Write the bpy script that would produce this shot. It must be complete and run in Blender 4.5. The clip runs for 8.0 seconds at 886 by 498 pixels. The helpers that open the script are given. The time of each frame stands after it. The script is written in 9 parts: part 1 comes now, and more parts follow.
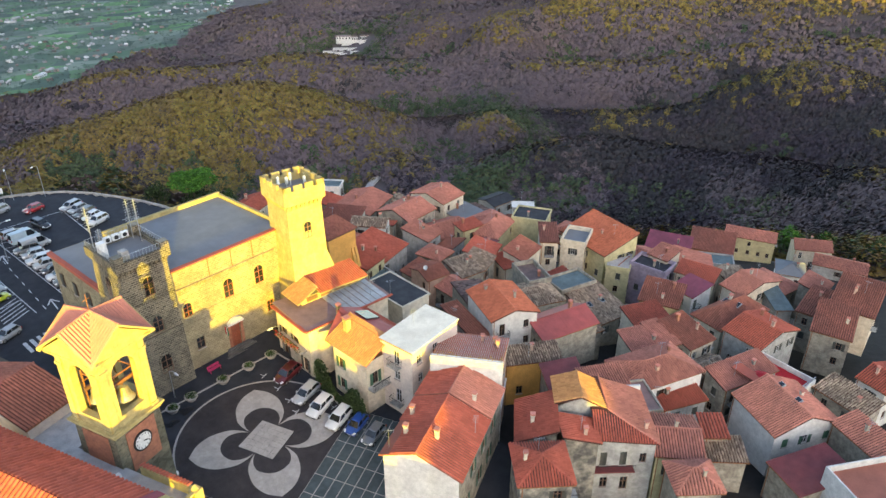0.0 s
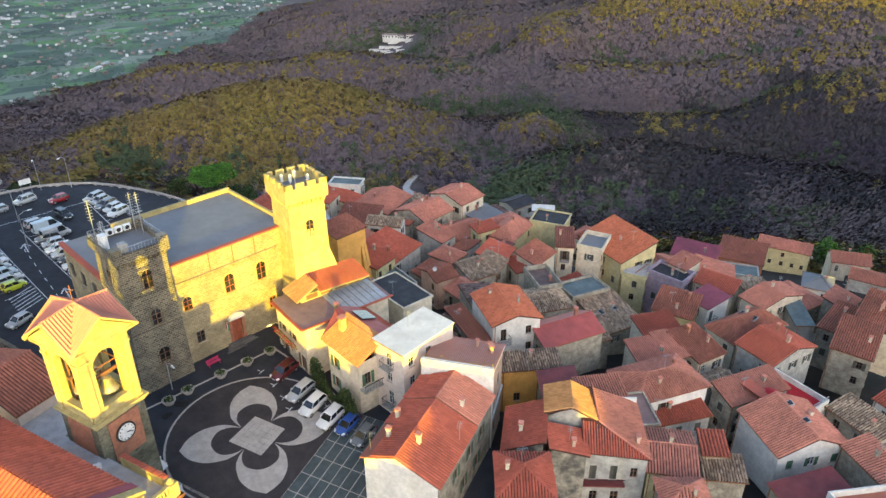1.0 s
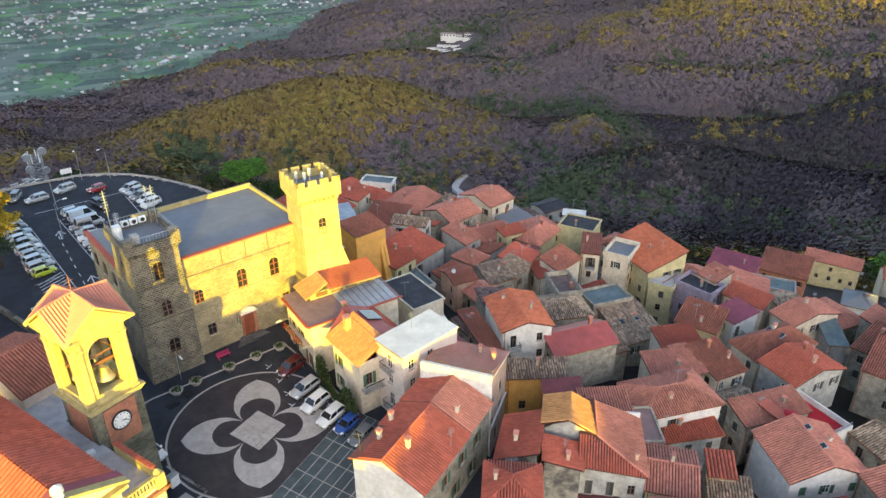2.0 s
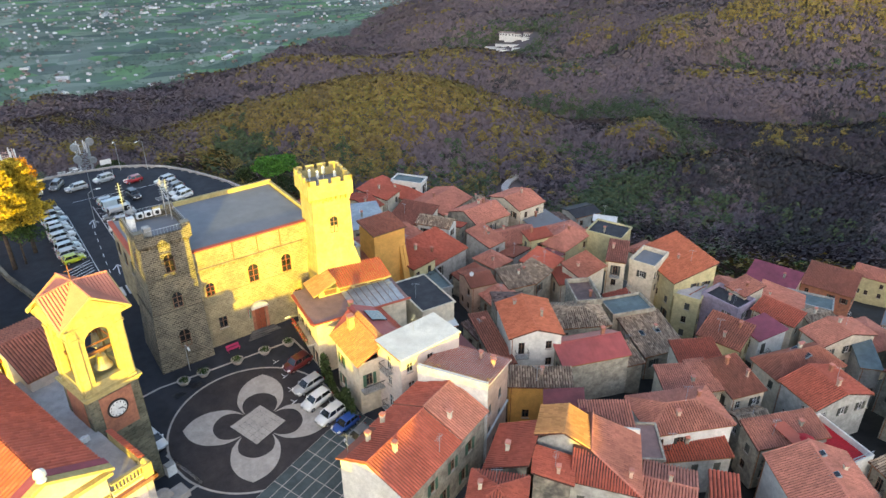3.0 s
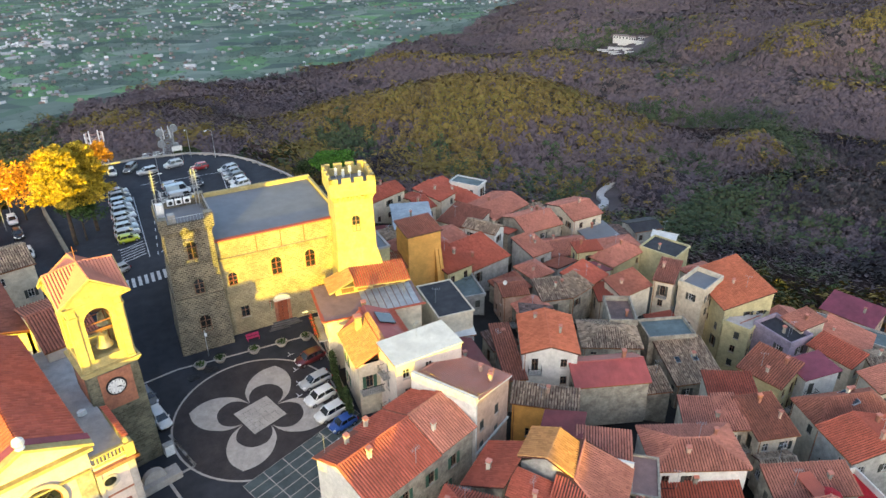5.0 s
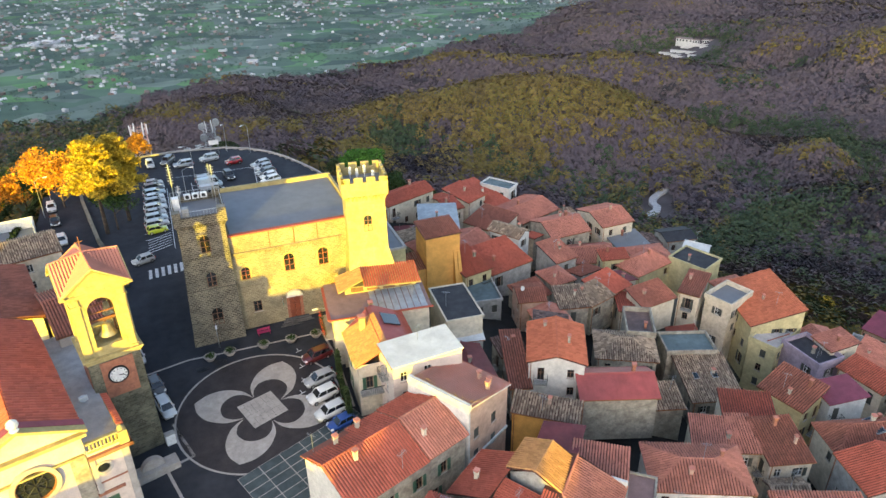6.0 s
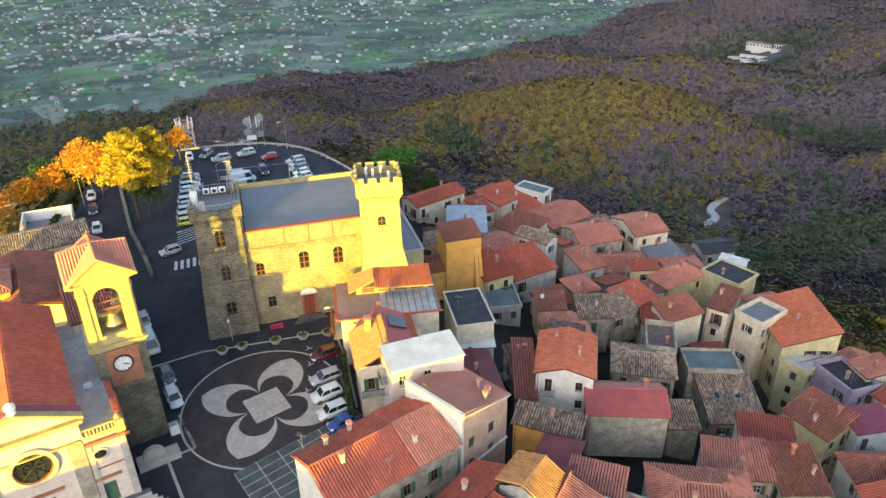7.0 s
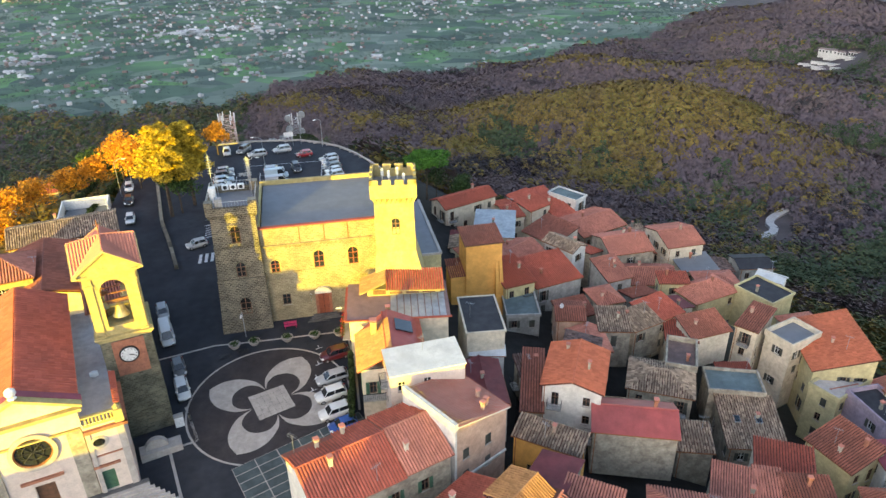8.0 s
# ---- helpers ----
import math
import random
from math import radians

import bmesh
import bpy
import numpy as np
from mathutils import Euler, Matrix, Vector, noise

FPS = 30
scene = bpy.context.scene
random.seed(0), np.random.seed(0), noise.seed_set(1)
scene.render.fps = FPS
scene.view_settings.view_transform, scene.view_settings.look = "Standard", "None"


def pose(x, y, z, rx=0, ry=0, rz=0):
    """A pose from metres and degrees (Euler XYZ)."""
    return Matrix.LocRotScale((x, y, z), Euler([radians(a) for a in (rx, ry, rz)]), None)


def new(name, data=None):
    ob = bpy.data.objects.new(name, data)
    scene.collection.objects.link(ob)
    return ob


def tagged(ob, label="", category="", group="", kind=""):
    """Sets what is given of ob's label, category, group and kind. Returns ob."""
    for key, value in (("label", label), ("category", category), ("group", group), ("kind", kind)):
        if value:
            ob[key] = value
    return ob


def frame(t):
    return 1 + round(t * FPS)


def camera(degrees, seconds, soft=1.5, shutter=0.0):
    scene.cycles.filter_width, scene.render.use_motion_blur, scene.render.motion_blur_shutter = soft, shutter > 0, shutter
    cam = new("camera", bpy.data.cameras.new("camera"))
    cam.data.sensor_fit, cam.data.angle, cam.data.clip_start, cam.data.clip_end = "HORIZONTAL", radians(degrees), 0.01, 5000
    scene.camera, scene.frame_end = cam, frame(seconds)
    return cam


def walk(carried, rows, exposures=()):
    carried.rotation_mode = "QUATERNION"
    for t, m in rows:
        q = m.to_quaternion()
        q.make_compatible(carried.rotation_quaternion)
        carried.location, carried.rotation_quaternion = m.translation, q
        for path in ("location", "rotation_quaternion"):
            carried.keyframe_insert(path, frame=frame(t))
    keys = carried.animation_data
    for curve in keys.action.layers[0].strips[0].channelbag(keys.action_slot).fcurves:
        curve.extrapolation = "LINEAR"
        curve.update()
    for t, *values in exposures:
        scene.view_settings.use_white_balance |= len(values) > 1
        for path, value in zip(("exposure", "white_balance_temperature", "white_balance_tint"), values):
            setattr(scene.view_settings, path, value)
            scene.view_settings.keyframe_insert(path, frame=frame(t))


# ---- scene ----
cam = camera(64.0, 8.0)
ROWS = [
    (0, -36.25, -59.38, 61.20, 62.00, -0.00, -49.20),
    (0.5, -34.04, -61.16, 61.14, 61.98, -0.01, -47.32),
    (1, -31.63, -62.86, 61.08, 61.96, 0.01, -45.35),
    (1.5, -29.25, -64.49, 61.09, 61.93, 0.07, -43.04),
    (3, -21.23, -69.13, 61.18, 61.81, 0.31, -35.74),
    (3.5, -18.69, -70.31, 61.26, 61.78, 0.31, -33.49),
    (4, -15.95, -71.48, 61.30, 61.77, 0.35, -31.11),
    (4.5, -13.24, -72.52, 61.24, 61.80, 0.44, -28.85),
    (6, -4.62, -74.99, 61.23, 61.79, 0.57, -21.74),
    (6.5, -1.43, -75.48, 61.11, 61.82, 0.64, -19.12),
    (7, 1.63, -75.70, 61.08, 61.81, 0.68, -16.60),
    (7.5, 4.51, -75.84, 61.04, 61.81, 0.68, -14.23),
    (8, 7.55, -75.65, 60.96, 61.87, 0.68, -11.63),
]
walk(cam, [(t, pose(x, y, z, rx, ry, rz)) for t, x, y, z, rx, ry, rz in ROWS])

# ---- light: a very low evening sun from behind the church, and the open sky ----
SUN_AZ, SUN_EL = 56.5, 2.8          # heading of the light in the plan (degrees from +x), height of the sun
world = bpy.data.worlds.new("evening_sky")
scene.world = world
world.use_nodes = True
wn = world.node_tree.nodes
sky = wn.new("ShaderNodeTexSky")
sky.sky_type = 'NISHITA'
sky.sun_disc = False
sky.sun_elevation = radians(22)
sky.sun_rotation = radians(90 - (SUN_AZ + 180))
wn["Background"].inputs[1].default_value = 0.15
world.node_tree.links.new(sky.outputs[0], wn["Background"].inputs[0])
sun = new("sun", bpy.data.lights.new("sun", 'SUN'))
sun.data.energy, sun.data.angle, sun.data.color = 5.0, radians(0.5), (1.0, 0.76, 0.02)
SUN_WAY = Vector((math.cos(radians(SUN_AZ)) * math.cos(radians(SUN_EL)), math.sin(radians(SUN_AZ)) * math.cos(radians(SUN_EL)), -math.sin(radians(SUN_EL))))
sun.matrix_world = Matrix.Translation((-100, -200, 80)) @ SUN_WAY.to_track_quat("-Z", "Y").to_matrix().to_4x4()
scene.view_settings.exposure = 1.62
scene.view_settings.use_white_balance = True
scene.view_settings.white_balance_temperature = 6900

# ---- materials ----
def surf(name, c1, c2, scale=0.6, rough=0.85, bump=0.25, bscale=9.0, island=0.0, obj=0.0, metal=0.0, grime=0.35, fine=0.25):
    """A weathered surface: two colours in patches, fine grain, stains, relief, and a change from piece to piece."""
    m = bpy.data.materials.new(name)
    m.use_nodes = True
    nt = m.node_tree
    n, l = nt.nodes, nt.links
    b = n["Principled BSDF"]
    geo = n.new("ShaderNodeNewGeometry")
    def tex(sc, det=4.0):
        t = n.new("ShaderNodeTexNoise")
        t.inputs["Scale"].default_value = sc
        t.inputs["Detail"].default_value = det
        l.new(geo.outputs["Position"], t.inputs["Vector"])
        return t.outputs[0]
    def mathn(op, a, bb):
        q = n.new("ShaderNodeMath")
        q.operation = op
        for i, v in enumerate((a, bb)):
            if isinstance(v, (int, float)):
                q.inputs[i].default_value = v
            else:
                l.new(v, q.inputs[i])
        return q.outputs[0]
    ramp = n.new("ShaderNodeMapRange")
    ramp.inputs[1].default_value, ramp.inputs[2].default_value = 0.38, 0.62
    l.new(tex(scale), ramp.inputs[0])
    mix = n.new("ShaderNodeMix")
    mix.data_type = 'RGBA'
    mix.inputs[6].default_value, mix.inputs[7].default_value = (*c1, 1), (*c2, 1)
    l.new(ramp.outputs[0], mix.inputs[0])
    val = mathn('ADD', mathn('MULTIPLY', tex(bscale), fine * 2), 1 - fine)
    val = mathn('MULTIPLY', val, mathn('ADD', mathn('MULTIPLY', tex(scale * 3.1, 6.0), grime * 2), 1 - grime))
    if island:
        val = mathn('MULTIPLY', val, mathn('ADD', mathn('MULTIPLY', geo.outputs["Random Per Island"], island * 2), 1 - island))
    if obj:
        info = n.new("ShaderNodeObjectInfo")
        val = mathn('MULTIPLY', val, mathn('ADD', mathn('MULTIPLY', info.outputs["Random"], obj * 2), 1 - obj))
    hsv = n.new("ShaderNodeHueSaturation")
    l.new(mix.outputs[2], hsv.inputs["Color"])
    l.new(val, hsv.inputs["Value"])
    l.new(hsv.outputs[0], b.inputs["Base Color"])
    b.inputs["Roughness"].default_value = rough
    b.inputs["Metallic"].default_value = metal
    if rough > 0.6:
        b.inputs["Specular IOR Level"].default_value = 0.22
    if bump:
        bp = n.new("ShaderNodeBump")
        bp.inputs["Strength"].default_value = bump
        bp.inputs["Distance"].default_value = 0.05
        l.new(tex(bscale * 1.7), bp.inputs["Height"])
        l.new(bp.outputs[0], b.inputs["Normal"])
    return m


def masonry(name, c1, c2, mortar, bw=0.55, bh=0.28, rough=0.9, gap=0.03, vary=0.32):
    """Coursed stone laid along any upright wall."""
    m = surf(name, c1, c2, 0.5, rough, 0.0, 5.0)
    nt = m.node_tree
    n, l = nt.nodes, nt.links
    b = n["Principled BSDF"]
    geo = n.new("ShaderNodeNewGeometry")
    cr = n.new("ShaderNodeVectorMath")
    cr.operation = 'CROSS_PRODUCT'
    cr.inputs[1].default_value = (0, 0, 1)
    l.new(geo.outputs["True Normal"], cr.inputs[0])
    dot = n.new("ShaderNodeVectorMath")
    dot.operation = 'DOT_PRODUCT'
    l.new(cr.outputs[0], dot.inputs[0])
    l.new(geo.outputs["Position"], dot.inputs[1])
    sep = n.new("ShaderNodeSeparateXYZ")
    l.new(geo.outputs["Position"], sep.inputs[0])
    com = n.new("ShaderNodeCombineXYZ")
    l.new(dot.outputs["Value"], com.inputs[0])
    l.new(sep.outputs[2], com.inputs[1])
    br = n.new("ShaderNodeTexBrick")
    br.inputs["Scale"].default_value = 1.0
    br.inputs["Brick Width"].default_value, br.inputs["Row Height"].default_value = bw, bh
    br.inputs["Mortar Size"].default_value = gap
    br.inputs["Mortar Smooth"].default_value = 0.3
    br.inputs["Color1"].default_value, br.inputs["Color2"].default_value, br.inputs["Mortar"].default_value = (0.93 + vary, 0.93 + vary, 0.93 + vary, 1), (0.93 - vary, 0.93 - vary, 0.93 - vary, 1), (*[v / max(0.02, w) for v, w in zip(mortar, c1)], 1)
    l.new(com.outputs[0], br.inputs["Vector"])
    src = b.inputs["Base Color"].links[0].from_socket
    mul = n.new("ShaderNodeMix")
    mul.data_type, mul.blend_type = 'RGBA', 'MULTIPLY'
    mul.inputs[0].default_value = 1.0
    l.new(src, mul.inputs[6])
    l.new(br.outputs[0], mul.inputs[7])
    l.new(mul.outputs[2], b.inputs["Base Color"])
    bp = n.new("ShaderNodeBump")
    bp.inputs["Strength"].default_value, bp.inputs["Distance"].default_value = 0.6, 0.05
    bp.invert = True
    l.new(br.outputs["Fac"], bp.inputs["Height"])
    l.new(bp.outputs[0], b.inputs["Normal"])
    return m


def glassy(name, c, rough=0.1):
    m = surf(name, c, [v * 0.6 for v in c], 0.4, rough, 0.0)
    m.node_tree.nodes["Principled BSDF"].inputs["Specular IOR Level"].default_value = 0.7
    return m


M = {
    "stone": masonry("brown_stone", (0.135, 0.112, 0.082), (0.088, 0.076, 0.058), (0.27, 0.235, 0.175), gap=0.045, vary=0.4),
    "facade": masonry("facade_stone", (0.30, 0.25, 0.155), (0.225, 0.187, 0.118), (0.36, 0.30, 0.20), gap=0.04, vary=0.16),
    "tuff": masonry("grey_tuff", (0.165, 0.148, 0.1), (0.1, 0.094, 0.064), (0.2, 0.18, 0.135), 0.5, 0.25),
    # Some yellow of the low sun is put into this plaster colour
    "lime": surf("cream_plaster", (0.4, 0.325, 0.15), (0.32, 0.26, 0.12), 0.7),
    "brickp": surf("terracotta_panel", (0.36, 0.15, 0.09), (0.28, 0.12, 0.08), 1.2),
    "tile_a": surf("clay_tiles_red", (0.44, 0.11, 0.070), (0.37, 0.098, 0.064), 0.25, 0.85, 0.2, 12, island=0.14, obj=0.12, grime=0.16),
    "tile_b": surf("clay_tiles_salmon", (0.50, 0.198, 0.142), (0.41, 0.165, 0.12), 0.25, 0.88, 0.2, 12, island=0.15, obj=0.14, grime=0.16),
    "tile_c": surf("clay_tiles_brown", (0.33, 0.118, 0.080), (0.26, 0.10, 0.070), 0.25, 0.88, 0.2, 12, island=0.16, obj=0.14, grime=0.16),
    "tile_old": surf("old_mossy_tiles", (0.37, 0.265, 0.185), (0.25, 0.185, 0.135), 0.5, 0.93, 0.3, 12, island=0.42, obj=0.1),
    "tile_dark": surf("old_dark_tiles", (0.17, 0.115, 0.1), (0.11, 0.08, 0.075), 0.5, 0.93, 0.3, 12, island=0.5),
    # Clay tiles for sunlit slopes, the low sun's yellow put into the colour
    "tile_sand": surf("sunlit_clay_tiles", (0.50, 0.25, 0.10), (0.44, 0.215, 0.085), 0.25, 0.85, 0.2, 12, island=0.15, grime=0.16),
    "tile_or": surf("clay_tiles_orange", (0.5, 0.15, 0.08), (0.45, 0.138, 0.074), 0.25, 0.85, 0.2, 12, island=0.15, grime=0.16),
    # Darkened so the colour itself gives the shade between tile ribs
    "deckc": surf("shaded_channel_tiles", (0.10, 0.042, 0.032), (0.075, 0.034, 0.027), 0.4, 0.9, 0.2),
    "sheet_red": surf("red_metal_sheet", (0.36, 0.075, 0.065), (0.29, 0.065, 0.058), 0.3, 0.6, 0.1),
    "sheet_mar": surf("maroon_roof_sheet", (0.20, 0.05, 0.05), (0.15, 0.045, 0.045), 0.3, 0.7, 0.1),
    "sheet_pur": surf("purple_roof_sheet", (0.25, 0.06, 0.085), (0.20, 0.052, 0.072), 0.3, 0.65, 0.1),
    "felt": surf("grey_roofing_felt", (0.20, 0.205, 0.215), (0.18, 0.185, 0.195), 0.3, 0.85, 0.1, fine=0.08, grime=0.14),
    "mauve": surf("mauve_brown_felt", (0.25, 0.155, 0.14), (0.20, 0.13, 0.12), 0.4, 0.85, 0.1, grime=0.25),
    "felt_dark": surf("black_roofing_felt", (0.05, 0.05, 0.055), (0.035, 0.035, 0.04), 0.4, 0.8, 0.1),
    "teal": surf("blue_green_roofing", (0.13, 0.165, 0.165), (0.095, 0.125, 0.13), 0.4, 0.75, 0.1),
    "pale": surf("pale_roof_coating", (0.62, 0.62, 0.60), (0.52, 0.52, 0.51), 0.4, 0.7, 0.08, grime=0.18),
    "zinc": surf("zinc_roof_panels", (0.36, 0.38, 0.39), (0.28, 0.30, 0.31), 0.5, 0.45, 0.1, metal=0.3),
    "stucco": surf("pinkish_white_stucco", (0.62, 0.52, 0.45), (0.54, 0.45, 0.39), 0.6, grime=0.2),
    "screed": surf("pale_terrace_screed", (0.46, 0.43, 0.41), (0.38, 0.355, 0.34), 0.4, 0.85, 0.1, grime=0.3),
    "white": surf("white_plaster", (0.62, 0.60, 0.56), (0.52, 0.50, 0.47), 0.6, grime=0.28),
    "cream": surf("cream_wall", (0.62, 0.54, 0.42), (0.50, 0.43, 0.33), 0.6),
    "yellow": surf("yellow_wall", (0.52, 0.45, 0.25), (0.43, 0.37, 0.21), 0.6),
    # Brightened, so bounced light on the tall house is in the colour
    "orange": surf("orange_wall", (0.70, 0.36, 0.10), (0.60, 0.31, 0.085), 0.6, grime=0.2),
    "pink": surf("pink_wall", (0.52, 0.35, 0.26), (0.43, 0.28, 0.21), 0.6),
    "lilac": surf("lilac_wall", (0.34, 0.27, 0.33), (0.27, 0.22, 0.27), 0.6),
    "rubble": surf("rough_render", (0.36, 0.32, 0.255), (0.235, 0.205, 0.165), 0.9, 0.95, 0.5, grime=0.5),
    # Weathered and stained, and darkened further for the shade of the narrow lane
    "weathered": surf("weathered_shaded_render", (0.30, 0.27, 0.22), (0.10, 0.095, 0.085), 0.8, 0.95, 0.4, grime=0.6),
    "grey": surf("grey_render", (0.37, 0.36, 0.335), (0.27, 0.262, 0.245), 0.7, grime=0.4),
    "green": surf("green_awning", (0.03, 0.22, 0.12), (0.03, 0.17, 0.09), 0.6),
    "asphalt": surf("asphalt", (0.036, 0.038, 0.045), (0.027, 0.029, 0.035), 0.25, 0.9, 0.3, 14, grime=0.4),
    "cobble": surf("dark_cobbles", (0.05, 0.043, 0.043), (0.036, 0.032, 0.034), 0.35, 0.85, 0.6, 9, fine=0.5, grime=0.4),
    "greypave": surf("grey_paving", (0.12, 0.115, 0.11), (0.085, 0.08, 0.08), 0.6, 0.85, 0.5, 7, fine=0.4),
    "greenpave": surf("grey_green_paving", (0.075, 0.095, 0.095), (0.055, 0.07, 0.072), 0.6, 0.8, 0.2),
    "marble": surf("worn_pale_stone", (0.4, 0.36, 0.33), (0.33, 0.3, 0.27), 0.7, 0.75, 0.1, grime=0.25),
    "paint": surf("worn_white_paint", (0.55, 0.55, 0.56), (0.40, 0.40, 0.41), 1.5, 0.7, 0.1, grime=0.3),
    "paint_y": surf("worn_yellow_paint", (0.55, 0.40, 0.08), (0.45, 0.32, 0.07), 1.5, 0.7, 0.1),
    "wood": surf("brown_wood", (0.16, 0.075, 0.04), (0.11, 0.055, 0.03), 2.0, 0.6, 0.2),
    "redwood": surf("red_brown_frame", (0.26, 0.07, 0.035), (0.20, 0.055, 0.03), 2.0, 0.5, 0.1),
    "shutter": surf("dark_shutter", (0.06, 0.055, 0.045), (0.045, 0.05, 0.04), 2.0, 0.6, 0.2, obj=0.35),
    "shut_g": surf("green_shutter", (0.05, 0.13, 0.08), (0.04, 0.10, 0.06), 2.0, 0.6, 0.2, obj=0.2),
    "frame": surf("white_frame", (0.55, 0.54, 0.52), (0.46, 0.45, 0.43), 2.0, 0.5, 0.1),
    "glass": glassy("window_glass", (0.025, 0.028, 0.032)),
    "dark": surf("dark_inside", (0.012, 0.011, 0.010), (0.008, 0.008, 0.008), 1.0, 0.9, 0.0),
    "iron": surf("dark_iron", (0.04, 0.04, 0.042), (0.03, 0.03, 0.03), 3.0, 0.5, 0.0, metal=0.6),
    "steel": surf("galvanised_steel", (0.42, 0.43, 0.44), (0.33, 0.34, 0.35), 2.0, 0.45, 0.0, metal=0.7),
    "bronze": surf("old_bronze", (0.42, 0.36, 0.22), (0.30, 0.26, 0.16), 2.0, 0.45, 0.0, metal=0.6),
    "cladw": surf("white_enamel", (0.7, 0.7, 0.69), (0.62, 0.62, 0.61), 2.0, 0.4, 0.0),
    "rust": surf("rusty_iron", (0.30, 0.12, 0.05), (0.22, 0.09, 0.04), 2.0, 0.8, 0.1),
    "magenta": surf("magenta_paint", (0.42, 0.03, 0.11), (0.36, 0.03, 0.10), 2.0, 0.5, 0.05),
    "redcloth": surf("red_canvas", (0.45, 0.02, 0.03), (0.36, 0.02, 0.025), 2.0, 0.8, 0.1),
    "tyre": surf("tyre_rubber", (0.02, 0.02, 0.02), (0.015, 0.015, 0.015), 3.0, 0.8, 0.0),
    "lamp_r": surf("red_lens", (0.3, 0.01, 0.01), (0.25, 0.01, 0.01), 3.0, 0.2, 0.0),
    "bark": surf("bark", (0.09, 0.065, 0.045), (0.06, 0.045, 0.035), 2.0, 0.95, 0.3),
    # The low sun's yellow is put into the conifers' leaf colour
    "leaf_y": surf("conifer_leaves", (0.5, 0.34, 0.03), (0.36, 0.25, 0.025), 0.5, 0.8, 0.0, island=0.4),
    "leaf_o": surf("autumn_leaves", (0.62, 0.27, 0.02), (0.48, 0.2, 0.02), 0.4, 0.8, 0.0, island=0.4),
    "leaf_g": surf("green_leaves", (0.05, 0.085, 0.02), (0.03, 0.06, 0.015), 0.5, 0.8, 0.0, island=0.45),
    "leaf_b": surf("pine_leaves", (0.07, 0.17, 0.02), (0.045, 0.12, 0.015), 0.5, 0.8, 0.0, island=0.4),
    "hedge": surf("hedge_leaves", (0.04, 0.06, 0.018), (0.025, 0.04, 0.012), 0.5, 0.85, 0.0, island=0.45),
    "grass": surf("rough_grass", (0.07, 0.09, 0.03), (0.10, 0.085, 0.045), 0.2, 0.95, 0.3, 3),
    # Darkened to put the deep shade of the lanes into the ground colour
    "earth": surf("village_ground", (0.030, 0.027, 0.025), (0.022, 0.020, 0.018), 0.3, 0.95, 0.3, 4),
    "floorw": surf("woodland_floor", (0.112, 0.088, 0.090), (0.092, 0.078, 0.070), 0.02, 0.95, 0.0, 0.3),
}


def paint_of(name, c):
    m = surf(name, c, [v * 0.92 for v in c], 0.5, 0.28, 0.0, grime=0.1, fine=0.05)
    m.node_tree.nodes["Principled BSDF"].inputs["Coat Weight"].default_value = 0.5
    return m


def plain_material():
    """The far plain: small fields, groves and tracks."""
    # Bluish, brightened base colour carries the haze over the plain
    m = surf("hazy_plain_fields", (0.15, 0.195, 0.16), (0.115, 0.155, 0.135), 0.004, 0.95, 0.0, 0.02)
    n, l = m.node_tree.nodes, m.node_tree.links
    b = n["Principled BSDF"]
    geo = n.new("ShaderNodeNewGeometry")
    vo = n.new("ShaderNodeTexVoronoi")
    vo.inputs["Scale"].default_value = 0.016
    l.new(geo.outputs["Position"], vo.inputs["Vector"])
    ramp = n.new("ShaderNodeValToRGB")
    sep = n.new("ShaderNodeSeparateColor")
    l.new(vo.outputs["Color"], sep.inputs[0])
    l.new(sep.outputs[0], ramp.inputs[0])
    e = ramp.color_ramp.elements
    e[0].color, e[1].color = (0.45, 0.5, 0.5, 1), (1.1, 1.1, 0.9, 1)
    for p, c in ((0.3, (0.6, 0.75, 0.6, 1)), (0.55, (0.8, 1.25, 0.55, 1)), (0.62, (0.7, 0.7, 0.7, 1)), (0.9, (1.35, 1.25, 1.15, 1))):
        k = e.new(p)
        k.color = c
    mul = n.new("ShaderNodeMix")
    mul.data_type, mul.blend_type = 'RGBA', 'MULTIPLY'
    mul.inputs[0].default_value = 1.0
    l.new(b.inputs["Base Color"].links[0].from_socket, mul.inputs[6])
    l.new(ramp.outputs[0], mul.inputs[7])
    l.new(mul.outputs[2], b.inputs["Base Color"])
    return m


M["plain"] = plain_material()


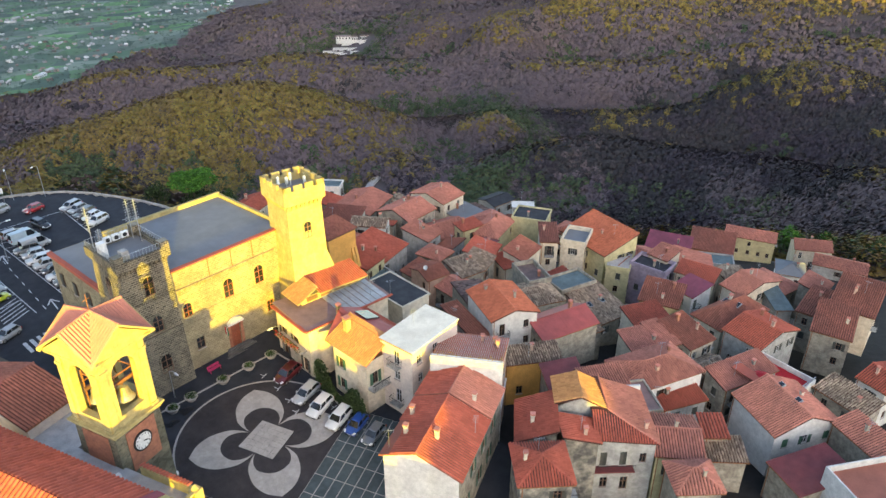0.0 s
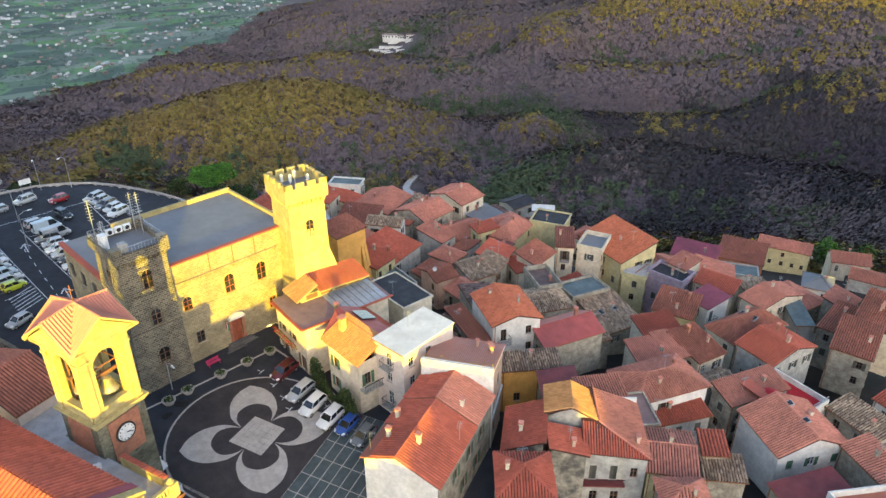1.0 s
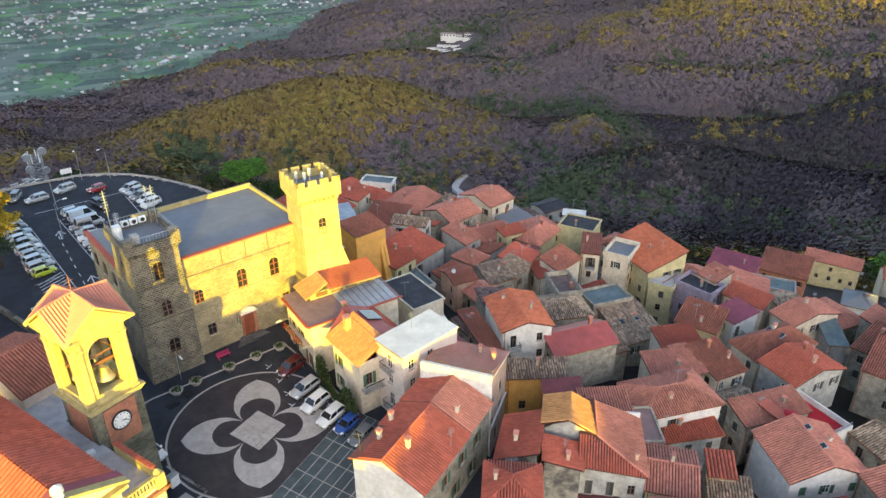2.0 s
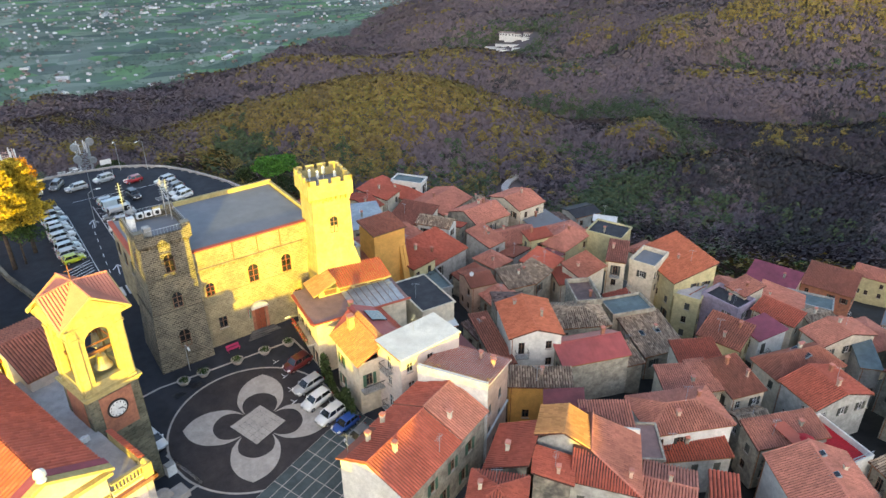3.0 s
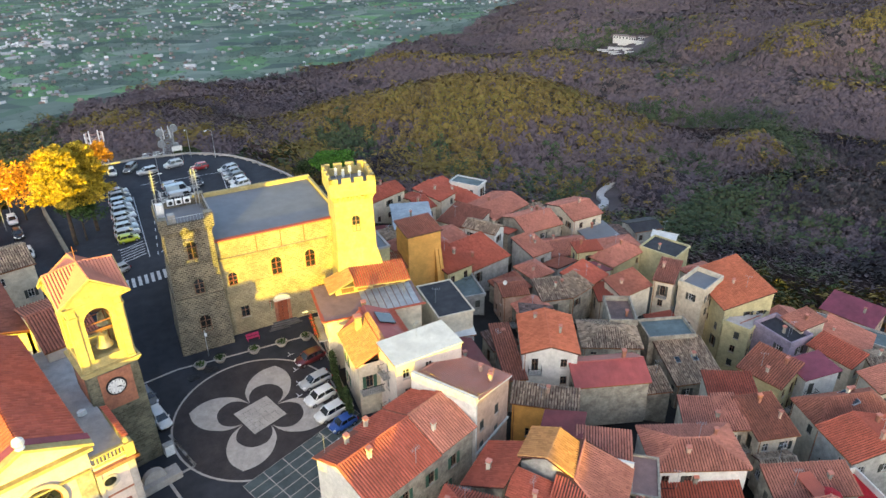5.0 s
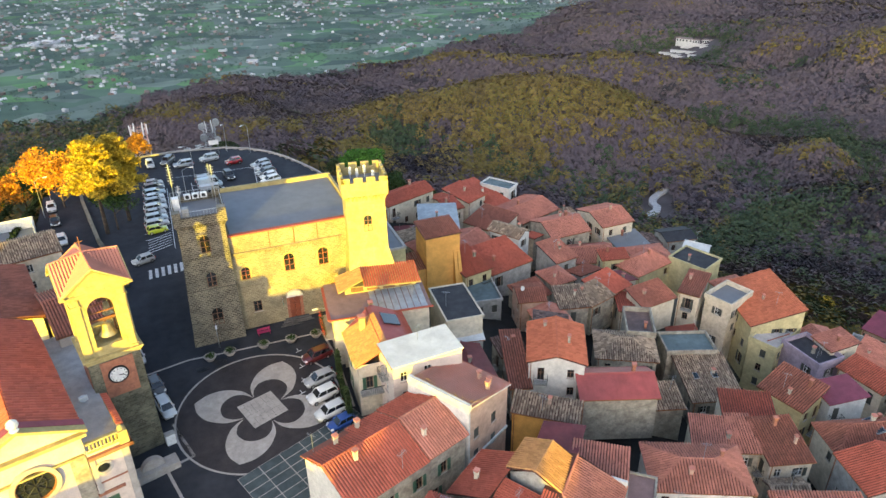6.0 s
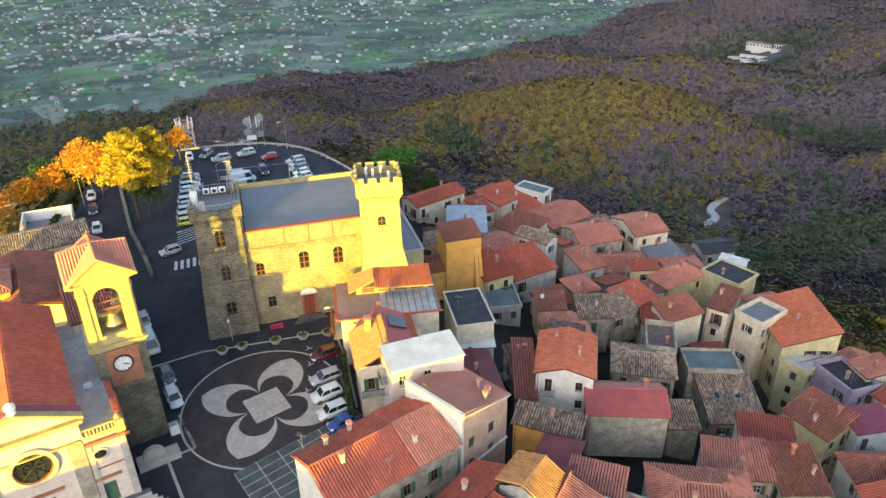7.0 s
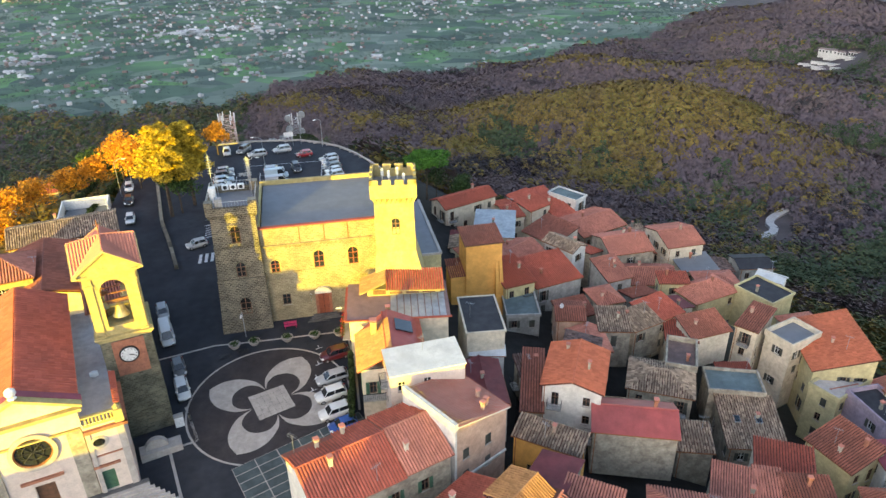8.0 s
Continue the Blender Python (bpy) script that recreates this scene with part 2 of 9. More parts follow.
# ---- building blocks ----
class Geo:
    """Faces gathered for one mesh."""
    def __init__(self):
        self.v, self.f = [], []

    def face(self, *pts):
        i = len(self.v)
        self.v.extend(tuple(p) for p in pts)
        self.f.append(tuple(range(i, i + len(pts))))

    def prism(self, base, top):
        """Two rings of points, joined and capped."""
        n, i = len(base), len(self.v)
        self.v.extend(tuple(p) for p in base)
        self.v.extend(tuple(p) for p in top)
        self.f.append(tuple(range(i + n - 1, i - 1, -1)))
        self.f.append(tuple(range(i + n, i + 2 * n)))
        for k in range(n):
            j = (k + 1) % n
            self.f.append((i + k, i + j, i + n + j, i + n + k))

    def box(self, x0, y0, z0, x1, y1, z1, m=None, taper=0.0):
        b = [(x0, y0, z0), (x1, y0, z0), (x1, y1, z0), (x0, y1, z0)]
        t = taper
        u = [(x0 + t, y0 + t, z1), (x1 - t, y0 + t, z1), (x1 - t, y1 - t, z1), (x0 + t, y1 - t, z1)]
        if m is not None:
            b, u = [m @ Vector(p) for p in b], [m @ Vector(p) for p in u]
        self.prism(b, u)

    def tube(self, p, q, r, n=6, r2=None):
        p, q = Vector(p), Vector(q)
        d = (q - p).normalized()
        a = d.orthogonal().normalized()
        c = d.cross(a)
        r2 = r if r2 is None else r2
        ring = lambda o, rr: [o + rr * (math.cos(2 * math.pi * k / n) * a + math.sin(2 * math.pi * k / n) * c) for k in range(n)]
        self.prism(ring(p, r), ring(q, r2))

    def disc(self, c, r, z0, z1, n=24, r1=None):
        r1 = r if r1 is None else r1
        ring = lambda rr, z: [(c[0] + rr * math.cos(2 * math.pi * k / n), c[1] + rr * math.sin(2 * math.pi * k / n), z) for k in range(n)]
        self.prism(ring(r, z0), ring(r1, z1))

    def lathe(self, c, prof, n=16):
        i = len(self.v)
        for r, z in prof:
            self.v.extend((c[0] + r * math.cos(2 * math.pi * k / n), c[1] + r * math.sin(2 * math.pi * k / n), c[2] + z) for k in range(n))
        for j in range(len(prof) - 1):
            for k in range(n):
                q = (k + 1) % n
                self.f.append((i + j * n + k, i + j * n + q, i + (j + 1) * n + q, i + (j + 1) * n + k))

    def mesh(self, name, mat):
        me = bpy.data.meshes.new(name)
        me.from_pydata(self.v, [], self.f)
        me.materials.append(M[mat] if isinstance(mat, str) else mat)
        return me


def put(name, geo, mat, parent=None, label="", m=None):
    """One mesh object, as a thing of its own or as a part of parent."""
    ob = new(name, geo.mesh(name, mat) if isinstance(geo, Geo) else geo)
    if parent is not None:
        ob.parent = parent
    if m is not None:
        ob.matrix_basis = m
    if label:
        ob["label"] = label
    return ob


def thing(name, label, category, m=None, group=""):
    ob = new(name)
    if m is not None:
        ob.matrix_basis = m
    return tagged(ob, label, category, group)


def at2(x, y, z, ang):
    return Matrix.Translation((x, y, z)) @ Matrix.Rotation(radians(ang), 4, 'Z')


def lerp(a, b, t):
    return a + (b - a) * t


# wall with openings: a flat wall from (0,0) to (w,h) in its own x and z, its outer face at y = 0, reveals go to y = deep
def wall_face(g, w, h, holes, m, deep=0.22, z0=0.0):
    xs = sorted({0.0, w, *[q for o in holes for q in (o[0], o[2])]})
    zs = sorted({z0, h, *[q for o in holes for q in (o[1], o[3])]})
    P = lambda x, y, z: m @ Vector((x, y, z))
    for i in range(len(xs) - 1):
        for j in range(len(zs) - 1):
            cx, cz = (xs[i] + xs[i + 1]) / 2, (zs[j] + zs[j + 1]) / 2
            if not any(o[0] < cx < o[2] and o[1] < cz < o[3] for o in holes):
                g.face(P(xs[i], 0, zs[j]), P(xs[i + 1], 0, zs[j]), P(xs[i + 1], 0, zs[j + 1]), P(xs[i], 0, zs[j + 1]))
    for a, b, c, d in holes:
        g.face(P(a, 0, b), P(a, deep, b), P(a, deep, d), P(a, 0, d))
        g.face(P(c, 0, b), P(c, 0, d), P(c, deep, d), P(c, deep, b))
        g.face(P(a, 0, d), P(a, deep, d), P(c, deep, d), P(c, 0, d))
        g.face(P(a, 0, b), P(c, 0, b), P(c, deep, b), P(a, deep, b))


WIN = {}


def window_meshes(w, h, sash="frame", shut="shutter"):
    """Shared meshes of one window: frame with a middle bar, panes, a shutter leaf and a sill."""
    key = (round(w, 2), round(h, 2), sash, shut)
    if key in WIN:
        return WIN[key]
    f = Geo()
    t = 0.07
    for a, b, c, d in ((0, 0, t, h), (w - t, 0, w, h), (t, 0, w - t, t), (t, h - t, w - t, h), (w / 2 - 0.04, t, w / 2 + 0.04, h - t), (t, h * 0.6, w / 2 - 0.04, h * 0.6 + 0.04), (w / 2 + 0.04, h * 0.6, w - t, h * 0.6 + 0.04)):
        f.box(a, 0.10, b, c, 0.16, d)
    p = Geo()
    p.box(0.02, 0.165, 0.02, w - 0.02, 0.185, h - 0.02)
    s = Geo()
    s.box(0, -0.06, 0, w / 2, -0.01, h)
    for k in range(int(h / 0.16)):
        s.box(0.06, -0.075, 0.06 + k * 0.16, w / 2 - 0.06, -0.055, 0.14 + k * 0.16)
    q = Geo()
    q.box(-0.08, -0.1, -0.08, w + 0.08, 0.1, -0.003)
    WIN[key] = (f.mesh("window", sash), p.mesh("pane", "glass"), s.mesh("shutter", shut), q.mesh("sill", "marble"))
    return WIN[key]


def window(parent, m, w, h, shutters=0, sash="frame", shut="shutter", sill=True):
    """A window in an opening whose lower left corner is m. shutters: 0 none, 1 open, 2 closed."""
    f, p, s, q = window_meshes(w, h, sash, shut)
    ob = put("window", f, None, parent, m=m)
    put("pane", p, None, ob)
    if sill:
        put("sill", q, None, ob)
    if shutters == 1:
        put("shutter", s, None, ob, m=Matrix.Translation((-w / 2 - 0.02, 0, 0)))
        put("shutter", s, None, ob, m=Matrix.Translation((w + 0.02, 0, 0)))
    elif shutters == 2:
        put("shutter", s, None, ob, m=Matrix.Translation((0, 0.08, 0)))
        put("shutter", s, None, ob, m=Matrix.Translation((w / 2, 0.08, 0)))
    return ob


def tiles(g, e0, e1, r0, r1, rng, pitch=0.34, course=0.5, rise=0.15, wild=0.0):
    """Curved clay tiles on a slope: eave from e0 to e1, upper edge from r0 to r1 (equal for a hip's point). One island a tile."""
    e0, e1, r0, r1 = map(Vector, (e0, e1, r0, r1))
    u = e1 - e0
    L = u.length
    if L < 0.3:
        return
    u.normalize()
    tl, tr = (r0 - e0).dot(u), L - (r1 - e0).dot(u)
    up = (r0 - e0) - u * tl
    S = up.length
    if S < 0.2:
        return
    up.normalize()
    nrm = u.cross(up)
    if nrm.z < 0:
        nrm = -nrm
    cols = max(2, int(L / pitch))
    pw = L / cols
    for i in range(cols):
        s = (i + 0.5) * pw
        lo, top = 0.0, 1.0
        if tl > 0.05:
            top = min(top, s / tl)
        elif tl < -0.05:
            pass
        if tr > 0.05:
            top = min(top, (L - s) / tr)
        k = max(1, int(S * top / course))
        for j in range(k):
            v0, v1 = j * S * top / k - (0.06 if j == 0 else 0.0), (j + 1) * S * top / k + 0.03
            jt = rng.uniform(-wild, wild)
            jl = rng.uniform(-wild, wild) * 0.7
            b = e0 + u * (s + jl) + nrm * (0.06 + jt * 0.5)
            h0, h1 = rise + 0.028, rise - 0.004
            q = pw * 0.37
            A, B, C = b + up * v0 - u * q, b + up * v0 + nrm * h0, b + up * v0 + u * q
            D, E, F = b + up * v1 - u * q, b + up * v1 + nrm * h1, b + up * v1 + u * q
            n = len(g.v)
            g.v.extend(tuple(x) for x in (A, b + up * v0 - u * q * 0.45 + nrm * h0 * 0.85, b + up * v0 + u * q * 0.45 + nrm * h0 * 0.85, C, D, b + up * v1 - u * q * 0.45 + nrm * h1 * 0.85, b + up * v1 + u * q * 0.45 + nrm * h1 * 0.85, F))
            g.f.extend(((n, n + 1, n + 5, n + 4), (n + 1, n + 2, n + 6, n + 5), (n + 2, n + 3, n + 7, n + 6)))


def caps(g, p, q, r=0.14, step=0.45):
    """A line of ridge tiles."""
    p, q = Vector(p), Vector(q)
    d = (q - p)
    n = max(1, int(d.length / step))
    for i in range(n):
        a, b = p + d * (i / n), p + d * ((i + 1.08) / n)
        g.tube(a + Vector((0, 0, 0.07)), b + Vector((0, 0, 0.05)), r, 6, r * 0.85)


def chimney(parent, x, y, z, h=1.1, w=0.5, mat="cream"):
    g = Geo()
    g.box(x - w / 2, y - w / 2, z - 0.7, x + w / 2, y + w / 2, z + h)
    g.box(x - w / 2 - 0.07, y - w / 2 - 0.07, z + h, x + w / 2 + 0.07, y + w / 2 + 0.07, z + h + 0.08)
    ob = put("chimney", g, mat, parent)
    c = Geo()
    for dx in (-1, 1):
        c.box(x + dx * w * 0.32 - 0.05, y - w / 2, z + h + 0.08, x + dx * w * 0.32 + 0.05, y + w / 2, z + h + 0.28)
    c.box(x - w / 2 - 0.1, y - w / 2 - 0.1, z + h + 0.28, x + w / 2 + 0.1, y + w / 2 + 0.1, z + h + 0.36)
    put("chimney_cap", c, "tile_b", ob)


def aerial(parent, x, y, z, h=2.2, rng=random):
    a = rng.uniform(0, 3.1)
    c, s = math.cos(a), math.sin(a)
    g = Geo()
    g.tube((x, y, z - 0.4), (x, y, z + h), 0.025, 5)
    mast = put("aerial", g, "steel", parent)
    g = Geo()
    g.tube((x - c * 0.6, y - s * 0.6, z + h - 0.15), (x + c * 0.6, y + s * 0.6, z + h - 0.15), 0.018, 4)
    put("boom", g, "steel", mast)
    for k in range(-3, 4):
        g = Geo()
        g.tube((x + c * k * 0.18 - s * 0.3, y + s * k * 0.18 + c * 0.3, z + h - 0.15), (x + c * k * 0.18 + s * 0.3, y + s * k * 0.18 - c * 0.3, z + h - 0.15), 0.012, 4)
        put("rod", g, "steel", mast)


def dish(parent, x, y, z, ang=200):
    g = Geo()
    m = Matrix.Translation((x, y, z)) @ Matrix.Rotation(radians(ang), 4, 'Z') @ Matrix.Rotation(radians(62), 4, 'Y')
    for k in range(14):
        a, b = 2 * math.pi * k / 14, 2 * math.pi * (k + 1) / 14
        g.face(m @ Vector((0, 0, -0.1)), m @ Vector((0.42 * math.cos(a), 0.42 * math.sin(a), 0.03)), m @ Vector((0.42 * math.cos(b), 0.42 * math.sin(b), 0.03)))
    g.tube((x, y, z - 0.8), (x, y, z), 0.03, 5)
    put("satellite_dish", g, "cladw", parent)

# ---- the lie of the land ----
NEAR = [(0, 0, -2.0), (-10, 43, 0.9), (-5, 75, 1.6), (-32, 60, 0.0), (-45, 10, -2), (-40, -40, -4), (15, -30, -4), (32, -5, -5), (42, 25, -8),
        (58, -25, -13), (62, 55, -17), (85, 0, -21), (95, -45, -19), (88, 38, -25), (112, -25, -28), (140, 5, -39), (175, -5, -47), (34, 95, -10),
        (0, 118, -9.5), (20, 160, -48), (100, 150, -75), (-60, 130, -22), (200, 60, -82), (230, -60, -62), (60, 95, -28)]
KNOLL = [(155, 643, -172), (234, 657, -164), (296, 646, -162), (338, 618, -156), (383, 574, -149), (428, 552, -155), (496, 543, -173), (532, 511, -187), (583, 459, -198),
         (575, 374, -186)]
OCHRE = [(317, 998, -241), (406, 1031, -229), (483, 1020, -223), (567, 978, -217), (663, 918, -214), (726, 846, -217)]
FARHILL = [(714, 1519, -298), (835, 1515, -283), (958, 1502, -266), (1080, 1481, -237), (1170, 1413, -209), (1233, 1293, -217), (1240, 1147, -229), (1252, 1061, -204), (1351, 1022, -205),
           (1429, 1002, -238)]
HIGH = [(969, 827, -203), (1032, 733, -174), (1090, 629, -153), (1127, 520, -137), (1175, 414, -127), (1196, 289, -116), (1194, 160, -102), (1188, 58, -89)]
MIDDLE = [(757, 787, -213), (832, 695, -204), (875, 592, -205), (897, 504, -201), (935, 412, -193), (974, 322, -172), (1007, 222, -151), (1029, 118, -128), (1040, 33, -110)]
SPUR = [(706, 313, -205), (765, 280, -191), (816, 230, -165), (837, 159, -138), (817, 108, -135), (796, 51, -135), (782, -7, -130)]
RIGHT = [(504, 284, -177), (541, 270, -172), (559, 226, -168), (562, 167, -162), (542, 99, -148), (513, 51, -135), (480, 5, -118), (433, -43, -99)]
HOLLOWS_NEAR = [(343, 754, -233), (458, 694, -229), (559, 659, -242), (450, 836, -262), (573, 785, -270), (249, 789, -217), (185, 765, -220), (537, 1138, -274), (225, 575, -182),
                (589, 337, -235), (589, 18, -196), (491, 397, -211), (438, 408, -192), (372, 450, -201), (323, 477, -197), (285, 521, -192), (239, 526, -187), (221, 566, -187),
                (446, 280, -197), (473, 238, -190), (498, 192, -180), (489, 135, -167), (457, 70, -148), (426, 27, -133), (381, -14, -113), (5, 728, -177), (92, 772, -192)]
HOLLOWS_FAR = [(633, 608, -258), (736, 1025, -269), (903, 985, -255), (813, 956, -249), (742, 1292, -280), (939, 1237, -240), (907, 760, -252), (991, 560, -257), (1077, 361, -227),
               (1126, 195, -192), (1148, 54, -160), (943, 668, -166), (682, 651, -231), (759, 546, -226), (805, 444, -233), (866, 323, -253), (913, 255, -216), (934, 184, -187),
               (915, 67, -198), (649, 269, -235), (661, 188, -233), (635, 100, -220), (1342, 479, -182), (1410, 256, -166)]
# Points with y below -300 include an added, unseen ridge shading the plain
EDGE = [(277, 1408, -284), (180, 1964, -300), (690, 1743, -300), (-1500, 1500, -310), (-1000, 4500, -320), (1500, 4500, -330), (3000, 3000, -280),
        (3200, 600, -170), (-600, 300, -250), (-300, 700, -235), (200, -400, -70), (1200, -200, -110), (-400, -300, -120), (1800, 1500, -250), (3000, -400, -200),
        (-190, -900, -30), (-620, -700, -20), (-1000, -350, -15), (200, -1100, -40), (800, -1300, -30), (453, 1173, -267), (102, 1103, -245), (-102, 976, -240),
        (-405, 993, -238), (117, 1203, -258), (259, 1188, -262), (548, 1324, -272), (769, 1388, -280), (1103, 1712, -290), (1282, 1827, -300), (1500, 1750, -290)]


def crest(pts, step=55.0):
    """Points along the crest of a hill, evenly spaced."""
    out = []
    for p, q in zip(pts, pts[1:]):
        n = max(1, round(math.hypot(q[0] - p[0], q[1] - p[1]) / step))
        out += [tuple(a + (b - a) * k / n for a, b in zip(p, q)) for k in range(n)]
    return out + [pts[-1]]


HILLS = [q for line in (KNOLL, OCHRE, FARHILL, HIGH, MIDDLE, SPUR, RIGHT) for q in crest(line)]
_P = np.array(NEAR + HILLS + HOLLOWS_NEAR + HOLLOWS_FAR + EDGE, float)
_C = 34.0
_phi = lambda d2: np.sqrt(d2 + _C * _C)
_A = _phi(((_P[:, None, :2] - _P[None, :, :2]) ** 2).sum(-1))
_n = len(_P)
_K = np.zeros((_n + 1, _n + 1))
_K[:_n, :_n], _K[:_n, _n], _K[_n, :_n] = _A, 1, 1
_W = np.linalg.solve(_K, np.r_[_P[:, 2], 0.0])


def wave(x, y):
    """Small spurs and gullies of the wooded hills, growing with distance from the village."""
    far = np.clip((np.hypot(x - 30, y - 20) - 300) / 400, 0, 1)
    s = np.sin(x * 0.021 + 1.3 * np.sin(y * 0.011)) + 0.8 * np.sin(y * 0.017 - x * 0.009 + 0.7) + 0.5 * np.sin(x * 0.043 + y * 0.037)
    return far * (1 - in_plain(x, y)) * 4.2 * s


BORDER_AZ, BORDER_D = (-30, -20.6, -13.6, -5.3, -1.7, 5.3, 11, 17, 20, 21.5, 26, 28, 31.8, 36), (1150, 1138, 1057, 1052, 1160, 1225, 1262, 1320, 1430, 1500, 1700, 1740, 2100, 4200)


def in_plain(x, y):
    """Where the wooded hills give way to the farmed plain: a border by bearing and distance from under the camera, set
    to fit its view.
    """
    az = np.degrees(np.arctan2(x + 5, np.maximum(y + 72, 1.0)))
    return np.hypot(x + 5, y + 72) + 16 * np.sin(az * 1.9) + 9 * np.sin(az * 5.3) > np.interp(az, BORDER_AZ, BORDER_D)


def land(x, y):
    x, y = np.atleast_1d(np.asarray(x, float)), np.atleast_1d(np.asarray(y, float))
    out = np.empty(len(x))
    for i in range(0, len(x), 4000):
        q = np.stack([x[i:i + 4000], y[i:i + 4000]], 1)
        out[i:i + 4000] = _phi(((q[:, None] - _P[None, :, :2]) ** 2).sum(-1)) @ _W[:_n] + _W[_n]
    return out + wave(x, y)


def axis_steps(lo, hi, near_lo, near_hi, fine, coarse):
    a = list(np.arange(near_lo, near_hi, fine))
    step, p = fine, near_hi
    while p < hi:
        a.append(p)
        step = min(step * 1.12, coarse)
        p += step
    step, p = fine, near_lo
    while p > lo:
        step = min(step * 1.12, coarse)
        p -= step
        a.insert(0, p)
    return np.array(a)


_gx, _gy = axis_steps(-2200, 4300, -70, 260, 6.0, 26.0), axis_steps(-1500, 4700, -80, 220, 6.0, 26.0)
_X, _Y = np.meshgrid(_gx, _gy)
_Z = land(_X.ravel(), _Y.ravel())
_me = bpy.data.meshes.new("ground")
_w = len(_gx)
_q = [(j * _w + i, j * _w + i + 1, (j + 1) * _w + i + 1, (j + 1) * _w + i) for j in range(len(_gy) - 1) for i in range(_w - 1)]
_me.from_pydata(np.c_[_X.ravel(), _Y.ravel(), _Z].tolist(), [], _q)
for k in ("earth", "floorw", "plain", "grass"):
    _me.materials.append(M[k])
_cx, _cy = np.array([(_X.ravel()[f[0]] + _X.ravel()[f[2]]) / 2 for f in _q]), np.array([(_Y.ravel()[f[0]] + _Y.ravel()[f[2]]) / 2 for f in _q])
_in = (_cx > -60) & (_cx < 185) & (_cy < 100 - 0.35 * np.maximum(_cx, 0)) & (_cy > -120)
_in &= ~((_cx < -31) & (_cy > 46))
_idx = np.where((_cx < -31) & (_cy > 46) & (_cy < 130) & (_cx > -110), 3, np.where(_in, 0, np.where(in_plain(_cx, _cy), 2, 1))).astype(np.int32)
_me.polygons.foreach_set("material_index", _idx)
_me.polygons.foreach_set("use_smooth", np.ones(len(_q), bool))
ground = tagged(new("ground", _me), "hilly ground falling from the village to woods and plain", "ground", kind="structure")


# ---- the square, the street and the car park ----
def deck(x, y):
    """Height of the paved level: the square tilts, the street climbs past the town hall to the car park."""
    base = -0.2 + 0.075 * min(y, 17.0) + 0.02 * max(-18.0, min(x, 14.0))
    if y > 17:
        base = lerp(base, 1.35 + 0.0, min(1.0, (y - 17) / 6)) + 0.035 * min(max(0.0, y - 17), 28) + 0.011 * max(0.0, y - 45)
    return base


LOT_EDGE = [(-27, 92), (-14, 95.0), (-5, 95.6), (5.8, 94.0), (14.9, 87.5), (20.8, 77), (24.5, 66), (26, 52), (25, 36), (24, 24), (23.5, 8), (19, -20), (17, -44), (-60, -44), (-60, 44), (-29.5, 46), (-32, 57), (-32, 78)]


def inside(x, y, poly):
    c = False
    for i in range(len(poly)):
        (x0, y0), (x1, y1) = poly[i - 1], poly[i]
        if (y0 > y) != (y1 > y) and x < (x1 - x0) * (y - y0) / (y1 - y0) + x0:
            c = not c
    return c


def sheet(name, poly, mat, step, lift, label, category="road"):
    g = Geo()
    xs, ys = [p[0] for p in poly], [p[1] for p in poly]
    nx, ny = int((max(xs) - min(xs)) / step) + 1, int((max(ys) - min(ys)) / step) + 1
    for i in range(nx):
        for j in range(ny):
            x, y = min(xs) + i * step, min(ys) + j * step
            if inside(x + step / 2, y + step / 2, poly):
                g.face(*[(a, b, deck(a, b) + lift) for a, b in ((x, y), (x + step, y), (x + step, y + step), (x, y + step))])
    me = g.mesh(name, mat)
    bm = bmesh.new()
    bm.from_mesh(me)
    bmesh.ops.remove_doubles(bm, verts=bm.verts, dist=0.01)
    bm.to_mesh(me)
    bm.free()
    return tagged(new(name, me), label, category, kind="structure")


sheet("road", LOT_EDGE, "asphalt", 1.0, 0.0, "dark asphalt street and car park above the village")
CX, CY, CR = -0.8, 0.1, 10.4


def flat_strip(g, pts, w, lift, close=False):
    """A painted or inlaid line along points of the deck."""
    n = len(pts)
    for i in range(n if close else n - 1):
        a, b = Vector(pts[i]), Vector(pts[(i + 1) % n])
        d = (b - a).normalized()
        s = Vector((-d.y, d.x)) * w / 2
        k = max(1, int((b - a).length / 1.5))
        for q in range(k):
            p0, p1 = a.lerp(b, q / k), a.lerp(b, (q + 1) / k)
            g.face(*[(p.x, p.y, deck(p.x, p.y) + lift) for p in (p0 - s, p1 - s, p1 + s, p0 + s)])


# cobbled round with its pale stone flower
_g = Geo()
N = 64
for k in range(N):
    for r0, r1 in ((0, 3), (3, 6.5), (6.5, CR)):
        P = []
        for r, a in ((r0, k), (r1, k), (r1, k + 1), (r0, k + 1)):
            x, y = CX + r * math.cos(2 * math.pi * a / N), CY + r * math.sin(2 * math.pi * a / N)
            P.append((x, y, deck(x, y) + 0.012))
        _g.face(*P)
plaza = tagged(put("pavement_round", _g, "cobble"), "dark cobbled round of the village square", "pavement", kind="structure")
_g = Geo()
for k in range(N):
    P = []
    for r, a in ((CR, k), (CR + 0.26, k), (CR + 0.26, k + 1), (CR, k + 1)):
        x, y = CX + r * math.cos(2 * math.pi * a / N), CY + r * math.sin(2 * math.pi * a / N)
        P.append((x, y, deck(x, y) + 0.02))
    _g.face(*P)
put("ring_stone", _g, "marble", plaza)
FC = Vector((-0.52, 0.0))


def inlay(pts_pairs):
    g = Geo()
    for i in range(len(pts_pairs) - 1):
        (a, b), (c, d) = pts_pairs[i], pts_pairs[i + 1]
        g.face(*[(p.x, p.y, deck(p.x, p.y) + 0.02) for p in (a, c, d, b)])
    return g


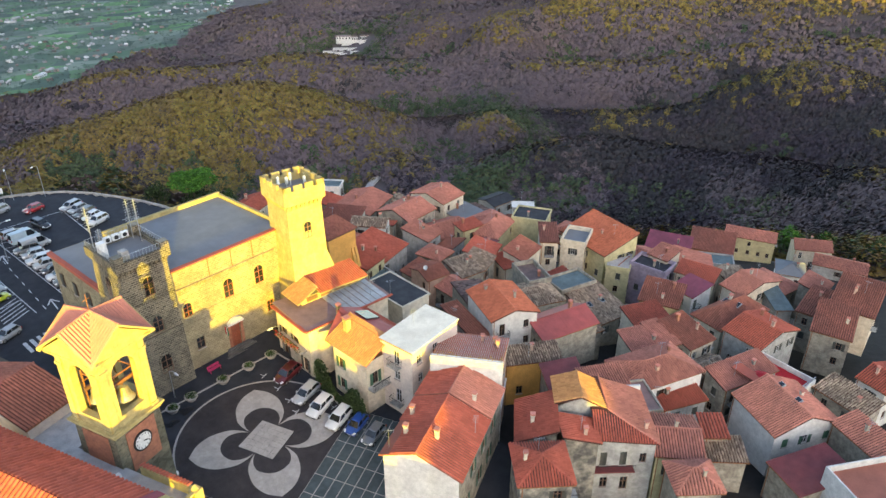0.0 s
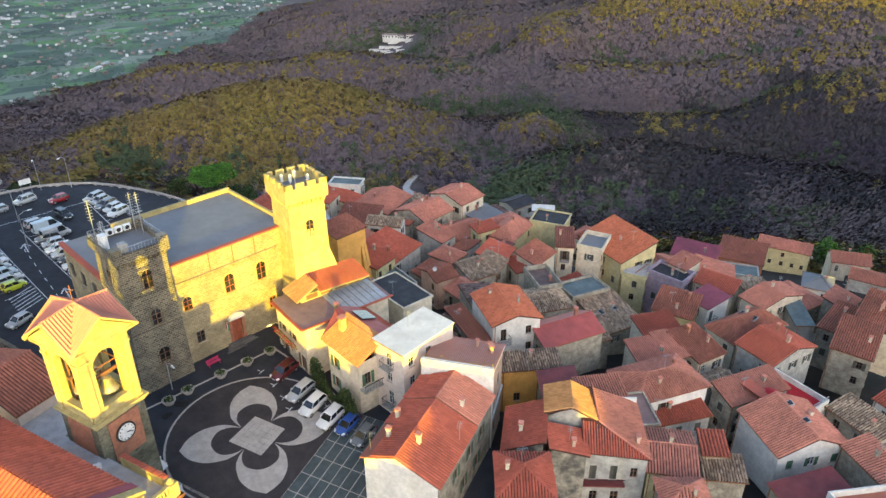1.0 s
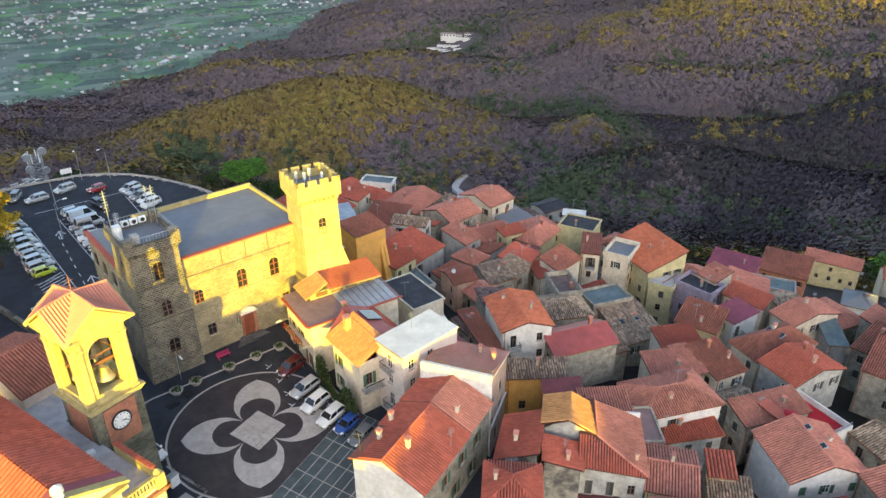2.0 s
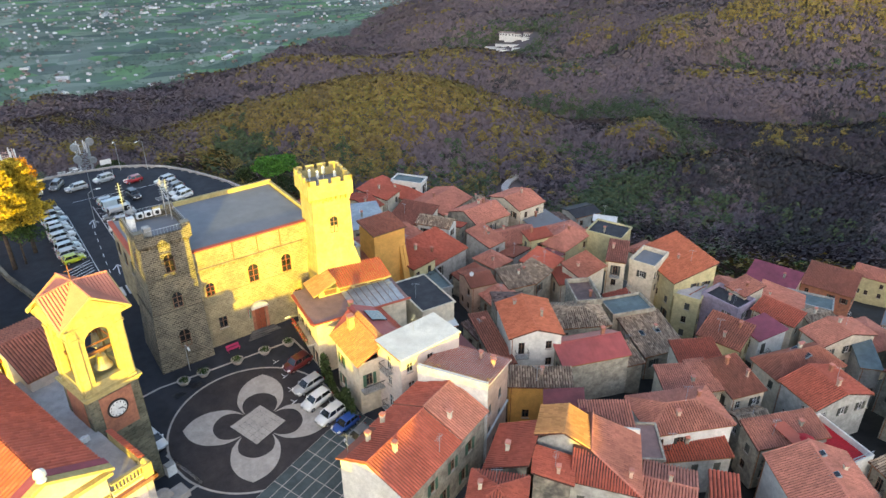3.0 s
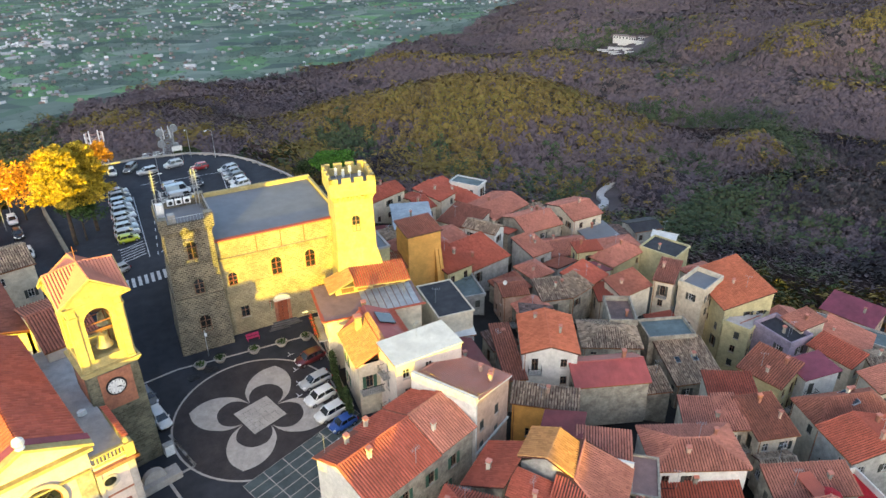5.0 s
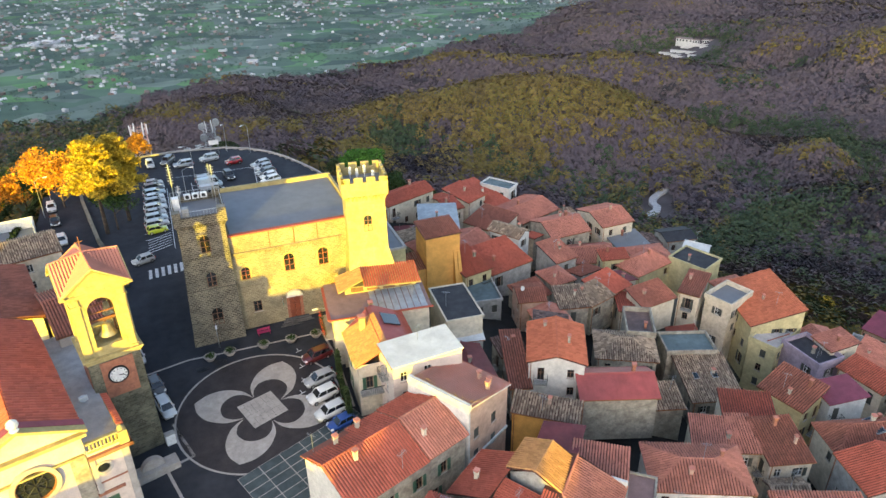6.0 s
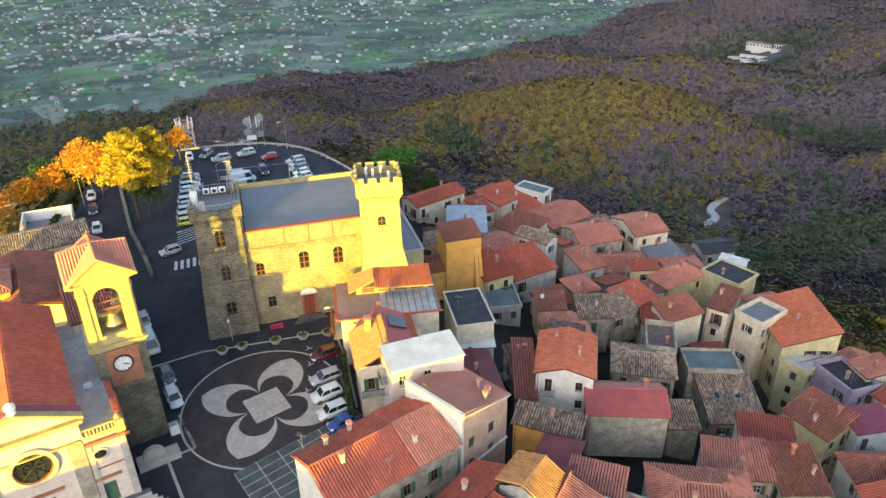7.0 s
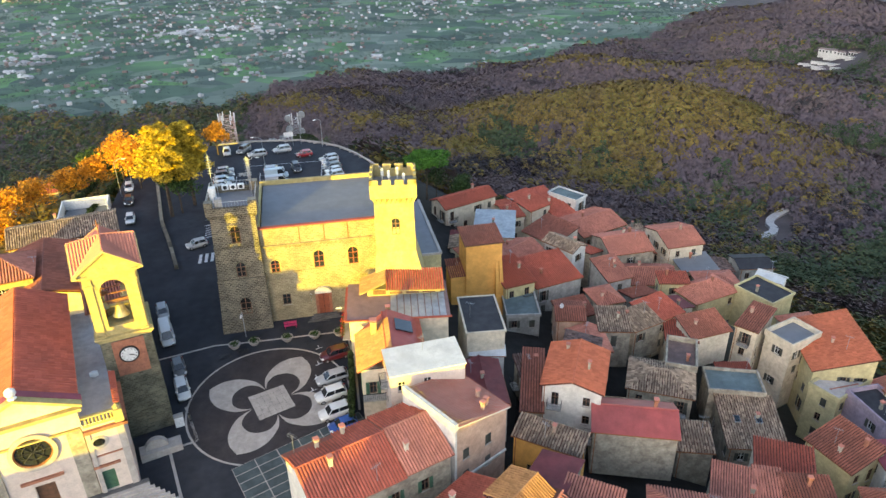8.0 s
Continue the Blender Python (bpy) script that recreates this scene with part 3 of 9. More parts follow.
OUTER, INNER = ((9.15, 0.0), (8.1, 1.65), (6.35, 2.72), (4.2, 2.92), (2.9, 2.5), (1.95, 1.85)), ((5.5, 0.0), (5.3, 0.9), (4.6, 1.85), (3.6, 2.18), (2.7, 2.1), (1.95, 1.8))


def along(pts, u):
    """A point on a smooth arc through pts, u from 0 to 1."""
    f = u * (len(pts) - 1)
    i = min(int(f), len(pts) - 2)
    w = f - i
    p0, p1, p2, p3 = pts[max(i - 1, 0)], pts[i], pts[i + 1], pts[min(i + 2, len(pts) - 1)]
    if i == 0:
        p0 = (p2[0], -p2[1]) if pts is INNER else p1
    return tuple(0.5 * (2 * b1 + (c - a0) * w + (2 * a0 - 5 * b1 + 4 * c - d) * w * w + (3 * b1 - a0 - 3 * c + d) * w ** 3) for a0, b1, c, d in zip(p0, p1, p2, p3))


for k in range(4):
    th = radians(63.2 + 90 * k)
    ax, ay = Vector((math.cos(th), math.sin(th))), Vector((-math.sin(th), math.cos(th)))
    pairs = []
    for i in range(-24, 25):
        (so, ao), (si, ai) = along(OUTER, abs(i) / 24), along(INNER, abs(i) / 24)
        sg_ = -1 if i < 0 else 1
        pairs.append((FC + ax * si + ay * ai * sg_, FC + ax * so + ay * ao * sg_))
    put("petal", inlay(pairs), "marble", plaza)
_g = Geo()
sq = [Vector((1.0, 2.9)), Vector((2.52, -1.45)), Vector((-2.03, -3.1)), Vector((-3.62, 1.5))]
for i in range(6):
    for j in range(6):
        q = lambda u, v: sq[0].lerp(sq[1], u).lerp(sq[3].lerp(sq[2], u), v)
        _g.face(*[(p.x, p.y, deck(p.x, p.y) + 0.026) for p in (q(i / 6, j / 6), q((i + 1) / 6 - 0.004, j / 6), q((i + 1) / 6 - 0.004, (j + 1) / 6 - 0.004), q(i / 6, (j + 1) / 6 - 0.004))])
put("centre_stone", _g, "marble", plaza, "worn pale stone square")

# pale stone lines in the paving by the town hall and the church
_g = Geo()
flat_strip(_g, [(-30, 9.5), (-14.4, 12.2), (-8.6, 13.3), (-3, 12.95), (6, 12.6), (10.5, 12.4)], 0.3, 0.012)
flat_strip(_g, [(10.3, 12.4), (10.9, 6), (10.6, -4)], 0.3, 0.012)
flat_strip(_g, [(-11.5, 1.5), (-9.5, -4.8), (-12.75, -5.6), (-10.9, -12.2), (-8.5, -20)], 0.35, 0.012)
tagged(put("trim_line", _g, "marble"), "pale stone border lines set in the paving", "border", kind="structure")
_g = Geo()
for x, y, a in ((6.0, 6.0, 20), (5.6, 3.2, 20), (4.9, 0.9, 20), (6.2, 9.4, 15), (5.2, -7.2, -20), (6.6, -9.2, -20), (8.7, -1.9, 0)):
    c, s = math.cos(radians(a)), math.sin(radians(a))
    flat_strip(_g, [(x - c * 0.5, y - s * 0.5), (x + c * 0.5, y + s * 0.5)], 0.12, 0.024)
    flat_strip(_g, [(x, y), (x - s * 0.7, y + c * 0.7)], 0.12, 0.026)
tagged(put("trim_parking_marks", _g, "paint"), "worn white parking marks on the square", "road marking", kind="structure")

# paving of grey-green slabs with pale joints beside the round
_g = Geo()
sx, sy = Vector((0.93, 0.36)), Vector((0.36, -0.93))
o = Vector((-5.2, -10.3))
_l = Geo()
slab = Geo()
slab.box(0.06, -1.24, 0, 2.74, -0.06, 0.03)
slab_me = slab.mesh("slab", "greenpave")
base = Geo()
for i in range(6):
    for j in range(9):
        p = o + sx * (2.8 * i) + sy * (1.3 * j)
        base.face(*[(r.x, r.y, deck(r.x, r.y) + 0.016) for r in (p, p + sy * 1.3, p + sx * 2.8 + sy * 1.3, p + sx * 2.8)])
terr = tagged(put("pavement_slabs", base, "marble"), "grey-green slabs with pale joints", "pavement", kind="structure")
for i in range(6):
    for j in range(9):
        p = o + sx * (2.8 * i + 0.0) + sy * (1.3 * j)
        c = p + sx * 1.4 + sy * 0.65
        up_ = Vector((-0.02, -0.075, 1)).normalized()
        ex = Vector((sx.x, sx.y, 0.02 * sx.x + 0.075 * sx.y)).normalized()
        lean = Matrix.Translation((p.x, p.y, deck(p.x, p.y) + 0.004)) @ Matrix((ex, up_.cross(ex), up_)).transposed().to_4x4()
        put("slab", slab_me, None, terr, m=lean)

# car park markings
_g = Geo()
for k in range(9):
    y = 51.5 + 2.55 * k
    flat_strip(_g, [(-8.2 + 0.25 * k * 0, y), (-13.0, y - 0.6)], 0.14, 0.02)
flat_strip(_g, [(-8.2, 46), (-8.2, 74)], 0.14, 0.022)
for k in range(12):
    y = 45 + 2.6 * k
    flat_strip(_g, [(-3.2, y), (1.6, y - 0.9)], 0.14, 0.02)
flat_strip(_g, [(-3.2, 43), (-3.2, 75)], 0.14, 0.022)
flat_strip(_g, [(-6, 79.5), (10.5, 79.2), (9.6, 66)], 0.16, 0.022)
for k in range(5):
    flat_strip(_g, [(9.9, 67.6 + 2.7 * k), (14.4, 68.9 + 2.7 * k)], 0.14, 0.02)
for k in range(9):
    flat_strip(_g, [(-12.6 + 1.0 * k, 36.6 + 0.16 * k), (-12.6 + 1.0 * k, 39.6 + 0.16 * k)], 0.52, 0.02)
for k in range(7):
    flat_strip(_g, [(-6.8 + 0.25 * k, 46 + 3.2 * k), (-6.7 + 0.25 * k, 47.4 + 3.2 * k)], 0.13, 0.02)
for x, y in ((-5.6, 44.6), (-5.0, 65.0)):
    flat_strip(_g, [(x, y), (x + 0.4, y + 3.4)], 0.2, 0.02)
    flat_strip(_g, [(x - 0.55, y + 2.2), (x + 0.45, y + 3.7), (x + 1.1, y + 2.0)], 0.22, 0.024)
tagged(put("trim_car_park_lines", _g, "paint"), "white bay lines, arrows and crossing on asphalt", "road marking", kind="structure")
_g = Geo()
for k in range(6):
    flat_strip(_g, [(-12.6, 45.6 + 1.0 * k), (-8.6, 47.6 + 1.0 * k)], 0.2, 0.024)
tagged(put("trim_hatching", _g, "paint"), "white hatched bay on the car park asphalt", "road marking", kind="structure")


# ---- houses ----
BALC = {}


def balcony(parent, m, w, out):
    """A small slab with an iron railing before a tall window."""
    key = (round(w, 2), out)
    if key not in BALC:
        b, r = Geo(), Geo()
        a, c = -0.45, w + 0.45
        b.box(a, -out, -0.14, c, -0.005, -0.02)
        for p, q in (((a, -0.02), (a, -out + 0.04)), ((a, -out + 0.04), (c, -out + 0.04)), ((c, -out + 0.04), (c, -0.02))):
            r.tube((*p, 0.95), (*q, 0.95), 0.03, 4)
            n = max(2, int((Vector(q) - Vector(p)).length / 0.16))
            for k in range(n + 1):
                e = Vector(p).lerp(Vector(q), k / n)
                r.tube((e.x, e.y, -0.02), (e.x, e.y, 0.94), 0.014, 3)
        BALC[key] = (b.mesh("balcony", "grey"), r.mesh("railing", "iron"))
    ob = put("balcony", BALC[key][0], None, parent, m=m)
    tagged(put("railing", BALC[key][1], None, ob), kind="stuff")


def house(label, x, y, ang, w, d, z, roof="gable", rise=1.4, wall="cream", tile="tile_b", h=9.0, seed=1, over=0.3, wins=True, chim=1, aer=0, dishes=0, up=0.0, shut="shutter", bare=False, low=0.0, pitch=0.34, skip=0.3):
    """A village house. (x, y): the near corner of its eaves, ang: heading of the front eave, w and d: its width and depth, z: eave height.
    roof: gable (ridge along the front), cross (ridge from front to back), hip, mono (rising to the back), flat. low: how far the far eave drops."""
    rng = random.Random(seed * 7919 + int(abs(x) * 13))
    m = at2(x, y, z, ang)
    top = thing("house", label, "house", m, "houses of the old village")
    a, b, c, e = over, w - over, over, d - over
    body = Geo()
    sides = ((0, (a, c), b - a, 0), (90, (b, c), e - c, 1), (180, (b, e), b - a, 2), (270, (a, e), e - c, 3))
    view_side = Vector((-0.5, -0.866, 0))      # windows are put only on walls facing the camera's side
    todo = []
    for turn, (px, py), length, side in sides:
        hgt = h
        ms = Matrix.Translation((px, py, -h)) @ Matrix.Rotation(radians(turn), 4, 'Z')
        holes = []
        out = (m.to_3x3() @ ms.to_3x3() @ Vector((0, -1, 0)))
        if wins and length > 1.9 and out.dot(view_side) > 0.05:
            n = max(1, int(length / 2.7))
            for fl in range(int((h - 0.6) / 2.9)):
                for k in range(n):
                    if rng.random() < skip:
                        continue
                    ww, hh = (0.9, 1.35) if rng.random() < 0.75 else (0.9, 2.05)
                    cx = length * (k + 0.5) / n + rng.uniform(-0.25, 0.25)
                    zz = h - 2.35 - fl * 2.9 - (hh - 1.35) * 0.9
                    if zz < 0.3 or cx - ww / 2 < 0.5 or cx + ww / 2 > length - 0.5:
                        continue
                    holes.append((cx - ww / 2, zz, cx + ww / 2, zz + hh))
                    todo.append((ms @ Matrix.Translation((cx - ww / 2, 0, zz)), ww, hh))
        wall_face(body, length, hgt, holes, ms)
    # gable ends, and the wedge under a single slope
    pk = []
    if roof == "gable":
        for px, s in ((a, 1), (b, 1)):
            body.face((px, c, 0), (px, e, 0), (px, (c + e) / 2, rise * (e - c) / d))
        pk = [(a, d / 2), (b, d / 2)]
    elif roof == "cross":
        for py in (c, e):
            body.face((a, py, 0), (b, py, 0), ((a + b) / 2, py, rise * (b - a) / w))
    elif roof == "mono":
        for px in (a, b):
            body.face((px, c, 0), (px, e, 0), (px, e, rise * e / d), (px, c, rise * c / d))
        body.face((a, e, 0), (b, e, 0), (b, e, rise * e / d), (a, e, rise * e / d))
    elif roof == "flat":
        body.face((a, c, 0.0), (b, c, 0.0), (b, e, 0.0), (a, e, 0.0))
    put("wall", body, wall, top)
    style = rng.random()
    for mm, ww, hh in todo:
        r = rng.random()
        if hh > 1.9 and rng.random() < 0.6:
            balcony(top, mm, ww, rng.choice((0.9, 1.0)))
        window(top, mm, ww, hh, 0 if (bare or r < 0.45) else (1 if r < 0.7 else 2), "frame" if style < 0.3 else "wood", shut)
    # roof
    wild = {"tile_old": 0.05, "tile_dark": 0.06}.get(tile, 0.012)
    rg, sl, cp = Geo(), Geo(), Geo()
    T = 0.14
    slopes = []
    if roof == "gable":
        slopes = [((0, 0, 0), (w, 0, 0), (0, d / 2, rise), (w, d / 2, rise)), ((w, d, -low), (0, d, -low), (w, d / 2, rise), (0, d / 2, rise))]
        caps(cp, (0, d / 2, rise), (w, d / 2, rise))
    elif roof == "cross":
        slopes = [((0, d, 0), (0, 0, 0), (w / 2, d, rise), (w / 2, 0, rise)), ((w, 0, 0), (w, d, 0), (w / 2, 0, rise), (w / 2, d, rise))]
        caps(cp, (w / 2, 0, rise), (w / 2, d, rise))
    elif roof == "hip":
        if w >= d:
            r0, r1 = (d / 2, d / 2, rise), (w - d / 2, d / 2, rise)
            slopes = [((0, 0, 0), (w, 0, 0), r0, r1), ((w, 0, 0), (w, d, 0), r1, r1), ((w, d, 0), (0, d, 0), r1, r0), ((0, d, 0), (0, 0, 0), r0, r0)]
        else:
            r0, r1 = (w / 2, w / 2, rise), (w / 2, d - w / 2, rise)
            slopes = [((0, 0, 0), (w, 0, 0), r0, r0), ((w, 0, 0), (w, d, 0), r0, r1), ((w, d, 0), (0, d, 0), r1, r1), ((0, d, 0), (0, 0, 0), r1, r0)]
        caps(cp, r0, r1)
        for cc, rr in (((0, 0, 0), r0), ((w, 0, 0), r0 if w < d else r1), ((w, d, 0), r1), ((0, d, 0), r1 if w < d else r0)):
            caps(cp, cc, rr, 0.12)
    elif roof == "mono":
        slopes = [((0, 0, 0), (w, 0, 0), (0, d, rise), (w, d, rise))]
    dn = Vector((0, 0, -T))
    for e0, e1, r0, r1 in slopes:
        p = [Vector(e0), Vector(e1), Vector(r1), Vector(r0)]
        if (p[2] - p[3]).length < 0.01:
            p = p[:3]
        sl.prism([q + dn for q in p], [q + Vector((0, 0, 0.02)) for q in p])
        if tile.startswith("tile"):
            tiles(rg, e0, e1, r0, r1, rng, pitch=pitch, wild=wild)
        elif tile == "pale":
            rg.face(*[q + Vector((0, 0, 0.03)) for q in p])
        else:
            E0, E1, R0, R1 = map(Vector, (e0, e1, r0, r1))
            k = max(2, int((E1 - E0).length / 0.6))
            for i in range(k):
                u0, u1 = i / k, (i + 0.12) / k
                lift = Vector((0, 0, 0.07))
                rg.face(E0.lerp(E1, u0) + lift, E0.lerp(E1, u1) + lift, R0.lerp(R1, u1) + lift, R0.lerp(R1, u0) + lift)
                rg.face(E0.lerp(E1, u1) + lift, E0.lerp(E1, (i + 1) / k) + lift * 0.5, R0.lerp(R1, (i + 1) / k) + lift * 0.5, R0.lerp(R1, u1) + lift)
    if roof == "flat":
        rg.face((a, c, 0.02), (b, c, 0.02), (b, e, 0.02), (a, e, 0.02))
        put("roof", rg, tile, top)
        pr = Geo()
        hh = up or 0.35
        for q in ((0.1, 0.1, w - 0.1, 0.35), (0.1, d - 0.35, w - 0.1, d - 0.1), (0.1, 0.35, 0.35, d - 0.35), (w - 0.35, 0.35, w - 0.1, d - 0.35)):
            pr.box(q[0], q[1], -0.15, q[2], q[3], hh)
        put("parapet", pr, wall, top)
    else:
        rf = put("roof", rg, tile, top)
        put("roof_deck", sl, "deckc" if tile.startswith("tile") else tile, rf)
        if cp.v:
            put("ridge_tiles", cp, tile, rf)
        for e0, e1, r0, r1 in slopes[:2 if roof != "hip" else 4]:
            gt = Geo()
            gt.tube(Vector(e0) + Vector((0, 0, -0.06)), Vector(e1) + Vector((0, 0, -0.06)), 0.07, 6)
            put("gutter", gt, "rust", rf)
        if wins and seed < 120:
            for px, py in ((a + 0.25, c - 0.08), (b - 0.25, e + 0.08)):
                dp = Geo()
                dp.tube((px, py, -h), (px, py, -0.08), 0.055, 5)
                put("downpipe", dp, "rust", top)

    def roof_z(px, py):
        if roof == "gable":
            return rise * (1 - abs(py - d / 2) / (d / 2))
        if roof == "cross":
            return rise * (1 - abs(px - w / 2) / (w / 2))
        if roof == "mono":
            return rise * py / d
        if roof == "hip":
            return rise * min(1, min(px, w - px, py, d - py) / (min(w, d) / 2))
        return 0.0
    if "roof window" in label:
        for k in range(2):
            px, py = w * (0.28 + 0.36 * k), d * 0.52
            tilt = Matrix.Translation((px, py, roof_z(px, py) + 0.2)) @ Matrix.Rotation(math.atan2(rise, d if roof == "mono" else d / 2), 4, 'X')
            g, f = Geo(), Geo()
            g.box(-0.34, -0.5, 0.0, 0.34, 0.5, 0.06)
            f.box(-0.44, -0.6, -0.25, 0.44, 0.6, -0.002)
            sk = put("skylight", f, "zinc", top, m=tilt)
            put("pane", g, "glass", sk)
    for k in range(chim):
        px, py = rng.uniform(0.2, 0.8) * w, rng.uniform(0.25, 0.8) * d
        chimney(top, px, py, roof_z(px, py), rng.uniform(0.6, 1.1), rng.uniform(0.3, 0.44), rng.choice(("cream", "pink", "rubble", "brickp")))
    for k in range(aer or (roof != "flat" and seed < 120 and seed % 3 == 0)):
        px, py = rng.uniform(0.2, 0.8) * w, rng.uniform(0.3, 0.8) * d
        aerial(top, px, py, roof_z(px, py), rng.uniform(1.8, 2.8), rng)
    for k in range(dishes):
        px, py = rng.uniform(0.2, 0.8) * w, rng.uniform(0.3, 0.8) * d
        dish(top, px, py, roof_z(px, py) + 0.7, 200 - ang)
    return top

# the old village, from the square outwards
house("white house with a bright orange-red tiled gable roof", 33.1, -8.8, -28, 7.9, 9.6, 3.6, roof='cross', rise=1.2, wall='white', tile='tile_or', h=8, chim=2, bare=True, seed=1)
house("cream house with a red tiled roof behind the town hall", 34.5, 56.5, 21, 13.5, 6.3, -2, roof='gable', rise=1.3, wall='cream', tile='tile_a', h=8, seed=2)
house("cream house with a red tiled roof and a terrace", 47.6, 54.6, 10, 4.4, 9.6, -4.6, roof='gable', rise=1.0, wall='cream', tile='tile_a', h=8, aer=1, seed=3)
house("tall cream house with balconies under a red roof", 53.5, 57.1, 28, 6.7, 8, -4.7, roof='mono', rise=1.3, wall='cream', tile='tile_a', h=11, seed=4)
house("long cream house with a sloping red tiled roof", 59.4, 57, 16, 5.9, 13.6, -6.8, roof='mono', rise=1.6, wall='cream', tile='tile_a', h=9, seed=5)
house("house with a flat blue-grey roof terrace", 65.3, 60.5, 35, 4.6, 8.1, -5, roof='flat', wall='white', tile='teal', h=7, chim=0, seed=6)
house("house with faded red roof at the village edge", 61.9, 47.1, 19, 12.2, 10.7, -7, roof='gable', rise=1.5, wall='rubble', tile='tile_b', h=8, seed=7)
house("house with a patched grey sheet roof", 37.8, 46.5, -18, 8.5, 11.1, -3.5, roof='mono', rise=0.9, wall='cream', tile='zinc', h=10, dishes=1, seed=8)
house("small yellow house with a red tiled roof", 37.6, 22.1, 11, 6.1, 8.5, -1.2, roof='mono', rise=1.2, wall='yellow', tile='tile_a', h=9, bare=True, seed=9)
house("wide house with a plain red tiled roof over a balcony", 44.2, 25.1, 13, 9.9, 8.6, -4, roof='mono', rise=1.8, wall='grey', tile='tile_a', h=7, chim=1, seed=10)
house("white house with an old tan tiled roof", 50.3, 40.8, -58, 7.7, 4.6, -3, roof='gable', rise=1.0, wall='white', tile='tile_old', h=7, chim=1, seed=11)
house("large house with a faded orange tiled roof", 62.8, 35.8, 2, 9.5, 9.6, -5.4, roof='gable', rise=1.7, wall='rubble', tile='tile_b', h=9, chim=2, aer=1, seed=12)
house("house at the village edge with salmon tiles", 75.7, 37.2, 2, 8.3, 10.3, -6, roof='gable', rise=1.5, wall='cream', tile='tile_b', h=9, chim=1, seed=13)
house("low house with a dark flat sheet roof", 76.8, 32.7, -5, 7.8, 6.9, -9, roof='mono', rise=0.4, wall='cream', tile='felt', h=8, aer=1, seed=14)
house("yellow house with a hipped salmon tiled roof", 71.6, 18.6, 14, 10.4, 6.4, -7, roof='hip', rise=2.0, wall='yellow', tile='tile_b', h=6, chim=1, seed=15)
house("yellow house with a flat red tiled lean-to roof", 67.2, 24.4, -13, 5.8, 3.6, -5.5, roof='mono', rise=0.6, wall='yellow', tile='tile_a', h=6, seed=16)
house("pale yellow house with a black flat roof", 80.3, 21.5, -68, 8, 6.8, -6, roof='flat', wall='yellow', tile='felt_dark', h=8, chim=1, wins=False, seed=17)
house("white gabled outbuilding at the village edge", 88.4, 27, -53, 5.3, 3.6, -8, roof='gable', rise=0.7, wall='white', tile='pale', h=5, chim=0, seed=18)
house("low building with a black sheet roof", 89.4, 32.7, -9, 7.3, 6.3, -10, roof='gable', rise=0.8, wall='grey', tile='felt_dark', h=5, chim=0, seed=19)
house("house with a smooth brown-red tiled roof", 63.8, 6.5, 7, 7.7, 5.0, -4.9, roof='mono', rise=1.4, wall='cream', tile='tile_c', h=6, chim=1, seed=20)
house("house with a red roof cut open for a small terrace", 59.6, 11.4, 18, 7.3, 5.9, -4.6, roof='mono', rise=1.0, wall='cream', tile='tile_a', h=7, chim=0, seed=21)
house("house with a red tiled gable roof", 60.3, 8.6, -22, 5.4, 5.4, -5.8, roof='mono', rise=0.7, wall='cream', tile='tile_a', h=7, chim=0, seed=22)
house("house with a faded red hipped roof", 53.3, 18.7, 6, 5.1, 5.9, -4.8, roof='hip', rise=1.3, wall='rubble', tile='tile_b', h=6, seed=23)
house("grey house with a weathered red roof and two chimneys", 58.1, 26, 9, 5.4, 6.8, -5, roof='mono', rise=1.5, wall='grey', tile='tile_b', h=8, chim=2, seed=24)
house("pink-brown house with a low tiled roof and satellite dish", 43.2, 12.8, -14, 5.0, 6.0, -2.4, roof='gable', rise=0.9, wall='pink', tile='tile_c', h=7, dishes=1, chim=0, seed=25)
house("old house under weathered mossy tiles", 49.4, 10.0, -14, 5.4, 6.0, -3.5, roof='mono', rise=1.0, wall='rubble', tile='tile_old', h=7, chim=1, seed=26)
house("old stone house with uneven tan tiles", 55.2, 9.2, 17, 6.2, 4.8, -4, roof='mono', rise=1.1, wall='rubble', tile='tile_old', h=6, chim=1, seed=27)
house("old house with a hipped roof of worn tan tiles", 48.2, -2.9, -29, 9.4, 7.7, -4.2, roof='hip', rise=1.5, wall='rubble', tile='tile_old', h=6, chim=0, seed=28)
house("half-ruined roof terrace with debris", 55.2, -0.5, -29, 4.7, 7.5, -3.5, roof='flat', wall='rubble', tile='tile_dark', h=6, chim=1, up=0.9, seed=29)
house("house with a pale blue flat roof behind a rough parapet", 60.5, -4.2, -20, 8.2, 5.6, -6.0, roof='flat', wall='rubble', tile='teal', h=7, chim=0, up=0.5, seed=30)
house("old house with a long slope of grey-brown tiles and roof windows", 59.0, -12.8, -16, 8.3, 9.0, -8.6, roof='mono', rise=2.1, wall='rubble', tile='tile_old', h=7, chim=1, seed=31)
house("grey rendered house with a red ribbed roof", 37.7, -15.0, -20, 10.6, 7.4, 0.5, roof='gable', rise=1.4, wall='rubble', tile='sheet_red', h=7, chim=1, low=0.4, skip=0.72, seed=32)
house("low orange house with a roof of loose old tiles", 27.4, -15.2, -38, 8.6, 3.4, 2.2, roof='mono', rise=0.9, wall='orange', tile='tile_old', h=7, chim=1, seed=33)
house("house with a black and blue-green felted flat roof", 26.0, 2.2, -5, 5.9, 9.7, 4.9, roof='flat', wall='cream', tile='felt_dark', h=9, chim=0, wins=False, aer=1, up=0.12, seed=34)
house("house with a blue-green flat roof over a green awning", 36.3, 17.2, -9, 6, 8.4, -3.5, roof='flat', wall='grey', tile='teal', h=7, chim=0, seed=35)
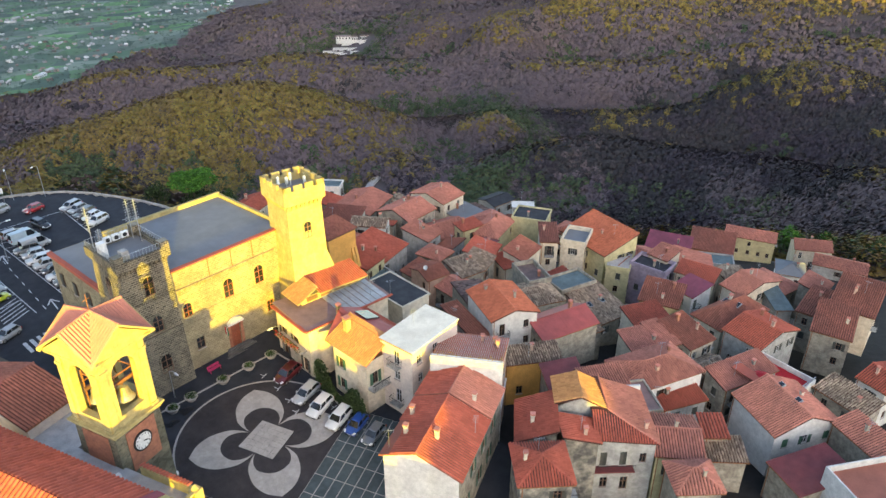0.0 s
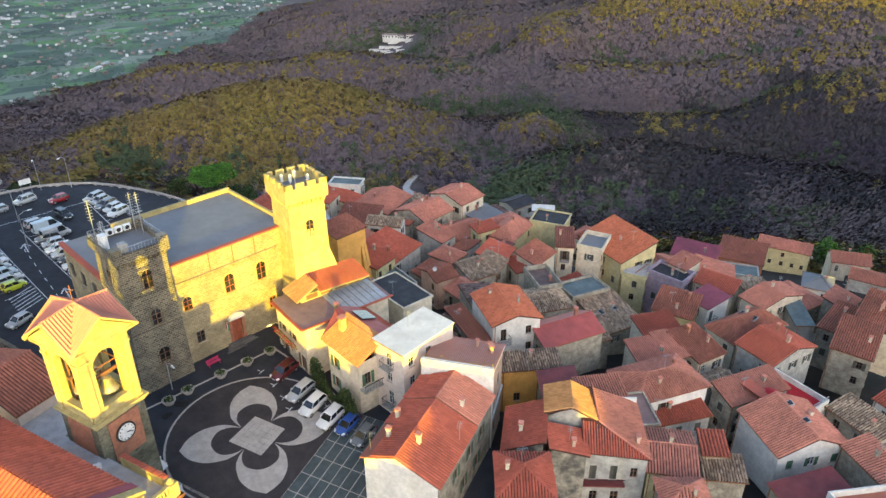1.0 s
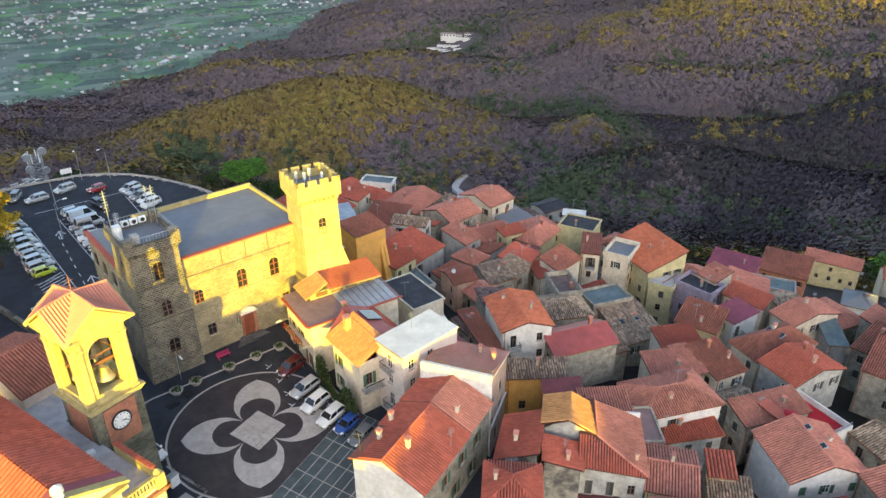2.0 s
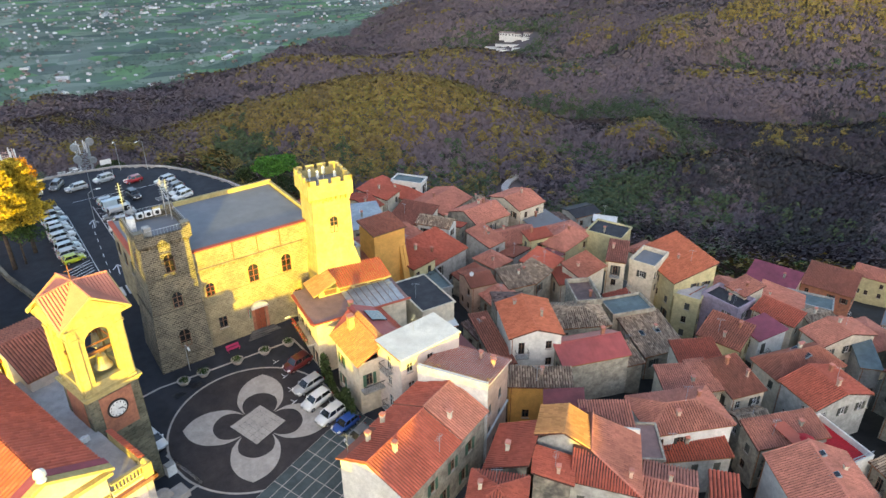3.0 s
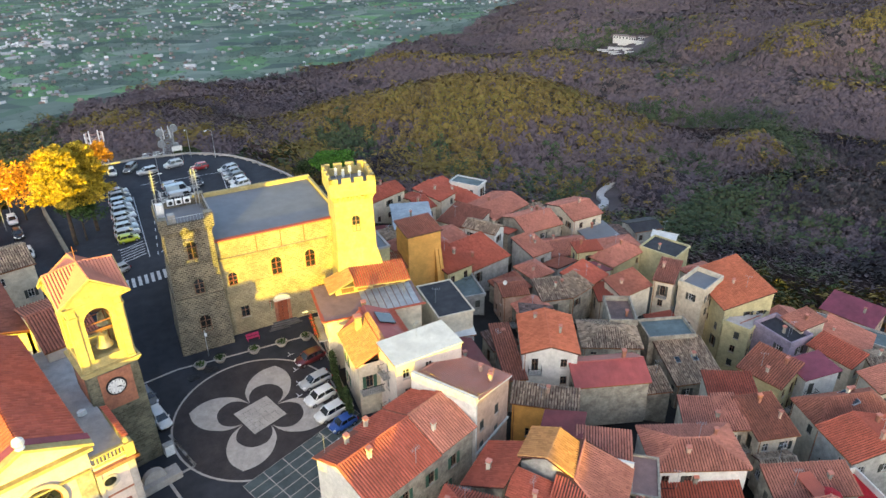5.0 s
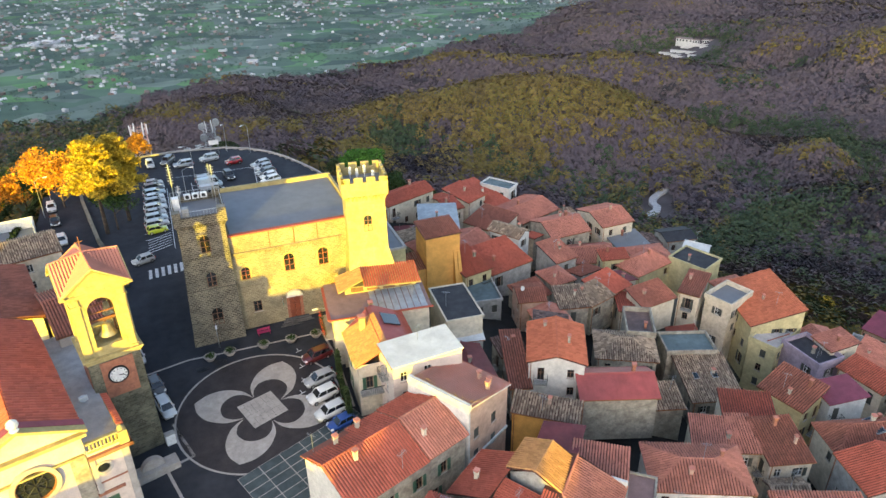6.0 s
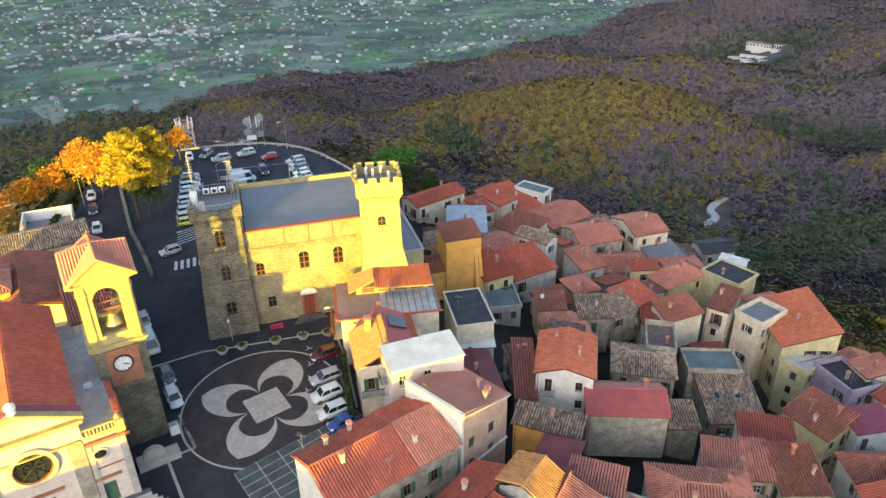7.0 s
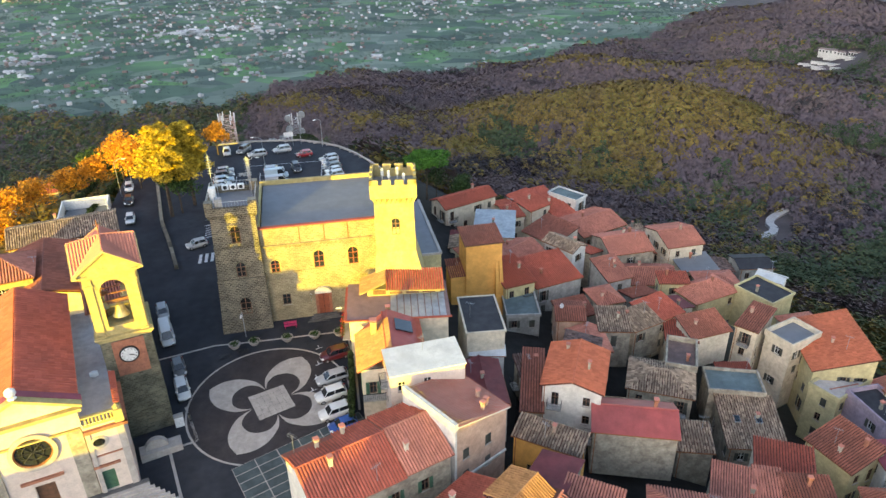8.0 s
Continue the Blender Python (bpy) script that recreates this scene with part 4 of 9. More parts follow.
house("house with a maroon sheet roof", 23.7, -9, -6, 5.4, 9.3, 2, roof='cross', rise=0.8, wall='grey', tile='sheet_mar', h=8, chim=1, seed=36)
house("low annexe with a pale sheet roof", 26.4, 1.8, -13, 5.2, 2.2, 1.5, roof='mono', rise=0.4, wall='white', tile='pale', h=6, chim=0, wins=False, seed=37)
house("narrow old house with brown uneven tiles", 30.2, -9.6, -19, 3.2, 12.4, 0.6, roof='mono', rise=0.9, wall='rubble', tile='tile_c', h=7, chim=0, seed=38)
house("white house with a pale coated flat roof", 13.7, -5.6, -88, 5.6, 9.2, 9.9, roof='mono', rise=0.35, wall='stucco', tile='pale', h=11, chim=0, over=0.15, aer=1, bare=True, seed=39)
house("house with a brown tiled roof and pale wall", 48.6, -24.4, -31, 6.0, 5.6, -3.4, roof='mono', rise=1.0, wall='cream', tile='tile_b', h=7, pitch=0.3, seed=40)
house("house with a plain brown tiled slope and a dormer", 55.6, -30.2, -17, 6.0, 7.2, -3.6, roof='mono', rise=1.4, wall='cream', tile='tile_c', h=7, chim=2, seed=41)
house("white house with a wide hipped tiled roof and small windows", 37.9, -30.2, -25, 11.6, 7.8, -0.8, roof='hip', rise=1.5, wall='white', tile='tile_b', h=6, chim=2, seed=42)
house("rough-walled house with a brown tiled roof", 49.5, -38, -23, 10.7, 4.4, -3.5, roof='mono', rise=1.2, wall='rubble', tile='tile_b', h=7, aer=1, seed=43)
house("white house with green shutters, brown tiles and roof window", 48.9, -38.9, -124, 9.3, 10.4, -2.9, roof='gable', rise=2.2, wall='white', tile='tile_b', h=8, chim=1, shut='shut_g', seed=44)
house("house with a pale brown tiled roof", 51.0, -51.0, -122, 9.0, 4.2, -2.4, roof='mono', rise=1.0, wall='rubble', tile='tile_b', h=8, seed=45)
house("low shed with a dark red ribbed roof", 39.6, -47.0, -123, 6.0, 8.6, -3.6, roof='mono', rise=0.9, wall='rubble', tile='sheet_mar', h=6, chim=0, seed=46)
house("small house with red corrugated tiles", 36.5, -40.0, -50, 3.5, 3.9, -1.9, roof='mono', rise=0.8, wall='rubble', tile='tile_a', h=6, chim=0, pitch=0.4, seed=47)
house("low wing with a red ribbed roof", 37.7, -32.2, -30, 9.7, 4.4, -3.4, roof='mono', rise=0.9, wall='grey', tile='tile_a', h=6, chim=1, seed=48)
house("yellow house with a brown ribbed gable roof", 26.0, -37.9, -55, 6.0, 7.6, 1.45, roof='gable', rise=1.2, wall='yellow', tile='tile_b', h=8, chim=1, pitch=0.32, seed=49)
house("old house with a roof of loose grey tiles", 34.4, -41.5, -52, 5.3, 4.0, -3.3, roof='mono', rise=0.8, wall='rubble', tile='tile_old', h=6, chim=0, seed=50)
house("grey house with a red tiled roof catching the sun", 64.4, -31.5, -106, 7.2, 10.2, -3.5, roof='gable', rise=1.5, wall='grey', tile='tile_a', h=7, chim=2, seed=51)
house("old house under stained tan tiles", 60.1, -46.7, -111, 8, 4.5, -4.5, roof='mono', rise=1.0, wall='rubble', tile='tile_old', h=7, chim=1, seed=52)
house("house with a red tiled roof", 67.3, -50.7, -110, 4.9, 7.7, -5, roof='gable', rise=1.2, wall='white', tile='tile_a', h=7, seed=53)
house("large house with a brown tiled roof", 87.6, -41.6, -87, 7.6, 10.7, -6, roof='mono', rise=2.0, wall='cream', tile='tile_c', h=8, chim=2, seed=54)
house("house with a reddish brown tiled roof", 77.4, -41.6, -82, 6.5, 9.3, -6, roof='mono', rise=1.6, wall='rubble', tile='tile_c', h=8, chim=1, seed=55)
house("broad house with brown tiles and roof windows", 68.4, -24.9, -107, 6.4, 12.5, -5.5, roof='hip', rise=2.4, wall='cream', tile='tile_c', h=8, chim=2, seed=56)
house("yellow house with a brown tiled roof and a dormer", 68.3, -15.1, -77, 7.4, 6.2, -6.5, roof='mono', rise=1.8, wall='yellow', tile='tile_c', h=9, chim=2, seed=57)
house("white attic with a purple striped sheet roof", 75.4, -17.7, -103, 5.3, 6.1, -6.0, roof='mono', rise=0.8, wall='white', tile='sheet_pur', h=5, chim=0, seed=58)
house("house with a red-brown tiled roof", 85.0, -14.6, -85, 8.0, 4.2, -8.2, roof='mono', rise=1.2, wall='cream', tile='tile_a', h=8, chim=0, seed=59)
house("house with faded tan tiles", 84.9, -23.6, -108, 5.6, 11.1, -7.5, roof='gable', rise=1.4, wall='cream', tile='tile_b', h=8, chim=1, seed=60)
house("house with a dark blue-grey ribbed roof", 85, -34.3, -49, 3.5, 8.6, -9, roof='mono', rise=0.8, wall='grey', tile='teal', h=8, chim=0, seed=61)
house("house with a brown sheet roof", 85.6, -37.2, -90, 3.7, 9.9, -8, roof='mono', rise=1.0, wall='rubble', tile='tile_c', h=8, chim=1, seed=62)
house("white house with a dark grey roof below the village", 108.6, -27.5, -72, 6.1, 6.9, -14, roof='hip', rise=1.5, wall='white', tile='felt', h=6, chim=1, seed=63)
house("long shed with a purple sheet roof", 123.7, 8.6, -74, 11.5, 7.5, -26, roof='mono', rise=1.7, wall='pink', tile='sheet_pur', h=7, chim=1, seed=64)
house("brick-red house with a brown tiled roof", 144, 4.5, -73, 12.4, 10.3, -33, roof='mono', rise=2.2, wall='brickp', tile='tile_c', h=6, chim=0, seed=65)
house("yellow villa with a tiled gable roof and balcony", 170.9, 3.4, -74, 15.2, 7.5, -39, roof='gable', rise=2.0, wall='yellow', tile='tile_b', h=8, chim=0, seed=66)
house("large house with a faded tiled roof at the edge", 181.5, -15.2, -62, 11.2, 7.4, -42, roof='gable', rise=2.2, wall='cream', tile='tile_b', h=8, chim=1, seed=67)
house("house with a long brown roof at the edge", 167, -23.5, -79, 14.2, 8.1, -38, roof='gable', rise=1.6, wall='grey', tile='tile_b', h=8, chim=1, seed=68)
house("lilac house with a cluttered dark roof terrace", 81.6, -6.6, -89, 7.7, 5.6, -8, roof='flat', wall='lilac', tile='felt_dark', h=9, chim=1, up=0.8, aer=2, seed=69)
house("house with an orange tiled lean-to roof", 86.6, -7.9, -97, 4.8, 5.4, -7.2, roof='mono', rise=0.9, wall='cream', tile='tile_b', h=8, seed=70)
house("long low building with a blue-green flat roof", 98.6, -5.8, -64, 16, 5.2, -14, roof='flat', wall='grey', tile='teal', h=9, chim=0, wins=False, seed=71)
house("tall yellow house with a broad orange tiled roof", 83.2, 10.7, -108, 14.0, 9.3, -6.7, roof='mono', rise=2.8, wall='yellow', tile='tile_or', h=11, chim=1, aer=1, seed=72)
house("yellow corner house with a small pale roof terrace", 77.9, -3.3, -69, 5.1, 9.0, -8.4, roof='flat', wall='yellow', tile='screed', h=10, chim=0, up=0.5, seed=86)
house("beige house with balconies and an open roof terrace", 76.2, 6.4, -72, 5.4, 7.3, -5.4, roof='flat', wall='cream', tile='felt', h=12, chim=0, up=0.9, seed=73)
house("beige house with a red tiled roof", 72.1, 8.5, -53, 4, 8.1, -4.5, roof='mono', rise=0.7, wall='cream', tile='tile_c', h=10, seed=74)
house("house with a hipped roof of red ribbed tiles", 8.1, -31.1, -46, 6, 6.3, 6.1, roof='hip', rise=1.3, wall='weathered', tile='tile_a', h=9, chim=1, pitch=0.3, seed=75)
house("house with a dark red ribbed tile slope", 20.7, -21.8, 215.6, 7.4, 4.9, 4.4, roof='mono', rise=2.0, wall='weathered', tile='tile_a', h=9, chim=1, pitch=0.3, seed=76)
house("small wing with red ribbed tiles", 20.4, -33.9, 44, 4.3, 4.5, 4.9, roof='mono', rise=1.15, wall='weathered', tile='tile_a', h=9, chim=1, pitch=0.3, wins=False, seed=78)
house("upper gable with ribbed tiles catching the sun", 24.7, -32.0, 38.5, 5.0, 6.1, 6.0, roof='gable', rise=1.65, wall='grey', tile='tile_sand', h=7, chim=0, pitch=0.3, low=-0.7, wins=False, seed=79)
house("house with ribbed salmon tiles beside the sunlit gable", 28.6, -27.2, -36, 6.4, 4.2, 3.2, roof='mono', rise=0.9, wall='weathered', tile='tile_b', h=9, chim=0, pitch=0.32, seed=80)
house("narrow house with a brown flat roof and iron rail", 31.5, -33.2, -40, 3.4, 6.4, 1.5, roof='flat', wall='rubble', tile='mauve', h=8, chim=0, up=0.25, wins=False, seed=81)
house("lean-to with a dark red sheet roof behind the sunlit gable", 30.0, -19.1, 227, 6.5, 5.0, 3.2, roof='mono', rise=0.8, wall='rubble', tile='sheet_mar', h=8, chim=0, seed=82)
house("small house with salmon tiles on a back court", 53.0, -27.2, -24, 3.4, 6.2, -3.3, roof='mono', rise=1.1, wall='rubble', tile='tile_b', h=7, chim=0, seed=83)
house("low shed with old loose tiles in a court", 53.6, -33.4, -20, 5.0, 3.2, -5.4, roof='gable', rise=0.7, wall='rubble', tile='tile_old', h=5, chim=0, seed=84)
house("house with a smooth red roof above the court", 57.0, -20.6, -30, 7.2, 5.4, -4.6, roof='mono', rise=1.0, wall='cream', tile='tile_a', h=7, chim=0, seed=85)
house("old house under dark mossy tiles", 50.2, -14.4, -18, 5.0, 5.0, -5.8, roof='mono', rise=1.0, wall='rubble', tile='tile_old', h=6, chim=0, seed=87)

# ---- houses of a shape of their own ----
def big_red_house():
    """The long house beside the square: ribbed red roof, white gable end towards the square."""
    m = at2(4.66, -26.6, 0, 20.2)
    t = thing("house", "long house with a ribbed red roof and white gable", "house", m, "houses of the old village")
    L, W, Y, ZR, ZL, ZT = 15.7, 9.3, 5.1, 6.4, 7.1, 8.65
    g = Geo()
    hol = [(4.2, 11, 5.1, 12.6), (8, 11, 8.9, 12.6), (11.5, 11, 12.4, 12.6), (2.2, 7.6, 3.1, 9.4), (6.4, 7.6, 7.3, 9.4), (10.2, 7.6, 11.1, 9.4)]
    # Lane side gets a darker render than the gable, standing for its shade
    lw = Geo()
    wall_face(lw, L - 0.6, ZR + 8, hol, Matrix.Translation((0.3, 0.4, -8)))
    put("lane_wall", lw, "rubble", t, "rough wall on the lane, coloured dark for its unlit side")
    wall_face(g, W - 0.8, ZR + 8, [], Matrix.Translation((0.3, W - 0.4, -8)) @ Matrix.Rotation(radians(270), 4, 'Z'))
    wall_face(g, W - 0.8, ZR + 8, [], Matrix.Translation((L - 0.3, 0.4, -8)) @ Matrix.Rotation(radians(90), 4, 'Z'))
    wall_face(g, L - 0.6, ZL + 8, [], Matrix.Translation((L - 0.3, W - 0.4, -8)) @ Matrix.Rotation(radians(180), 4, 'Z'))
    for x in (0.3, L - 0.3):
        g.face((x, 0.4, ZR), (x, W - 0.4, ZR), (x, W - 0.4, ZL), (x, Y, ZT - 0.12))
    put("wall", g, "white", t)
    for a, b, c, d in hol:
        window(t, Matrix.Translation((0.3 + a, 0.4, b - 8)), 0.9, d - b, 1, "wood", "shut_g")
    rng = random.Random(5)
    for a, b, dz, mat, mat2 in ((0, 5.6, 0.0, "tile_a", "tile_a"), (5.6, 10.0, 0.0, "tile_a", "tile_a"), (10.0, L, 0.22, "tile_b", "tile_a")):
        r, r2, s, c = Geo(), Geo(), Geo(), Geo()
        cut = 1.3 if a == 0 else 0.0
        tiles(r, (a, 0, ZR + dz), (b, 0, ZR + dz), (a, Y, ZT + dz), (b, Y, ZT + dz), rng, 0.33, 0.6, 0.1)
        tiles(r2, (b, W - cut, lerp(ZL, ZT, cut / (W - Y)) + dz), (a, W - cut, lerp(ZL, ZT, cut / (W - Y)) + dz), (b, Y, ZT + dz), (a, Y, ZT + dz), rng, 0.33, 0.6, 0.1)
        for p in ([(a, 0, ZR), (b, 0, ZR), (b, Y, ZT), (a, Y, ZT)], [(b, W, ZL), (a, W, ZL), (a, Y, ZT), (b, Y, ZT)]):
            p = [Vector(q) + Vector((0, 0, dz)) for q in p]
            s.prism([q - Vector((0, 0, 0.15)) for q in p], [q + Vector((0, 0, 0.02)) for q in p])
        caps(c, (a, Y, ZT + dz), (b, Y, ZT + dz))
        rf = put("roof", r, mat, t)
        put("back_slope", r2, mat2, rf)
        put("roof_deck", s, "tile_c", rf)
        put("ridge_tiles", c, mat, rf)
    for x, y, z in ((3.4, 4.0, 8.2), (3.4, 7.6, 7.7), (6.6, 8.2, 7.5), (11.2, 2.4, 7.5)):
        chimney(t, x, y, z, 1.0, 0.4)
    aerial(t, 7.0, 0.9, 6.8, 2.2, rng)
    aerial(t, 1.2, 8.6, 7.2, 2.6, rng)


def ribbed_house():
    """Grey house below the sunlit gable: ribbed roof with one hip towards the lane and a long slope to the court."""
    t = thing("house", "grey house with a hipped ribbed roof and red-floored balcony", "house", at2(20.8, -32.8, 0, -47), "houses of the old village")
    w, d, zl, zr, zb = 7.6, 8.8, 4.5, 3.6, 4.4
    A, B = (2.2, 3.3, 6.1), (2.2, 8.8, 6.7)
    g = Geo()
    hol = [(0.7, 8.3, 1.5, 10.3), (3.0, 8.3, 3.8, 10.3), (5.3, 8.6, 6.1, 10.0), (1.0, 4.8, 1.9, 6.4), (3.4, 4.4, 4.3, 6.4)]
    wall_face(g, w - 0.6, zr + 7.9, hol, Matrix.Translation((0.3, 0.35, -8)))
    wall_face(g, d - 0.6, zr + 7.9, [], Matrix.Translation((w - 0.3, 0.35, -8)) @ Matrix.Rotation(radians(90), 4, 'Z'))
    wall_face(g, d - 0.6, zl + 7.9, [], Matrix.Translation((0.3, d - 0.25, -8)) @ Matrix.Rotation(radians(270), 4, 'Z'))
    wall_face(g, w - 0.6, zb + 7.9, [], Matrix.Translation((w - 0.3, d - 0.25, -8)) @ Matrix.Rotation(radians(180), 4, 'Z'))
    g.face((0.3, d - 0.25, zb - 0.1), (w - 0.3, d - 0.25, zb - 0.1), (2.2, d - 0.25, 6.6), (0.3, d - 0.25, 6.3))
    g.face((0.3, 0.35, zr - 0.1), (w - 0.3, 0.35, zr - 0.1), (0.3, 0.35, zl))
    put("wall", g, "grey", t)
    for k, (a, b, c, e) in enumerate(hol):
        window(t, Matrix.Translation((0.3 + a, 0.35, b - 8)), c - a, e - b, 2 if k < 2 else 0, "wood")
    bal = Geo()
    bal.box(0.2, -0.75, 0.1, 4.9, 0.34, 0.25)
    bo = put("balcony", bal, "sheet_mar", t, "dark red balcony floor")
    rl = Geo()
    for k in range(21):
        rl.tube((0.25 + 0.23 * k, -0.7, 0.25), (0.25 + 0.23 * k, -0.7, 1.15), 0.014, 4)
    rl.box(0.2, -0.73, 1.13, 4.9, -0.67, 1.18)
    put("railing", rl, "iron", bo)
    rng = random.Random(77)
    r, r2, sl, cp = Geo(), Geo(), Geo(), Geo()
    tiles(r, (0, 0, zl), (w, 0, zr), (0.2, 3.3, 6.1), A, rng, 0.3)
    tiles(r2, (w, 0, zr), (w, d, zb), A, B, rng, 0.3)
    for p in ([(0, 0, zl), (w, 0, zr), A, (0.2, 3.3, 6.1)], [(w, 0, zr), (w, d, zb), B, A], [(0.2, 3.3, 6.1), A, B, (0.2, 8.8, 6.4)]):
        q = [Vector(v) for v in p]
        sl.prism([v - Vector((0, 0, 0.14)) for v in q], [v + Vector((0, 0, 0.02)) for v in q])
    caps(cp, (w, 0, zr), A, 0.13)
    caps(cp, A, B, 0.13)
    rf = put("roof", r, "tile_a", t)
    put("court_slope", r2, "tile_b", rf)
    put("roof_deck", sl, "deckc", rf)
    put("ridge_tiles", cp, "tile_b", rf)
    p = Geo()
    p.box(5.0, d - 0.25, zb - 0.3, w, d + 0.05, zb + 0.75)
    put("parapet", p, "white", t)
    chimney(t, 6.4, 1.9, 4.4, 0.8, 0.36, "pink")


def orange_tower_house():
    m = at2(31.1, 24.2, 0, 1)
    t = thing("house", "tall orange house with sloping buttresses", "house", m, "houses of the old village")
    g = Geo()
    w, d = 6.8, 5.2
    g.prism([(0.3, 0.3, -12), (w - 0.3, 0.3, -12), (w - 0.3, d, -12), (0.3, d, -12)], [(0.3, 0.3, 6.5), (w - 0.3, 0.3, 6.5), (w - 0.3, d, 6.5), (0.3, d, 6.5)])
    put("wall", g, "orange", t)
    for x in (5.3, 6.0):
        b = Geo()
        b.prism([(x, 0.3, -11), (x + 1.0, 0.3, -11), (x + 1.0, -2.6, -11), (x, -2.6, -11)], [(x, 0.3, 3.0), (x + 0.5, 0.3, 3.0), (x + 0.5, 0.2, 3.0), (x, 0.2, 3.0)])
        put("buttress", b, "orange", t)
    r = Geo()
    tiles(r, (0, 0, 6.5), (w, 0, 6.5), (0, d + 0.3, 7.4), (w, d + 0.3, 7.4), random.Random(3))
    rf = put("roof", r, "tile_c", t)
    s = Geo()
    s.prism([(0, 0, 6.35), (w, 0, 6.35), (w, d + 0.3, 7.25), (0, d + 0.3, 7.25)], [(0, 0, 6.52), (w, 0, 6.52), (w, d + 0.3, 7.42), (0, d + 0.3, 7.42)])
    put("roof_deck", s, "wood", rf)
    h = Geo()
    h.box(-2.2, 0.6, -12, 0.3, 4.5, 0.6)
    put("annexe", h, "orange", t)
    r2 = Geo()
    tiles(r2, (-2.5, 0.3, 0.6), (0.3, 0.3, 0.6), (-2.5, 4.6, 1.9), (0.3, 4.6, 1.9), random.Random(4))
    put("annexe_roof", r2, "tile_c", t)


def terrace_corner_house():
    """The house beside the town hall: zinc roof, loft with its own little roof, flowered balcony over the square."""
    m = at2(10.6, 4.5, 0, -7)
    t = thing("house", "cream house with zinc roof, loft and flowered balcony", "house", m, "houses of the old village")
    w, d, z = 13.3, 8.4, 7.9
    g = Geo()
    hol = [(1.2, 3.4, 2.1, 5.2), (4.2, 3.4, 5.1, 5.2), (6.4, 0.6, 7.4, 2.8), (1.4, 0.6, 2.4, 2.8)]
    wall_face(g, d, z + 2, [(a, b + 2, c, e + 2) for a, b, c, e in hol], Matrix.Translation((0, d, -2)) @ Matrix.Rotation(radians(270), 4, 'Z'))
    wall_face(g, w, z + 6, [], Matrix.Translation((0, 0, -6)))
    wall_face(g, d, z + 6, [], Matrix.Translation((w, 0, -6)) @ Matrix.Rotation(radians(90), 4, 'Z'))
    wall_face(g, w, z + 6, [], Matrix.Translation((w, d, -6)) @ Matrix.Rotation(radians(180), 4, 'Z'))
    put("wall", g, "cream", t)
    for a, b, c, e in hol:
        window(t, Matrix.Translation((0, d - a, b)) @ Matrix.Rotation(radians(270), 4, 'Z'), c - a, e - b, 1, "wood")
    r = Geo()
    r.prism([(-0.4, -0.4, z), (w + 0.3, -0.4, z), (w + 0.3, d, z + 0.5), (-0.4, d, z + 0.5)], [(-0.4, -0.4, z + 0.18), (w + 0.3, -0.4, z + 0.18), (w + 0.3, d, z + 0.68), (-0.4, d, z + 0.68)])
    rf = put("roof", r, "mauve", t)
    for k in range(8):
        s = Geo()
        x = 5.6 + k * 0.95
        s.prism([(x, -0.3, z + 0.19), (x + 0.82, -0.3, z + 0.19), (x + 0.82, 5.2, z + 0.53), (x, 5.2, z + 0.53)], [(x, -0.3, z + 0.24), (x + 0.82, -0.3, z + 0.24), (x + 0.82, 5.2, z + 0.58), (x, 5.2, z + 0.58)])
        put("zinc_panel", s, "zinc", rf)
    e = Geo()
    e.box(-0.6, -0.55, z + 0.1, w + 0.5, -0.25, z + 0.28)
    e.box(-0.75, -0.25, z + 0.1, -0.3, d, z + 0.3)
    put("roof_edge", e, "tile_a", rf)
    # loft
    l = Geo()
    l.box(2.4, 5.2, z + 0.3, 12.6, d - 0.2, z + 1.5)
    put("loft_wall", l, "lime", t)
    o = Geo()
    for k in range(4):
        o.box(3.2 + 2.3 * k, 5.14, z + 0.7, 5.0 + 2.3 * k, 5.2, z + 1.4)
    put("loft_opening", o, "wood", t)
    lr = Geo()
    rng = random.Random(8)
    tiles(lr, (1.4, d + 0.4, z + 1.3), (1.4, 4.3, z + 1.3), (5.0, d + 0.4, z + 2.7), (5.0, 4.9, z + 2.7), rng, 0.3, 0.5, 0.09)
    lo = put("loft_roof", lr, "tile_sand", t)
    lq = Geo()
    tiles(lq, (5.0, 4.4, z + 1.75), (13.2, 4.4, z + 1.45), (5.0, d + 0.4, z + 2.7), (13.2, d + 0.4, z + 2.2), rng)
    put("loft_slope", lq, "tile_a", lo)
    ld = Geo()
    ld.prism([(1.4, 4.4, z + 1.2), (5.0, 4.9, z + 2.55), (5.0, d + 0.3, z + 2.55), (1.4, d + 0.3, z + 1.2)], [(1.4, 4.4, z + 1.3), (5.0, 4.9, z + 2.65), (5.0, d + 0.3, z + 2.65), (1.4, d + 0.3, z + 1.3)])
    ld.prism([(5.0, 4.4, z + 1.6), (13.2, 4.4, z + 1.3), (13.2, d + 0.3, z + 2.05), (5.0, d + 0.3, z + 2.55)], [(5.0, 4.4, z + 1.72), (13.2, 4.4, z + 1.42), (13.2, d + 0.3, z + 2.17), (5.0, d + 0.3, z + 2.67)])
    put("loft_deck", ld, "lime", lo)
    # balcony with flowers
    b = Geo()
    b.box(-1.2, 0.8, 4.2, 0, 7.0, 4.4)
    bal = put("balcony", b, "marble", t)
    i = Geo()
    for k in range(26):
        i.tube((-1.15, 0.85 + 0.245 * k, 4.4), (-1.15, 0.85 + 0.245 * k, 5.3), 0.015, 4)
    i.box(-1.19, 0.8, 5.28, -1.11, 7.0, 5.34)
    put("railing", i, "iron", bal)
    f = Geo()
